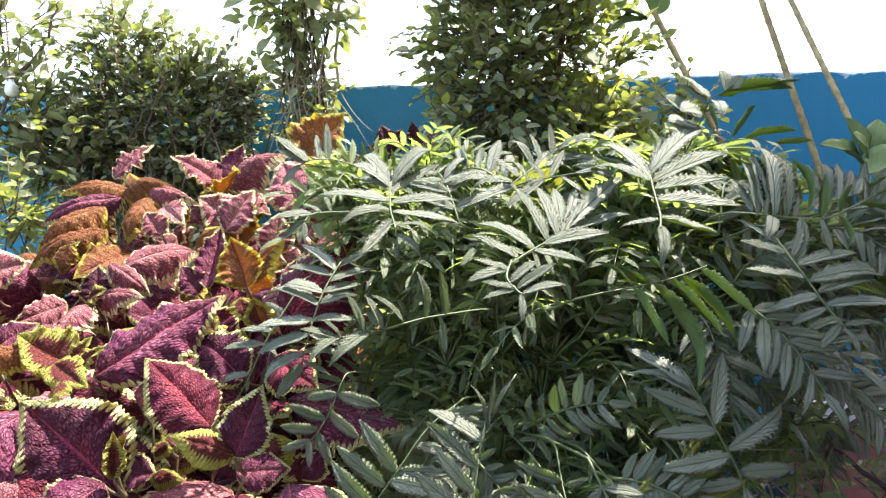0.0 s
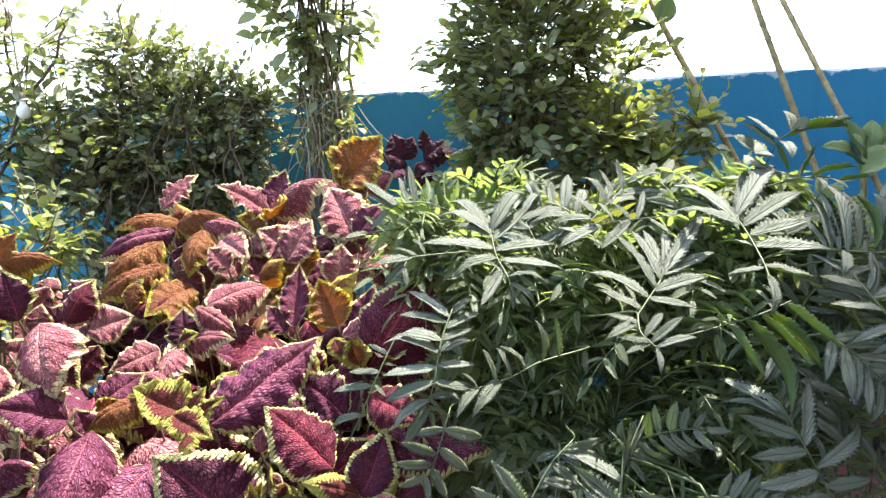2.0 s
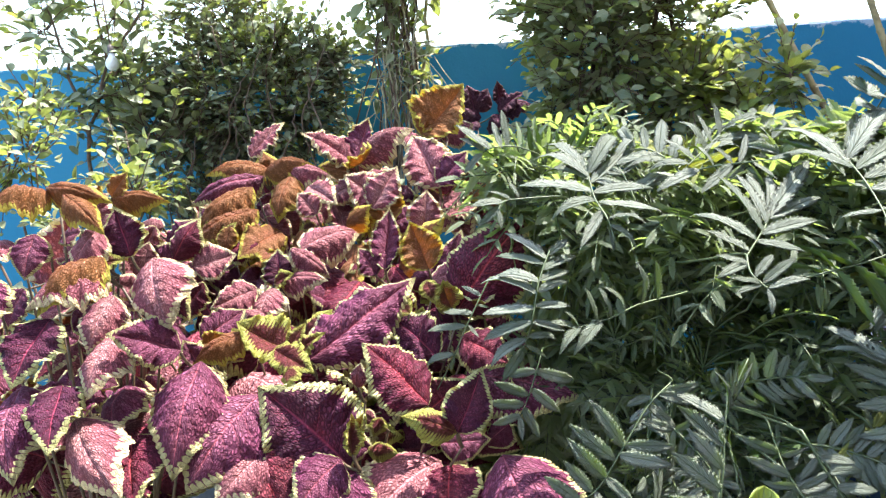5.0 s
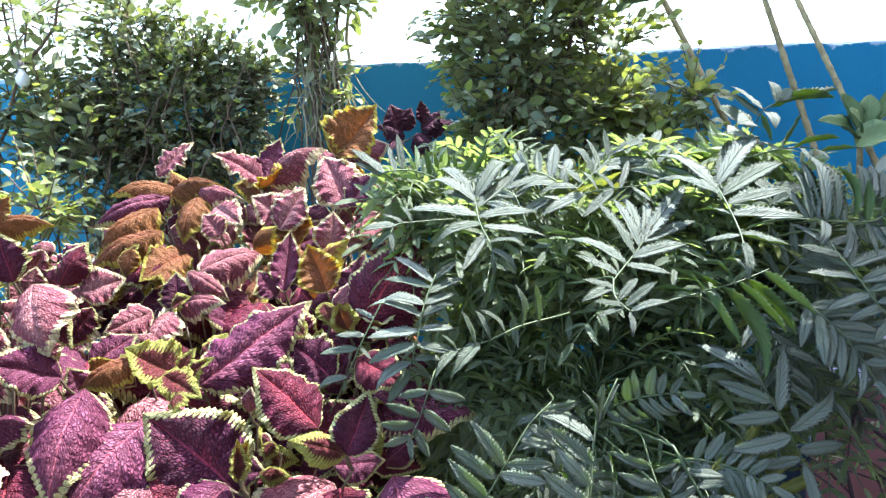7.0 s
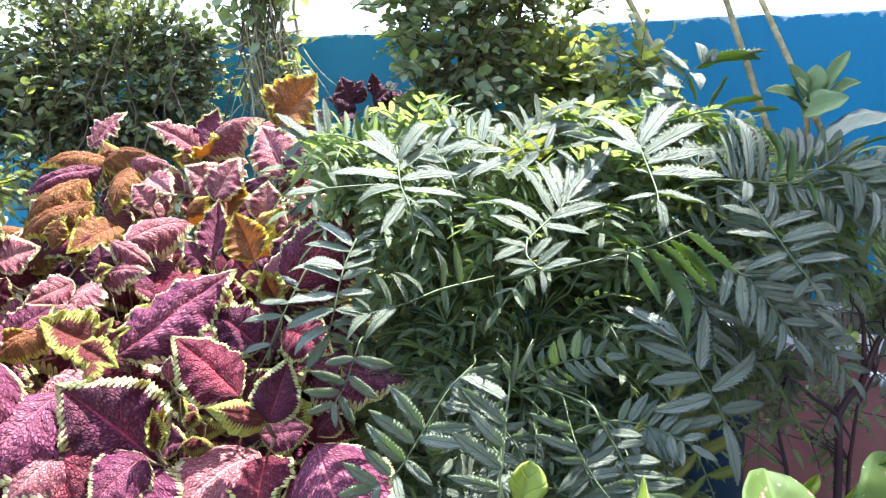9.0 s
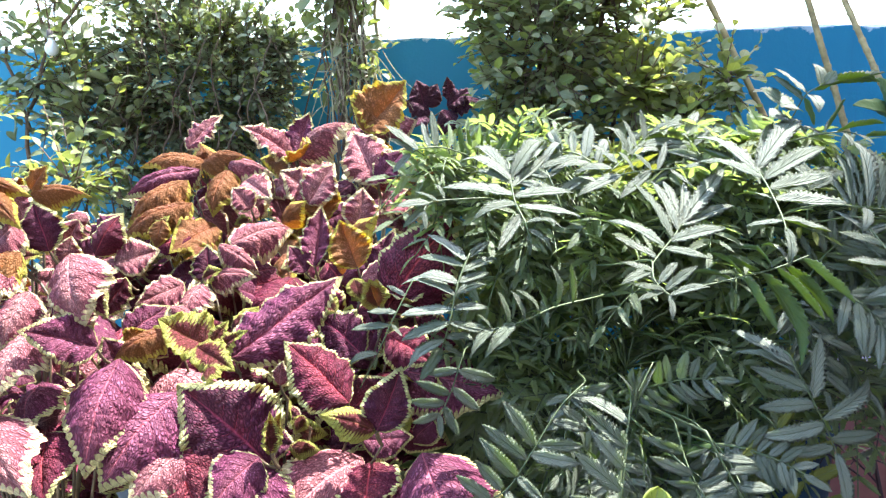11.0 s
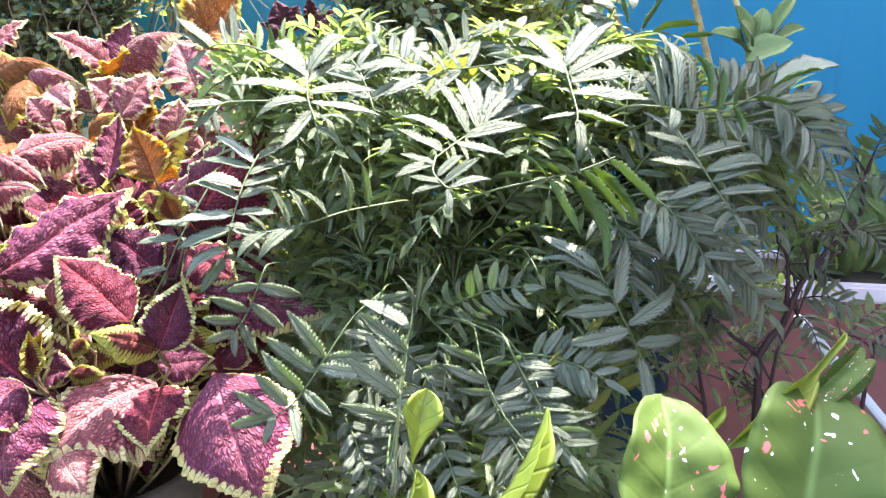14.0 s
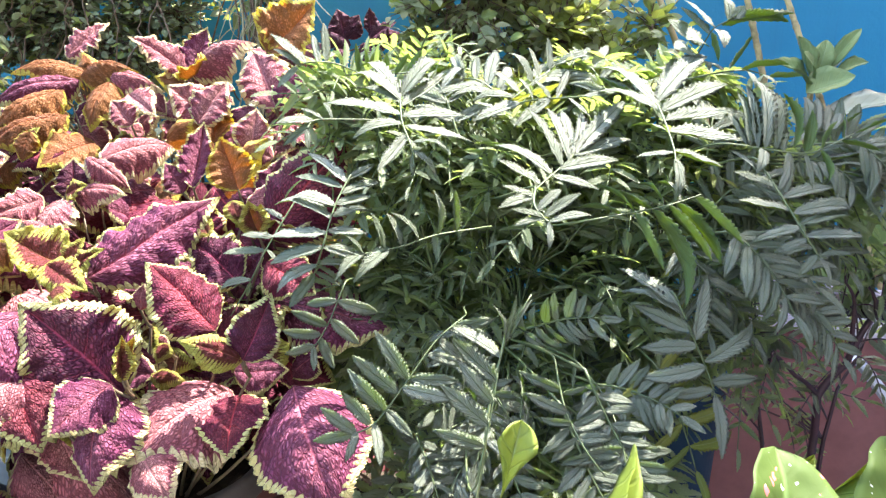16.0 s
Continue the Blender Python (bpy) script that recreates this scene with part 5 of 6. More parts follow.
bush.leaflet(rib, (0.016, 0.475, 0.603), (-0.01, 0.475, 0.635), 0.265)
bush.leaflet(rib, (0.013, 0.47, 0.588), (-0.023, 0.47, 0.62), 0.273)
bush.leaflet(rib, (0.01, 0.465, 0.574), (-0.029, 0.455, 0.593), 0.252)
bush.leaflet(rib, (0.011, 0.467, 0.579), (0.024, 0.457, 0.571), 0.28)
bush.leaflet(rib, (0.026, 0.495, 0.639), (0.033, 0.495, 0.679), 0.099)
bush.leaflet(rib, (0.025, 0.493, 0.637), (0.018, 0.493, 0.672), 0.095)
bush.leaflet(rib, (0.029, 0.497, 0.644), (0.045, 0.497, 0.675), 0.1)
rib = bush.rib((0.191, 0.575, 0.654), (0.212, 0.57, 0.612), (0.229, 0.575, 0.582), (0.237, 0.57, 0.56))
bush.leaflet(rib, (0.214, 0.57, 0.61), (0.164, 0.57, 0.608), 0.26)
bush.leaflet(rib, (0.226, 0.574, 0.588), (0.169, 0.574, 0.578), 0.26)
bush.leaflet(rib, (0.234, 0.572, 0.567), (0.196, 0.572, 0.561), 0.28)
bush.leaflet(rib, (0.207, 0.571, 0.623), (0.158, 0.581, 0.643), 0.24)
bush.leaflet(rib, (0.201, 0.573, 0.635), (0.151, 0.593, 0.656), 0.24)
bush.leaflet(rib, (0.197, 0.574, 0.644), (0.15, 0.604, 0.671), 0.24)
bush.leaflet(rib, (0.223, 0.573, 0.594), (0.279, 0.593, 0.624), 0.254)
bush.leaflet(rib, (0.232, 0.573, 0.575), (0.283, 0.583, 0.573), 0.264)
bush.leaflet(rib, (0.211, 0.57, 0.615), (0.225, 0.59, 0.669), 0.28)
bush.leaflet(rib, (0.236, 0.571, 0.563), (0.24, 0.551, 0.51), 0.28)
rib = bush.rib((0.27, 0.61, 0.769), (0.286, 0.58, 0.732), (0.295, 0.565, 0.711), (0.308, 0.56, 0.693))
bush.leaflet(rib, (0.288, 0.578, 0.729), (0.239, 0.578, 0.738), 0.23)
bush.leaflet(rib, (0.293, 0.569, 0.717), (0.252, 0.569, 0.705), 0.23)
bush.leaflet(rib, (0.297, 0.564, 0.708), (0.269, 0.564, 0.696), 0.23)
bush.leaflet(rib, (0.306, 0.561, 0.695), (0.286, 0.551, 0.679), 0.275)
bush.leaflet(rib, (0.288, 0.577, 0.727), (0.361, 0.597, 0.73), 0.194)
bush.leaflet(rib, (0.292, 0.57, 0.719), (0.357, 0.59, 0.724), 0.192)
bush.leaflet(rib, (0.296, 0.565, 0.71), (0.356, 0.575, 0.709), 0.212)
bush.leaflet(rib, (0.307, 0.56, 0.694), (0.353, 0.57, 0.686), 0.202)
bush.leaflet(rib, (0.308, 0.56, 0.693), (0.316, 0.55, 0.67), 0.28)
bush.leaflet(rib, (0.281, 0.591, 0.745), (0.3, 0.611, 0.77), 0.198)
bush.leaflet(rib, (0.279, 0.593, 0.748), (0.244, 0.603, 0.759), 0.23)
bush.leaflet(rib, (0.283, 0.586, 0.739), (0.349, 0.616, 0.746), 0.171)
bush.leaflet(rib, (0.276, 0.599, 0.755), (0.252, 0.629, 0.778), 0.23)
rib = bush.rib((0.259, 0.62, 0.781), (0.289, 0.62, 0.777), (0.322, 0.62, 0.775), (0.347, 0.625, 0.783), (0.372, 0.63, 0.794))
bush.leaflet(rib, (0.262, 0.62, 0.781), (0.254, 0.65, 0.811), 0.24)
bush.leaflet(rib, (0.266, 0.62, 0.78), (0.27, 0.66, 0.829), 0.22)
bush.leaflet(rib, (0.273, 0.62, 0.779), (0.277, 0.66, 0.835), 0.2)
bush.leaflet(rib, (0.28, 0.62, 0.778), (0.286, 0.66, 0.843), 0.2)
bush.leaflet(rib, (0.29, 0.62, 0.777), (0.298, 0.66, 0.836), 0.2)
bush.leaflet(rib, (0.298, 0.62, 0.776), (0.306, 0.66, 0.827), 0.2)
bush.leaflet(rib, (0.307, 0.62, 0.779), (0.314, 0.65, 0.827), 0.26, True)
bush.leaflet(rib, (0.321, 0.62, 0.776), (0.335, 0.64, 0.812), 0.26, True)
bush.leaflet(rib, (0.335, 0.62, 0.779), (0.352, 0.63, 0.804), 0.3, True)
bush.leaflet(rib, (0.362, 0.63, 0.788), (0.373, 0.65, 0.811), 0.36, True)
bush.leaflet(rib, (0.359, 0.63, 0.787), (0.399, 0.63, 0.78), 0.18, True)
bush.leaflet(rib, (0.372, 0.63, 0.794), (0.437, 0.65, 0.814), 0.17, True)
bush.leaflet(rib, (0.279, 0.62, 0.778), (0.266, 0.6, 0.76), 0.36)
bush.leaflet(rib, (0.304, 0.62, 0.776), (0.285, 0.59, 0.735), 0.22)
bush.leaflet(rib, (0.32, 0.62, 0.775), (0.32, 0.6, 0.746), 0.24)
bush.leaflet(rib, (0.334, 0.62, 0.778), (0.334, 0.6, 0.75), 0.24, True)
rib = bush.rib((0.346, 0.68, 0.785), (0.366, 0.68, 0.79), (0.387, 0.68, 0.795))
bush.leaflet(rib, (0.349, 0.68, 0.786), (0.354, 0.71, 0.823), 0.24)
bush.leaflet(rib, (0.356, 0.68, 0.788), (0.368, 0.71, 0.827), 0.24)
bush.leaflet(rib, (0.365, 0.68, 0.79), (0.381, 0.71, 0.825), 0.24)
bush.leaflet(rib, (0.374, 0.68, 0.792), (0.397, 0.71, 0.819), 0.26)
bush.leaflet(rib, (0.382, 0.68, 0.794), (0.402, 0.7, 0.81), 0.3)
bush.leaflet(rib, (0.357, 0.68, 0.788), (0.33, 0.66, 0.781), 0.26)
bush.leaflet(rib, (0.387, 0.68, 0.795), (0.423, 0.7, 0.81), 0.26, True)
rib = bush.rib((0.124, 0.58, 0.721), (0.158, 0.59, 0.725), (0.186, 0.595, 0.73), (0.216, 0.6, 0.739))
bush.leaflet(rib, (0.152, 0.588, 0.724), (0.175, 0.568, 0.679), 0.2, True)
bush.leaflet(rib, (0.169, 0.592, 0.727), (0.205, 0.572, 0.649), 0.2, True)
bush.leaflet(rib, (0.185, 0.595, 0.73), (0.222, 0.575, 0.687), 0.2, True)
bush.leaflet(rib, (0.193, 0.596, 0.732), (0.236, 0.586, 0.681), 0.2, True)
bush.leaflet(rib, (0.21, 0.599, 0.737), (0.249, 0.579, 0.699), 0.2, True)
bush.leaflet(rib, (0.153, 0.588, 0.724), (0.129, 0.618, 0.744), 0.212, True)
bush.leaflet(rib, (0.141, 0.585, 0.723), (0.11, 0.615, 0.724), 0.213, True)
bush.leaflet(rib, (0.17, 0.592, 0.727), (0.137, 0.622, 0.741), 0.221, True)
bush.leaflet(rib, (0.18, 0.594, 0.729), (0.172, 0.634, 0.745), 0.173, True)
bush.leaflet(rib, (0.196, 0.597, 0.733), (0.19, 0.637, 0.746), 0.157, True)
rib = bush.rib((0.11, 0.575, 0.592), (0.13, 0.56, 0.568), (0.132, 0.52, 0.55), (0.133, 0.5, 0.528))
bush.leaflet(rib, (0.13, 0.555, 0.565), (0.105, 0.555, 0.549), 0.23)
bush.leaflet(rib, (0.131, 0.549, 0.562), (0.154, 0.549, 0.563), 0.23)
bush.leaflet(rib, (0.132, 0.527, 0.553), (0.1, 0.527, 0.543), 0.26)
bush.leaflet(rib, (0.133, 0.513, 0.542), (0.18, 0.523, 0.535), 0.213)
bush.leaflet(rib, (0.133, 0.514, 0.543), (0.079, 0.504, 0.537), 0.259)
bush.leaflet(rib, (0.133, 0.508, 0.537), (0.152, 0.498, 0.526), 0.26)
rib = bush.rib((0.084, 0.56, 0.602), (0.086, 0.53, 0.574), (0.095, 0.5, 0.553), (0.111, 0.49, 0.533))
bush.leaflet(rib, (0.085, 0.54, 0.583), (0.049, 0.54, 0.6), 0.23)
bush.leaflet(rib, (0.088, 0.525, 0.57), (0.051, 0.525, 0.588), 0.229)
bush.leaflet(rib, (0.09, 0.517, 0.565), (0.061, 0.517, 0.57), 0.23)
bush.leaflet(rib, (0.093, 0.508, 0.558), (0.071, 0.508, 0.545), 0.23)
bush.leaflet(rib, (0.091, 0.516, 0.564), (0.115, 0.516, 0.576), 0.23)
bush.leaflet(rib, (0.086, 0.538, 0.581), (0.106, 0.538, 0.587), 0.23)
rib = bush.rib((-0.075, 0.71, 0.789), (-0.108, 0.7, 0.789), (-0.124, 0.69, 0.788), (-0.13, 0.68, 0.781))
bush.leaflet(rib, (-0.124, 0.69, 0.788), (-0.157, 0.68, 0.786), 0.28)
bush.leaflet(rib, (-0.126, 0.686, 0.785), (-0.151, 0.676, 0.765), 0.23)
bush.leaflet(rib, (-0.13, 0.68, 0.781), (-0.128, 0.67, 0.763), 0.271)
bush.leaflet(rib, (-0.116, 0.695, 0.789), (-0.138, 0.705, 0.798), 0.223)
bush.leaflet(rib, (-0.108, 0.7, 0.789), (-0.12, 0.72, 0.805), 0.171)
rib = bush.rib((-0.092, 0.75, 0.836), (-0.108, 0.74, 0.841), (-0.13, 0.73, 0.841), (-0.141, 0.73, 0.836))
bush.leaflet(rib, (-0.138, 0.73, 0.837), (-0.164, 0.73, 0.852), 0.28)
bush.leaflet(rib, (-0.141, 0.73, 0.836), (-0.161, 0.73, 0.816), 0.28)
bush.leaflet(rib, (-0.134, 0.73, 0.839), (-0.168, 0.74, 0.866), 0.28)
bush.leaflet(rib, (-0.122, 0.734, 0.841), (-0.129, 0.754, 0.869), 0.222)
bush.leaflet(rib, (-0.115, 0.737, 0.841), (-0.118, 0.757, 0.881), 0.192)
rib = bush.rib((0.235, 0.7, 0.844), (0.243, 0.69, 0.867), (0.248, 0.68, 0.884), (0.264, 0.68, 0.893))
bush.leaflet(rib, (0.249, 0.68, 0.885), (0.231, 0.71, 0.914), 0.238)
bush.leaflet(rib, (0.244, 0.68, 0.879), (0.227, 0.71, 0.905), 0.266)
bush.leaflet(rib, (0.243, 0.69, 0.869), (0.211, 0.7, 0.892), 0.476)
bush.leaflet(rib, (0.262, 0.68, 0.892), (0.26, 0.69, 0.915), 0.504)
bush.leaflet(rib, (0.267, 0.68, 0.894), (0.276, 0.68, 0.906), 0.7)
bush.leaflet(rib, (0.256, 0.68, 0.888), (0.331, 0.7, 0.898), 0.224, True)
bush.leaflet(rib, (0.263, 0.68, 0.892), (0.344, 0.71, 0.905), 0.126)
bush.leaflet(rib, (0.246, 0.68, 0.88), (0.249, 0.66, 0.854), 0.42, True)
bush.leaflet(rib, (0.252, 0.68, 0.884), (0.252, 0.66, 0.868), 0.504)
bush.leaflet(rib, (0.245, 0.69, 0.871), (0.215, 0.66, 0.874), 0.504)
bush.leaflet(rib, (0.239, 0.69, 0.861), (0.205, 0.66, 0.866), 0.476)
bush.leaflet(rib, (0.236, 0.69, 0.855), (0.24, 0.66, 0.848), 0.42)
rib = bush.rib((0.243, 0.68, 0.841), (0.264, 0.67, 0.846), (0.284, 0.67, 0.847), (0.303, 0.67, 0.842))
bush.leaflet(rib, (0.264, 0.67, 0.848), (0.293, 0.69, 0.879), 0.364, True)
bush.leaflet(rib, (0.274, 0.67, 0.847), (0.327, 0.68, 0.855), 0.238, True)
bush.leaflet(rib, (0.303, 0.67, 0.842), (0.338, 0.67, 0.844), 0.238, True)
bush.leaflet(rib, (0.293, 0.67, 0.845), (0.301, 0.65, 0.835), 0.308)
bush.leaflet(rib, (0.257, 0.67, 0.846), (0.253, 0.69, 0.854), 0.364)
bush.leaflet(rib, (0.28, 0.67, 0.847), (0.28, 0.65, 0.835), 0.336)
rib = bush.rib((-0.1, 0.79, 0.83), (-0.063, 0.8, 0.832), (-0.025, 0.8, 0.835), (-0.006, 0.8, 0.834))
bush.leaflet(rib, (-0.084, 0.794, 0.831), (-0.087, 0.794, 0.863), 0.22, True)
bush.leaflet(rib, (-0.074, 0.797, 0.831), (-0.077, 0.797, 0.86), 0.22, True)
bush.leaflet(rib, (-0.063, 0.8, 0.832), (-0.063, 0.8, 0.859), 0.22, True)
bush.leaflet(rib, (-0.053, 0.8, 0.833), (-0.055, 0.8, 0.855), 0.22, True)
bush.leaflet(rib, (-0.045, 0.8, 0.833), (-0.031, 0.8, 0.855), 0.22, True)
bush.leaflet(rib, (-0.032, 0.8, 0.834), (-0.017, 0.8, 0.859), 0.22, True)
rib = bush.rib((0.063, 0.72, 0.809), (0.091, 0.74, 0.828), (0.113, 0.76, 0.842), (0.127, 0.77, 0.854))
bush.leaflet(rib, (0.07, 0.725, 0.814), (0.029, 0.725, 0.812), 0.23)
bush.leaflet(rib, (0.077, 0.73, 0.818), (0.051, 0.75, 0.84), 0.215)
bush.leaflet(rib, (0.091, 0.74, 0.828), (0.071, 0.76, 0.86), 0.221)
bush.leaflet(rib, (0.101, 0.749, 0.834), (0.093, 0.769, 0.866), 0.209)
bush.leaflet(rib, (0.113, 0.76, 0.842), (0.114, 0.78, 0.876), 0.204)
bush.leaflet(rib, (0.09, 0.74, 0.828), (0.135, 0.75, 0.827), 0.214)
bush.leaflet(rib, (0.105, 0.753, 0.837), (0.157, 0.763, 0.842), 0.221)
bush.leaflet(rib, (0.12, 0.765, 0.848), (0.167, 0.775, 0.86), 0.214)
rib = bush.rib((0.06, 0.7, 0.807), (0.079, 0.68, 0.813), (0.096, 0.66, 0.816), (0.118, 0.64, 0.819))
bush.leaflet(rib, (0.069, 0.69, 0.81), (0.022, 0.67, 0.793), 0.205)
bush.leaflet(rib, (0.079, 0.68, 0.813), (0.06, 0.7, 0.835), 0.209)
bush.leaflet(rib, (0.092, 0.665, 0.815), (0.08, 0.685, 0.832), 0.191)
bush.leaflet(rib, (0.096, 0.66, 0.816), (0.114, 0.69, 0.842), 0.158)
bush.leaflet(rib, (0.105, 0.652, 0.817), (0.125, 0.642, 0.801), 0.23)
bush.leaflet(rib, (0.116, 0.642, 0.819), (0.146, 0.642, 0.824), 0.227)
bush.leaflet(rib, (0.092, 0.665, 0.815), (0.056, 0.645, 0.791), 0.203)
bush.shoot([(0.03, 0.76, 0.29), (0.0156, 0.615, 0.42), (0.006, 0.47, 0.523), (0.011, 0.47, 0.578), (0.019, 0.485, 0.62), (0.028, 0.5, 0.654)], 0.0014)
bush.frond((0.083, 0.530, 0.575), (0.115, 0.490, 0.507), 0.030, 7, 0, -0.004, spread=72.0, start=0.2, facing=(0.1, -0.95, 0.2), slim=0.29)
bush.frond((0.106, 0.545, 0.599), (0.148, 0.495, 0.516), 0.030, 7, 0, -0.004, spread=72.0, start=0.2, facing=(0.1, -0.95, 0.2), slim=0.29)
bush.frond((0.189, 0.6, 0.582), (0.232, 0.58, 0.483), 0.05, 5, 0, .01, old=True, spread=96.0)
bush.frond((0.078, 0.74, 0.786), (0.015, 0.78, 0.826), 0.05, 5, 0, .02)
bush.frond((0.178, 0.74, 0.804), (0.142, 0.8, 0.85), 0.045, 5, 0, .02)
bush.frond((0.114, 0.74, 0.765), (0.088, 0.8, 0.827), 0.045, 5, 0, .02)
bush.frond((0.015, 0.72, 0.774), (-0.015, 0.8, 0.827), 0.044, 5, 0, .02)
bush.frond((0.256, 0.68, 0.76), (0.279, 0.72, 0.804), 0.043, 5, 0, .02)
bush.frond((0.393, 0.66, 0.784), (0.436, 0.62, 0.723), 0.051, 6, 0, .01)
bush.frond((0.246, 0.6, 0.706), (0.293, 0.56, 0.642), 0.047, 6, 0, .01)
bush.frond((0.385, 0.7, 0.765), (0.431, 0.68, 0.763), 0.053, 6, 0, .02)
bush.frond((0.355, 0.7, 0.756), (0.395, 0.64, 0.737), 0.043, 6, 0, .015, spread=58.0, slim=0.19)
bush.frond((0.386, 0.7, 0.733), (0.432, 0.66, 0.741), 0.043, 6, 0, .015, spread=58.0, slim=0.19)
bush.frond((0.281, 0.66, 0.664), (0.338, 0.6, 0.655), 0.043, 7, 0, .015, spread=58.0, slim=0.19)
bush.frond((0.292, 0.66, 0.637), (0.34, 0.61, 0.633), 0.043, 6, 0, .015, spread=58.0, slim=0.19)
bush.frond((0.327, 0.64, 0.633), (0.39, 0.62, 0.577), 0.04, 7, 0, .015, spread=58.0)
bush.frond((0.263, 0.68, 0.704), (0.306, 0.66, 0.74), 0.043, 6, 0, .015, spread=58.0, slim=0.19)
bush.frond((0.225, 0.64, 0.69), (0.238, 0.6, 0.611), 0.043, 6, 0, .015, spread=58.0, slim=0.19)
bush.frond((0.437, 0.72, 0.759), (0.493, 0.7, 0.753), 0.045, 6, 0, .015, spread=58.0)
bush.frond((0.293, 0.7, 0.718), (0.326, 0.66, 0.671), 0.043, 6, 0, .015, spread=58.0, slim=0.19)
bush.frond((0.34, 0.72, 0.714), (0.385, 0.68, 0.676), 0.043, 7, 0, .015, spread=58.0, slim=0.19)
bush.frond((0.394, 0.74, 0.671), (0.439, 0.7, 0.645), 0.043, 6, 0, .015, spread=58.0, slim=0.19)
bush.frond((0.258, 0.68, 0.633), (0.303, 0.64, 0.594), 0.043, 6, 0, .015, spread=58.0, slim=0.19)
front.double(31)
back.double(32, 2, 0.42)
left.double(33, 2)
front.fill(75, [((-0.30, 0.90, 0.50), (0.18, 0.06, 0.10), 0.5), ((-0.29, 0.82, 0.59), (0.16, 0.12, 0.11), 1.0), ((-0.26, 0.90, 0.64), (0.14, 0.08, 0.08), 0.5)], ["red", "purple", "red"], 0.12, 3)
front.fill(40, [((-0.40, 0.92, 0.52), (0.22, 0.05, 0.12), 1.0)], ["red", "purple"], 0.11, 41)
front.fill(45, [((-0.36, 0.74, 0.55), (0.16, 0.04, 0.07), 1.0), ((-0.24, 0.78, 0.60), (0.09, 0.03, 0.06), 0.6)], ["purple", "pink", "purple", "lime", "red"], 0.075, 43)
back.fill(40, [((-0.36, 0.97, 0.70), (0.18, 0.04, 0.06), 1.0)], ["pink", "orange", "purple"], 0.075, 44)
back.fill(85, [((-0.22, 1.20, 0.78), (0.10, 0.05, 0.05), 0.5), ((-0.40, 1.10, 0.69), (0.22, 0.10, 0.09), 1.0), ((-0.32, 0.97, 0.65), (0.18, 0.08, 0.06), 0.6)], ["purple", "orange", "pink", "orange", "pink"], 0.10, 4)
left.fill(95, [((-0.556, 0.95, 0.609), (0.12, 0.04, 0.07), 0.9), ((-0.55, 0.84, 0.46), (0.20, 0.08, 0.12), 1.2), ((-0.50, 0.72, 0.53), (0.18, 0.10, 0.14), 1.0), ((-0.62, 0.76, 0.64), (0.12, 0.06, 0.08), 0.5)], ["red", "purple", "pink"], 0.12, 5)
bush.fill(540, [((0.15, 0.75, 0.60), (0.16, 0.08, 0.22), 2.4), ((0.15, 0.78, 0.755), (0.17, 0.10, 0.06), 2.0), ((0.0, 0.80, 0.74), (0.10, 0.05, 0.04), 0.5), ((-0.012, 0.86, 0.827), (0.07, 0.04, 0.03), 0.3), ((-0.095, 0.8, 0.797), (0.045, 0.04, 0.045), 0.6), ((0.29, 0.74, 0.67), (0.09, 0.06, 0.08), 0.7), ((0.32, 0.74, 0.721), (0.07, 0.05, 0.10), 0.8), ((0.438, 0.78, 0.708), (0.06, 0.05, 0.05), 0.5), ((0.12, 0.71, 0.44), (0.14, 0.08, 0.08), 0.7)], 0.031, 6, 0.09)
bush.fill(80, [((-0.022, 0.82, 0.718), (0.06, 0.03, 0.05), 0.8), ((0.033, 0.84, 0.773), (0.06, 0.03, 0.04), 0.7), ((0.411, 0.78, 0.724), (0.09, 0.04, 0.05), 1.2), ((-0.038, 0.8, 0.636), (0.05, 0.03, 0.05), 0.5)], 0.042, 12)
bush.fill(55, [((0.214, 0.78, 0.825), (0.06, 0.03, 0.015), 1.0), ((0.258, 0.76, 0.831), (0.05, 0.03, 0.012), 0.8), ((0.155, 0.8, 0.832), (0.05, 0.03, 0.015), 0.7)], 0.034, 21, 0.06)
low = random.Random(31)
for _ in range(18):
    # short broad-leafleted leaves hanging low on the near side
    base = Vector((low.uniform(-0.03, 0.14), low.uniform(0.60, 0.68), low.uniform(0.45, 0.60)))
    way = Vector((low.uniform(-0.7, 0.7), -0.5, low.uniform(-0.8, 0.35))).normalized()
    bush.frond(base, base + way * low.uniform(0.07, 0.11), 0.027 * low.uniform(0.8, 1.2), low.randrange(5, 8), low.uniform(-25, 25), 0.006, low.random() < 0.06, True, (low.uniform(-0.3, 0.4), -0.95, 0.18), slim=0.31)
bush.fill(45, [((-0.022, 0.79, 0.579), (0.05, 0.02, 0.06), 1.0), ((-0.072, 0.79, 0.567), (0.03, 0.02, 0.05), 0.5)], 0.036, 22)
bush.fill(40, [((-0.07, 0.88, 0.42), (0.09, 0.04, 0.10), 1.0)], 0.042, 10)
bush.fill(18, [((0.346, 0.74, 0.542), (0.05, 0.04, 0.05), 0.7)], 0.036, 9)
bush.fill(60, [((0.03, 0.64, 0.41), (0.13, 0.05, 0.06), 1.0), ((0.16, 0.62, 0.42), (0.10, 0.05, 0.06), 0.8)], 0.040, 8)
bush.fill(230, [((0.12, 0.87, 0.56), (0.20, 0.05, 0.22), 2.0)], 0.050, 7)

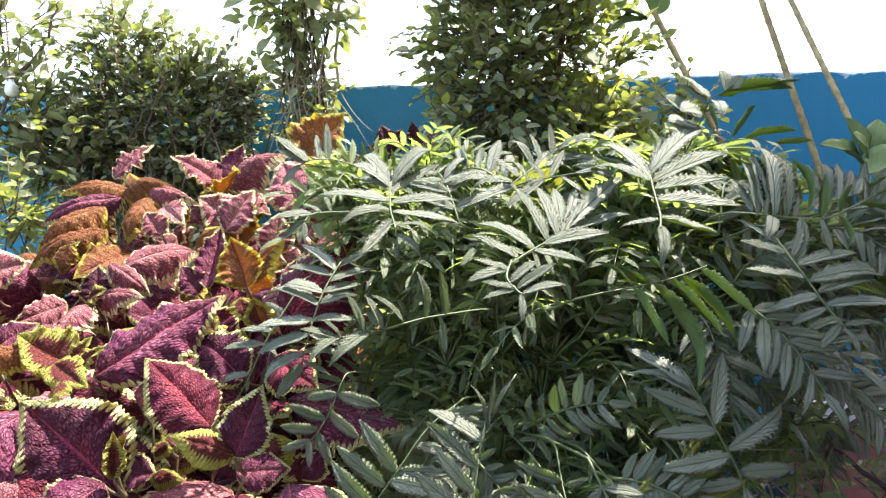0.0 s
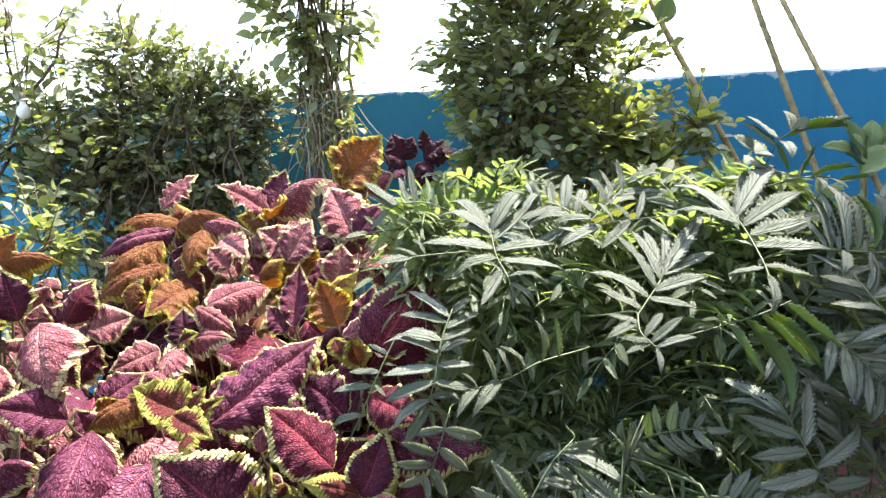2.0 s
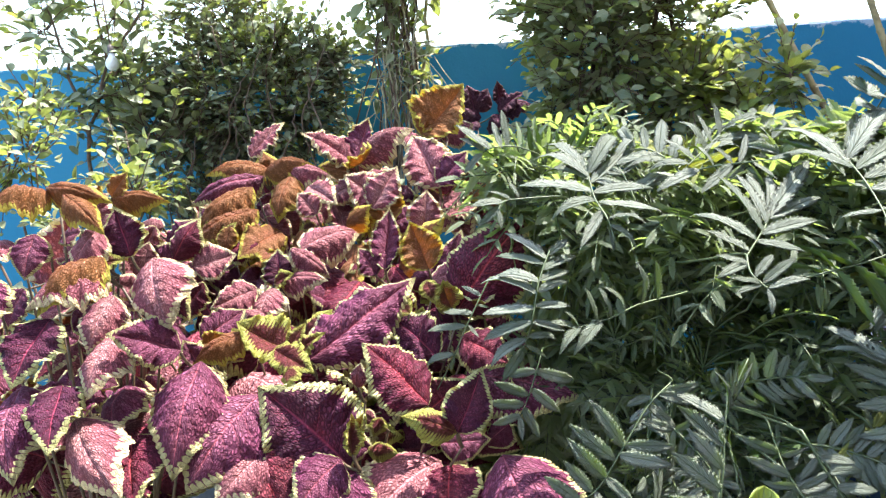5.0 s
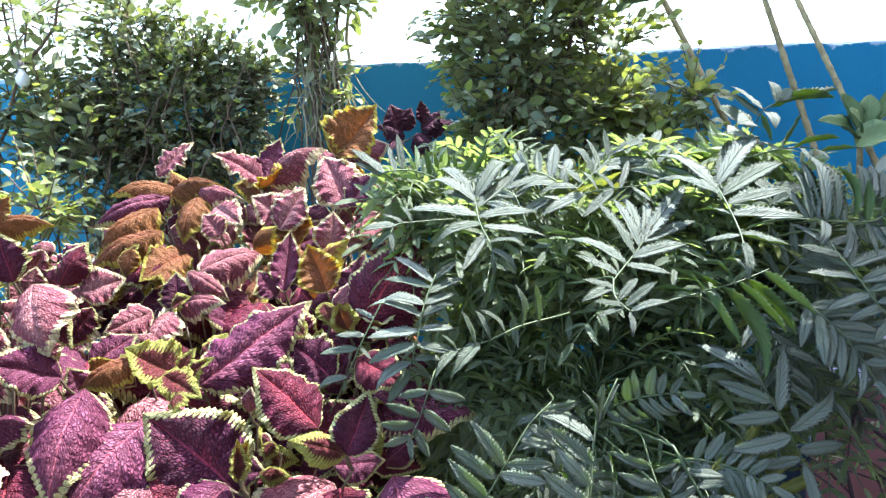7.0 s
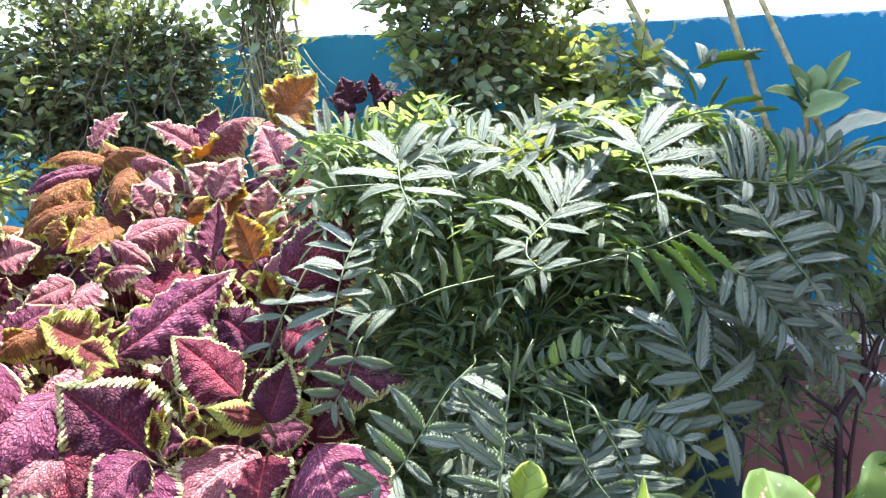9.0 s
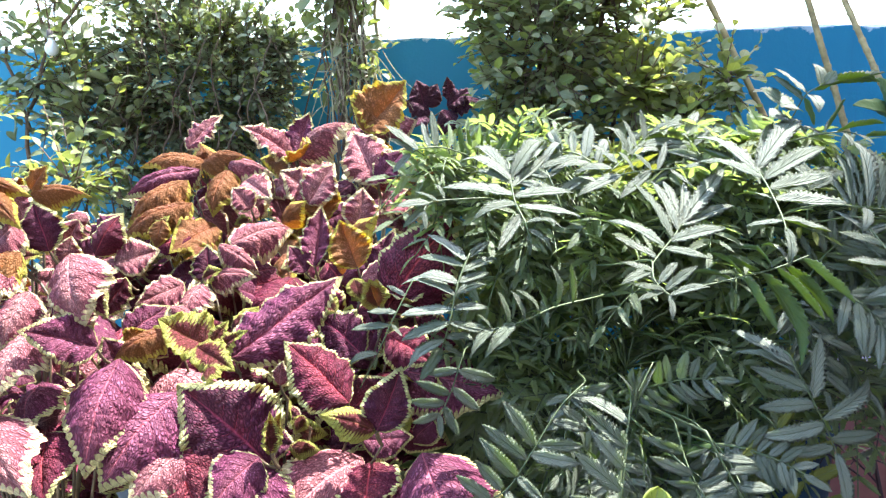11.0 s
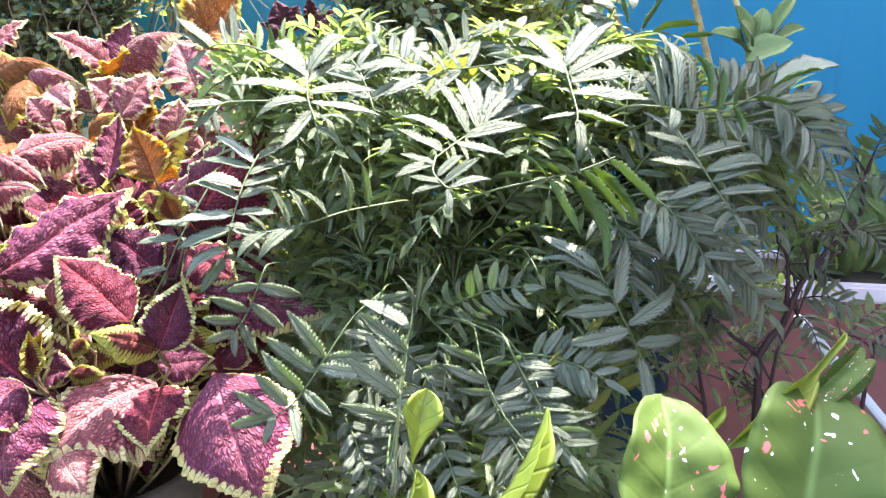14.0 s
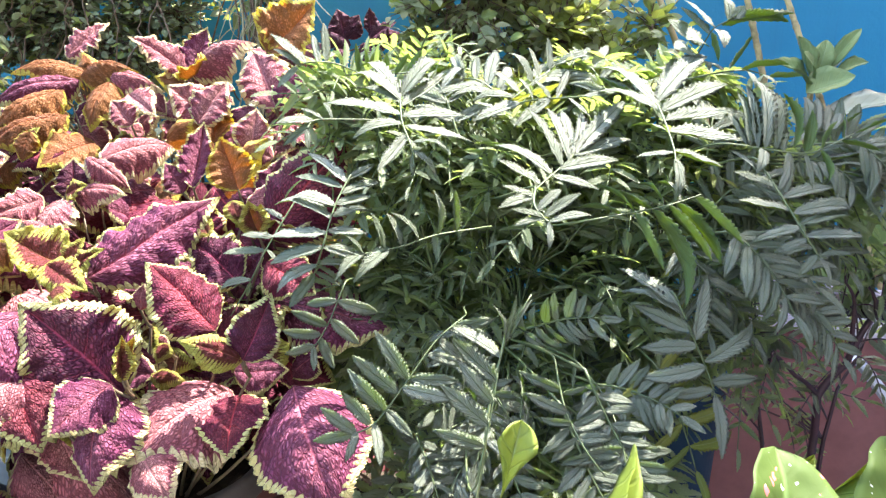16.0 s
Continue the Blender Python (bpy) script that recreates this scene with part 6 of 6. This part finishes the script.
# ---- bare leaning stems with leaf scars ----
def cane(name, low, high, r, label, group="bare canes"):
    low, high = Vector(low), Vector(high)
    way = (high - low).normalized()
    foot = low - way * (low.z / way.z)
    top = high + way * 0.45
    ob = thing(name, foot, label, "plant", group)
    rnd = random.Random(int(foot.x * 1000))
    s = Soup()
    n = int((top - foot).length / 0.005)
    side = way.orthogonal().normalized()
    pts = [foot.lerp(top, i / n) + side * (0.0025 * math.sin(i * 0.045) + 0.0008 * math.sin(i * 0.17)) for i in range(n + 1)]
    ring, left, rings = 0, 0, []
    for i in range(n + 1):
        if left <= 0:
            left = rnd.randrange(5, 10)
            ring = rnd.uniform(1.14, 1.26)
        rings.append(ring if left == 1 else rnd.uniform(0.97, 1.02))
        left -= 1
    s.tube(pts, [r * (1.25 - 0.45 * i / n) * rings[i] for i in range(n + 1)], 10)
    part("cane", s.mesh("cane", [STEM_POLE]), ob, Matrix())
    return ob, top


cane("bare_cane", (0.787, 1.56, 0.878), (0.712, 1.64, 1.212), 0.0068, "bare tan cane with ringed leaf scars leaning by the parapet")
cane3, _ = cane("bare_cane", (0.803, 1.46, 0.944), (0.748, 1.58, 1.196), 0.0062, "bare tan cane with leafy side shoot leaning by the parapet")
cane1, _ = cane("bare_cane", (0.514, 1.42, 0.941), (0.434, 1.48, 1.148), 0.0062, "tan cane with a few large leaves at its top")
BROAD = [blade_mesh("leaf", [SUCCULENT_LEAF, SUCCULENT_LEAF], oval, 14, 7, 0, 0, a, b, 0.05, 0.012, 3, 0.5) for a, b in ((0.08, 0.25), (-0.04, 0.5), (0.12, 0.1))]
BROAD_PALE = blade_mesh("leaf", [PALE_LEAF, PALE_LEAF], oval, 14, 7, 0, 0, 0.06, 0.3, 0.05, 0.012, 3, 0.5)


def broad(parent, base, tip, width, k=0, roll=0.0, facing=(0.0, -0.6, 0.8)):
    part("leaf", BROAD_PALE if k < 0 else BROAD[k], parent, leaf_pose(base, tip, width * (1.0 if k < 0 else 1.12), roll, facing))


broad(cane1, (0.414, 1.48, 1.144), (0.318, 1.45, 1.109), 0.03, 2)
broad(cane1, (0.414, 1.48, 1.144), (0.309, 1.45, 1.157), 0.05, 0)
broad(cane1, (0.432, 1.48, 1.153), (0.442, 1.47, 1.206), 0.04, 1)
shoot = thing("milkweed_shoot", ((0.8, 1.36, 0.784)), "upright shoot with broad grey-green leaves on its own stalk", "plant")
sp = Soup()
hub = Vector((0.800, 1.385, 0.826))
sp.tube([Vector((hub.x + 0.02, hub.y + 0.02, 0.0)), Vector((hub.x + 0.012, hub.y + 0.01, 0.5)), hub, hub + Vector((0, 0, 0.03))], [0.009, 0.008, 0.006, 0.004], 8)
part("stalk", sp.mesh("stalk", [STEM_POLE]), shoot, Matrix())
broad(shoot, (0.786, 1.37, 0.842), (0.692, 1.35, 0.882), 0.045, 0)
broad(shoot, (0.775, 1.36, 0.827), (0.858, 1.34, 0.862), 0.06, 1)
broad(shoot, (0.788, 1.38, 0.862), (0.755, 1.38, 0.933), 0.04, 1)
broad(shoot, (0.784, 1.36, 0.857), (0.747, 1.34, 0.901), 0.048, 2)
broad(shoot, (0.813, 1.39, 0.871), (0.828, 1.4, 0.93), 0.04, 2)
broad(shoot, (0.834, 1.39, 0.875), (0.897, 1.4, 0.954), 0.026, 0)
broad(shoot, (0.852, 1.39, 0.866), (0.93, 1.41, 0.891), 0.026, 0)
broad(shoot, (0.836, 1.4, 0.871), (0.873, 1.41, 0.909), 0.026, -1)
broad(shoot, (0.8, 1.34, 0.773), (0.947, 1.32, 0.817), 0.048, -1)

# ---- pink planter and what grows in it ----
planter = thing("window_box", ((0.798, 1.05, 0.242)[0], 1.05, 0.0), "long pink plastic planter box with a pale rim", "planter")
ra, rb = Vector((0.523, 1.14, 0.455)), Vector((0.909, 0.98, 0.45))
rz = (ra.z + rb.z) / 2
ang = math.degrees(math.atan2(rb.y - ra.y, rb.x - ra.x))
length = (rb - ra).length + 0.25
mid = ra + (rb - ra).normalized() * length / 2
bm = bmesh.new()
bmesh.ops.create_cube(bm, size=1.0)
for v in bm.verts:
    k = 1.0 if v.co.z > 0 else 0.86
    v.co = Vector((v.co.x * length * (k * 0.5 + 0.5), v.co.y * 0.20 * k, v.co.z * rz))
bmesh.ops.bevel(bm, geom=bm.edges[:], offset=0.012, segments=3, affect="EDGES")
pm = pose(mid.x, mid.y, 0, 0, 0, ang) @ Matrix.Translation((0, 0.10, rz / 2))
part("box", bm_mesh("box", bm, [PLANTER_PINK]), planter, pm)
for dx, dy, sx, sy in ((0, -0.105, length + 0.03, 0.022), (0, 0.105, length + 0.03, 0.022), (-length / 2, 0, 0.022, 0.187), (length / 2, 0, 0.022, 0.187)):
    part("rim", box_mesh("rim", (sx, sy, 0.030), PLANTER_RIM, 0.005), planter, pm @ Matrix.Translation((dx, dy, rz / 2 + 0.004)))
tagged(part("soil", box_mesh("soil", (length - 0.03, 0.17, 0.012), SOIL), planter, pm @ Matrix.Translation((0, 0, rz / 2 + 0.003))), kind="stuff")
ba, bb = Vector((0.622, 0.9, 0.463)), Vector((0.79, 0.86, 0.261))
way = (ba - bb).normalized()
bb = bb - way * (bb.z - 0.01) / way.z
board = new("white_board", box_mesh("white_board", (0.042, 0.012, (ba - bb).length), STRIP_WHITE, 0.003))
tagged(board, "narrow white painted board leaning on the pink planter", "board")
board.matrix_basis = Matrix.Translation((ba + bb) / 2) @ way.to_track_quat("Z", "Y").to_matrix().to_4x4()
lily = thing("broad_leaf_plant", (mid.x - 0.1, mid.y + 0.10, rz), "pale green broad-leaved plant growing in the pink planter", "plant")
for k, (b, t, w) in enumerate((
        ((0.846, 1.14, 0.437), (0.687, 1.1, 0.685), 0.06), ((0.858, 1.14, 0.437), (0.861, 1.12, 0.685), 0.06),
        ((0.892, 1.14, 0.435), (0.942, 1.08, 0.636), 0.07), ((0.839, 1.16, 0.432), (0.659, 1.1, 0.536), 0.06),
        ((0.898, 1.12, 0.441), (0.939, 1.05, 0.508), 0.06), ((0.831, 1.12, 0.444), (0.72, 1.02, 0.588), 0.06),
        ((0.943, 1.12, 0.438), (0.795, 1.02, 0.612), 0.06), ((0.78, 1.14, 0.441), (0.704, 1.12, 0.608), 0.05))):
    broad(lily, b, t, w, k % 3, 12 * (k % 3) - 10)

# ---- maroon-stemmed marigold beside the drum ----
ruby = Marigold((0.491, 0.80), 0.0, "young marigold with dark maroon stems and fine leaves", [
    [(0.496, 0.80, 0.0), (0.496, 0.790, 0.401), (0.492, 0.790, 0.459), (0.518, 0.785, 0.501), (0.526, 0.780, 0.537), (0.539, 0.775, 0.572), (0.571, 0.765, 0.616), (0.587, 0.760, 0.644), (0.585, 0.750, 0.714)],
    [(0.492, 0.790, 0.459), (0.454, 0.785, 0.488), (0.412, 0.780, 0.524), (0.385, 0.770, 0.548)],
    [(0.517, 0.780, 0.525), (0.513, 0.780, 0.583), (0.493, 0.775, 0.610)],
    [(0.539, 0.775, 0.572), (0.533, 0.775, 0.592), (0.517, 0.770, 0.607)],
    [(0.539, 0.775, 0.572), (0.556, 0.770, 0.587), (0.568, 0.760, 0.598)],
    [(0.52, 0.80, 0.0), (0.517, 0.8, 0.392), (0.524, 0.8, 0.461), (0.561, 0.82, 0.498)],
    [(0.464, 0.78, 0.0), (0.408, 0.76, 0.411), (0.391, 0.76, 0.485), (0.405, 0.76, 0.527)],
    [(0.603, 0.76, 0.0), (0.606, 0.74, 0.435), (0.609, 0.74, 0.486), (0.631, 0.73, 0.51)]], STEM_DARK, 0.0056)
ruby.frond((0.583, 0.76, 0.681), (0.488, 0.74, 0.76), 0.032, 7, 0, .02, slim=0.16)
ruby.frond((0.59, 0.76, 0.688), (0.521, 0.72, 0.613), 0.033, 7, 0, .02, slim=0.16)
ruby.frond((0.581, 0.75, 0.702), (0.583, 0.72, 0.748), 0.036, 7, 0, .01, slim=0.16)
ruby.frond((0.577, 0.75, 0.696), (0.466, 0.7, 0.722), 0.035, 7, 0, .02, slim=0.16)
ruby.frond((0.582, 0.75, 0.689), (0.586, 0.7, 0.671), 0.036, 7, 0, .01, slim=0.16)
ruby.frond((0.559, 0.84, 0.564), (0.476, 0.8, 0.589), 0.031, 7, 0, .01, slim=0.16)
ruby.frond((0.517, 0.77, 0.611), (0.479, 0.75, 0.666), 0.029, 7, 0, .01, slim=0.16)
ruby.frond((0.517, 0.77, 0.611), (0.526, 0.72, 0.626), 0.029, 7, 0, .01, slim=0.16)
ruby.frond((0.523, 0.8, 0.572), (0.556, 0.76, 0.567), 0.03, 7, 0, .01, slim=0.16)
ruby.frond((0.577, 0.76, 0.625), (0.593, 0.72, 0.603), 0.034, 7, 0, .01, slim=0.16)
ruby.frond((0.387, 0.77, 0.549), (0.406, 0.74, 0.513), 0.028, 6, 0, .01, slim=0.2)
ruby.frond((0.387, 0.77, 0.549), (0.439, 0.74, 0.531), 0.031, 6, 0, .01, slim=0.2)
ruby.frond((0.405, 0.76, 0.527), (0.383, 0.74, 0.466), 0.024, 6, 0, .01, slim=0.2)
ruby.frond((0.561, 0.82, 0.498), (0.569, 0.78, 0.466), 0.028, 6, 0, .01, slim=0.2)
ruby.frond((0.534, 0.82, 0.484), (0.465, 0.78, 0.443), 0.027, 6, 0, .01, slim=0.2)
ruby.frond((0.631, 0.73, 0.51), (0.551, 0.7, 0.498), 0.026, 6, 0, .01, slim=0.2)
ruby.frond((0.609, 0.74, 0.486), (0.621, 0.7, 0.466), 0.027, 6, 0, .01, slim=0.2)
ruby.frond((0.531, 0.78, 0.534), (0.576, 0.74, 0.531), 0.034, 6, 0, .01, slim=0.2)
ruby.fill(9, [((0.397, 0.84, 0.457), (0.05, 0.04, 0.07), 1.0), ((0.493, 0.86, 0.423), (0.08, 0.04, 0.06), 1.0), ((0.592, 0.86, 0.479), (0.08, 0.04, 0.05), 0.6)], 0.024, 19, 0.07, 0.0, 0.2)
ruby.fill(14, [((0.494, 0.8, 0.687), (0.06, 0.05, 0.05), 0.8), ((0.58, 0.8, 0.655), (0.09, 0.05, 0.06), 1.4), ((0.585, 0.84, 0.536), (0.10, 0.05, 0.05), 1.0), ((0.47, 0.82, 0.465), (0.06, 0.04, 0.05), 0.8), ((0.598, 0.74, 0.487), (0.05, 0.03, 0.04), 0.5)], 0.032, 16, 0.08, 0.0, 0.2)

# ---- spotted broad-leaved plant in the foreground ----
def spotted_leaf():
    m = Mat("spotted_leaf")
    u, av, side, mid = veins(m, 5, 1.2)
    c = m.coord("Object")
    base = m.mix(m.noise(2.0, 3.0, 0.6, c), (0.048, 0.082, 0.016), (0.076, 0.114, 0.026))
    base = m.mix(m.math("MULTIPLY", mid, 0.35), base, (0.22, 0.34, 0.12))
    warp = m.noise(14.0, 3.0, 0.6, c)
    for scale, lo, col in ((8.0, 0.760, (0.62, 0.14, 0.15)), (13.0, 0.795, (0.78, 0.80, 0.74))):
        n = m.noise(scale, 1.5, 0.45, c, 0.6)
        spot = m.step(m.math("ADD", n, m.math("MULTIPLY", m.math("SUBTRACT", warp, 0.5), 0.10)), lo - 0.085, lo - 0.065)
        base = m.mix(spot, base, col)
    nrm = m.bump(m.math("SUBTRACT", m.math("MULTIPLY", warp, 0.3), m.math("ADD", m.math("MULTIPLY", side, 0.2), m.math("MULTIPLY", mid, 0.6))), 0.4, 0.0014)
    m.set(base, 0.62, 0.2)
    return m.thin(m.mix(0.4, base, (0.40, 0.55, 0.08)), 0.20, nrm).m


SPOTTED = spotted_leaf()
LIME_LEAF = leaf_green("lime_leaf", (0.22, 0.28, 0.045), (0.28, 0.32, 0.06), (0.60, 0.70, 0.10), 0.40, 0.42, 0.4, 5, 1.2)
CAL = [blade_mesh("leaf", [SPOTTED, SPOTTED], broad_heart, 26, 13, 0, 0, a, b, 0.06, 0.010, k, 0.7, 0.012, d) for k, (a, b, d) in enumerate(((0.10, -0.25, 0.10), (0.12, 0.25, 0.14), (0.06, 0.28, 0.10)))]
NARROW = blade_mesh("leaf", [LIME_LEAF, LIME_LEAF], lance, 18, 7, 0, 0, 0.06, 0.6, 0.04, 0.012, 5, 0.4)
LIME = [blade_mesh("leaf", [LIME_LEAF, LIME_LEAF], spoon, 44, 7, 0, 0, 0.06, b, 0.04, 0.012, 5, 0.4) for b in (0.3, 0.7)]
LONG = blade_mesh("leaf", [LIME_LEAF, LIME_LEAF], tailed, 36, 9, 0, 0, 0.10, 0.35, 0.03, 0.010, 8, 0.4)
cal = thing("caladium", (0.22, 0.45, 0.25), "caladium with large green leaves flecked pink and white", "plant")


def cal_leaf(blade, base, tip, width, roll=0.0, facing=(0.0, -0.8, 0.6), thick=0.0024):
    ob = part("leaf", blade, cal, leaf_pose(base, tip, width, roll, facing))
    s = Soup()
    b = Vector(base)
    low = Vector((0.22 + (b.x - 0.22) * 0.4, 0.46 if thick > 0.002 else 0.52, 0.25))
    s.tube(bend(low, b + (Vector(tip) - b) * 0.05 + Vector((0, 0.004, 0)), -0.01, 8), taper(thick, thick * 0.6), 7)
    stalk_on(ob, s, STEM_GREEN)


cal_leaf(CAL[2], (0.120, 0.280, 0.583), (0.137, 0.315, 0.652), 0.060, 8)
cal_leaf(CAL[1], (0.212, 0.310, 0.548), (0.262, 0.370, 0.626), 0.080, -10)
cal_leaf(CAL[0], (0.293, 0.330, 0.533), (0.331, 0.380, 0.573), 0.064, 20)
cal_leaf(CAL[0], (0.262, 0.360, 0.612), (0.302, 0.370, 0.637), 0.014, 0, thick=0.0010)
cal_leaf(LONG, (0.208, 0.375, 0.582), (0.292, 0.390, 0.647), 0.019, 6, thick=0.0012)
cal_leaf(CAL[2], (0.323, 0.46, 0.566), (0.382, 0.48, 0.599), 0.018, 0, thick=0.0008)
cal_leaf(NARROW, (0.209, 0.42, 0.565), (0.238, 0.43, 0.582), 0.010, 0, thick=0.0008)
cal_leaf(LIME[0], (0.014, 0.425, 0.555), (0.027, 0.43, 0.612), 0.027, 0, thick=0.0008)
cal_leaf(LIME[1], (-0.002, 0.40, 0.515), (0.017, 0.41, 0.566), 0.017, 25, thick=0.0008)
cal_leaf(NARROW, (0.067, 0.43, 0.512), (0.115, 0.45, 0.582), 0.016, 30, thick=0.0006)

# ---- shrubs beside the climbers ----
climber("sparse_climber", ((-0.94, 1.5, 0.808)[0], 1.52, 0),
        [((-0.947, 1.52, 1.215), (0.10, 0.07, 0.05), 0.5), ((-0.845, 1.52, 1.171), (0.10, 0.06, 0.10), 0.6), ((-0.867, 1.52, 1.007), (0.12, 0.06, 0.09), 1.2), ((-0.795, 1.5, 0.88), (0.10, 0.06, 0.08), 0.8),
         ((-1.011, 1.52, 1.115), (0.07, 0.06, 0.06), 0.4), ((-1.001, 1.5, 0.934), (0.08, 0.06, 0.06), 0.5)],
        820, 0.036, 0.55, [HEDGE_LEAF, YOUNG_LEAF], "thin climber with loose twigs and scattered leaves", 14,
        [([(-0.951, 1.5, 0.723), (-0.935, 1.5, 0.88), (-0.886, 1.52, 1.045), (-0.896, 1.52, 1.281)], 0.005, 0.002, STEM_BROWN),
         ([(-0.935, 1.5, 0.88), (-0.96, 1.5, 1.049), (-1.007, 1.52, 1.22)], 0.004, 0.002, STEM_BROWN),
         ([(-0.886, 1.52, 1.045), (-0.8, 1.52, 1.144), (-0.774, 1.52, 1.247)], 0.004, 0.002, STEM_BROWN),
         ([(-0.705, 1.55, 1.032), (-0.678, 1.55, 1.174), (-0.674, 1.55, 1.28)], 0.002, 0.001, STEM_BROWN)], 60)
climber("yellow_green_shrub", ((-0.866, 1.25, 0.795)[0], 1.27, 0),
        [((-0.938, 1.25, 0.867), (0.12, 0.07, 0.09), 1.6), ((-0.722, 1.22, 0.792), (0.07, 0.05, 0.06), 0.8), ((-0.798, 1.2, 0.729), (0.14, 0.07, 0.08), 1.0), ((-0.935, 1.3, 0.957), (0.07, 0.05, 0.05), 0.4)],
        620, 0.028, 0.5, [CREEPER_LEAF, YOUNG_LEAF], "small-leaved yellow-green shrub in front of the parapet", 15,
        [(wander(((-0.866, 1.25, 0.795)[0] + 0.03 * k, 1.27, 0), ((-0.866, 1.25, 0.795)[0] + 0.08 * k, 1.25, 0.78), rs, 0.03), 0.005, 0.002, STEM_BROWN) for k in range(-2, 3)], 60, 0.35)
climber("ground_creeper", ((-0.31, 1.3, 0.673)[0], 1.35, 0),
        [((-0.90, 1.34, 0.50), (0.30, 0.06, 0.14), 1.2), ((-0.42, 1.36, 0.62), (0.26, 0.06, 0.12), 1.4), ((0.05, 1.36, 0.60), (0.22, 0.06, 0.14), 1.2)],
        1000, 0.04, 0.6, [HEDGE_LEAF, YOUNG_LEAF], "dark green leafy undergrowth along the parapet", 17,
        [(wander((-0.4 + 0.2 * k, 1.36, 0), (-0.4 + 0.2 * k, 1.36, 0.62), rs, 0.03), 0.005, 0.002, STEM_BROWN) for k in range(4)], 40, 0.03)
bulb = thing("light_bulb", (-0.848, 1.46, 1.033), "frosted white light bulb hanging among the twigs", "lamp")
part("glass", lathe("glass", [(0.001, -0.0125), (0.006, -0.0115), (0.0105, -0.008), (0.0128, -0.002), (0.0126, 0.004), (0.0102, 0.010), (0.0065, 0.014), (0.0052, 0.018), (0.005, 0.022)], [BULB_WHITE], 20), bulb)
part("cap", lathe("cap", [(0.0058, 0.021), (0.0062, 0.024), (0.0058, 0.036), (0.002, 0.038), (0.001, 0.039)], [POT_GREY], 16), bulb)
sp = Soup()
top = Vector((-0.848, 1.46, 1.033)) + Vector((0, 0, 0.038))
sp.tube(bend(top, top + Vector((-0.04, 0.06, 0.26)), -0.01, 8), taper(0.0015, 0.0015), 5)
part("wire", sp.mesh("wire", [STEM_BROWN]), bulb, Matrix())

# ---- dry strands hanging from the creeper ----
rd = random.Random(77)
strands = thing("dry_strands", (-0.258, 1.5, 1.036), "pale dry vine strands hanging from the creeper", "plant")
for k in range(46):
    x0, y0 = rd.uniform(-0.36, -0.20), rd.uniform(1.46, 1.52)
    z0 = rd.uniform(0.90, 1.06)
    a = Vector((x0, y0, z0))
    b = a + Vector((rd.uniform(-0.08, 0.09), rd.uniform(-0.02, 0.02), rd.uniform(-0.16, 0.01)))
    s = Soup()
    s.tube(bend(a, b, rd.uniform(-0.01, 0.03), 8, rd.uniform(-0.02, 0.02)), taper(0.0014, 0.0007), 4)
    part("strand", s.mesh("strand", [STEM_DRY]), strands, Matrix())

# ---- broken bricks lying on the parapet ----
br = random.Random(9)
stack_at = Vector(((1.336, 1.8, 1.079)[0], 1.80, WALL_TOP + 0.001))
stack = thing("brick_stack", stack_at, "small pile of broken pinkish bricks lying on the parapet", "bricks")
for row in range(3):
    for k in range(4 - row // 2):
        bm = bmesh.new()
        bmesh.ops.create_cube(bm, size=1.0)
        bmesh.ops.scale(bm, vec=(0.038, 0.09, 0.034), verts=bm.verts)
        bmesh.ops.bevel(bm, geom=bm.edges[:], offset=0.005, segments=2, affect="EDGES")
        for v in bm.verts:
            v.co += Vector((br.uniform(-1, 1), br.uniform(-1, 1), br.uniform(-1, 1))) * 0.0015
        part("brick", bm_mesh("brick", bm, [BRICK_PINK]), stack, pose(stack_at.x + 0.0 + k * 0.040, stack_at.y + br.uniform(-0.006, 0.006), WALL_TOP + 0.019 + row * 0.035, 0, 0, br.uniform(-7, 7)))
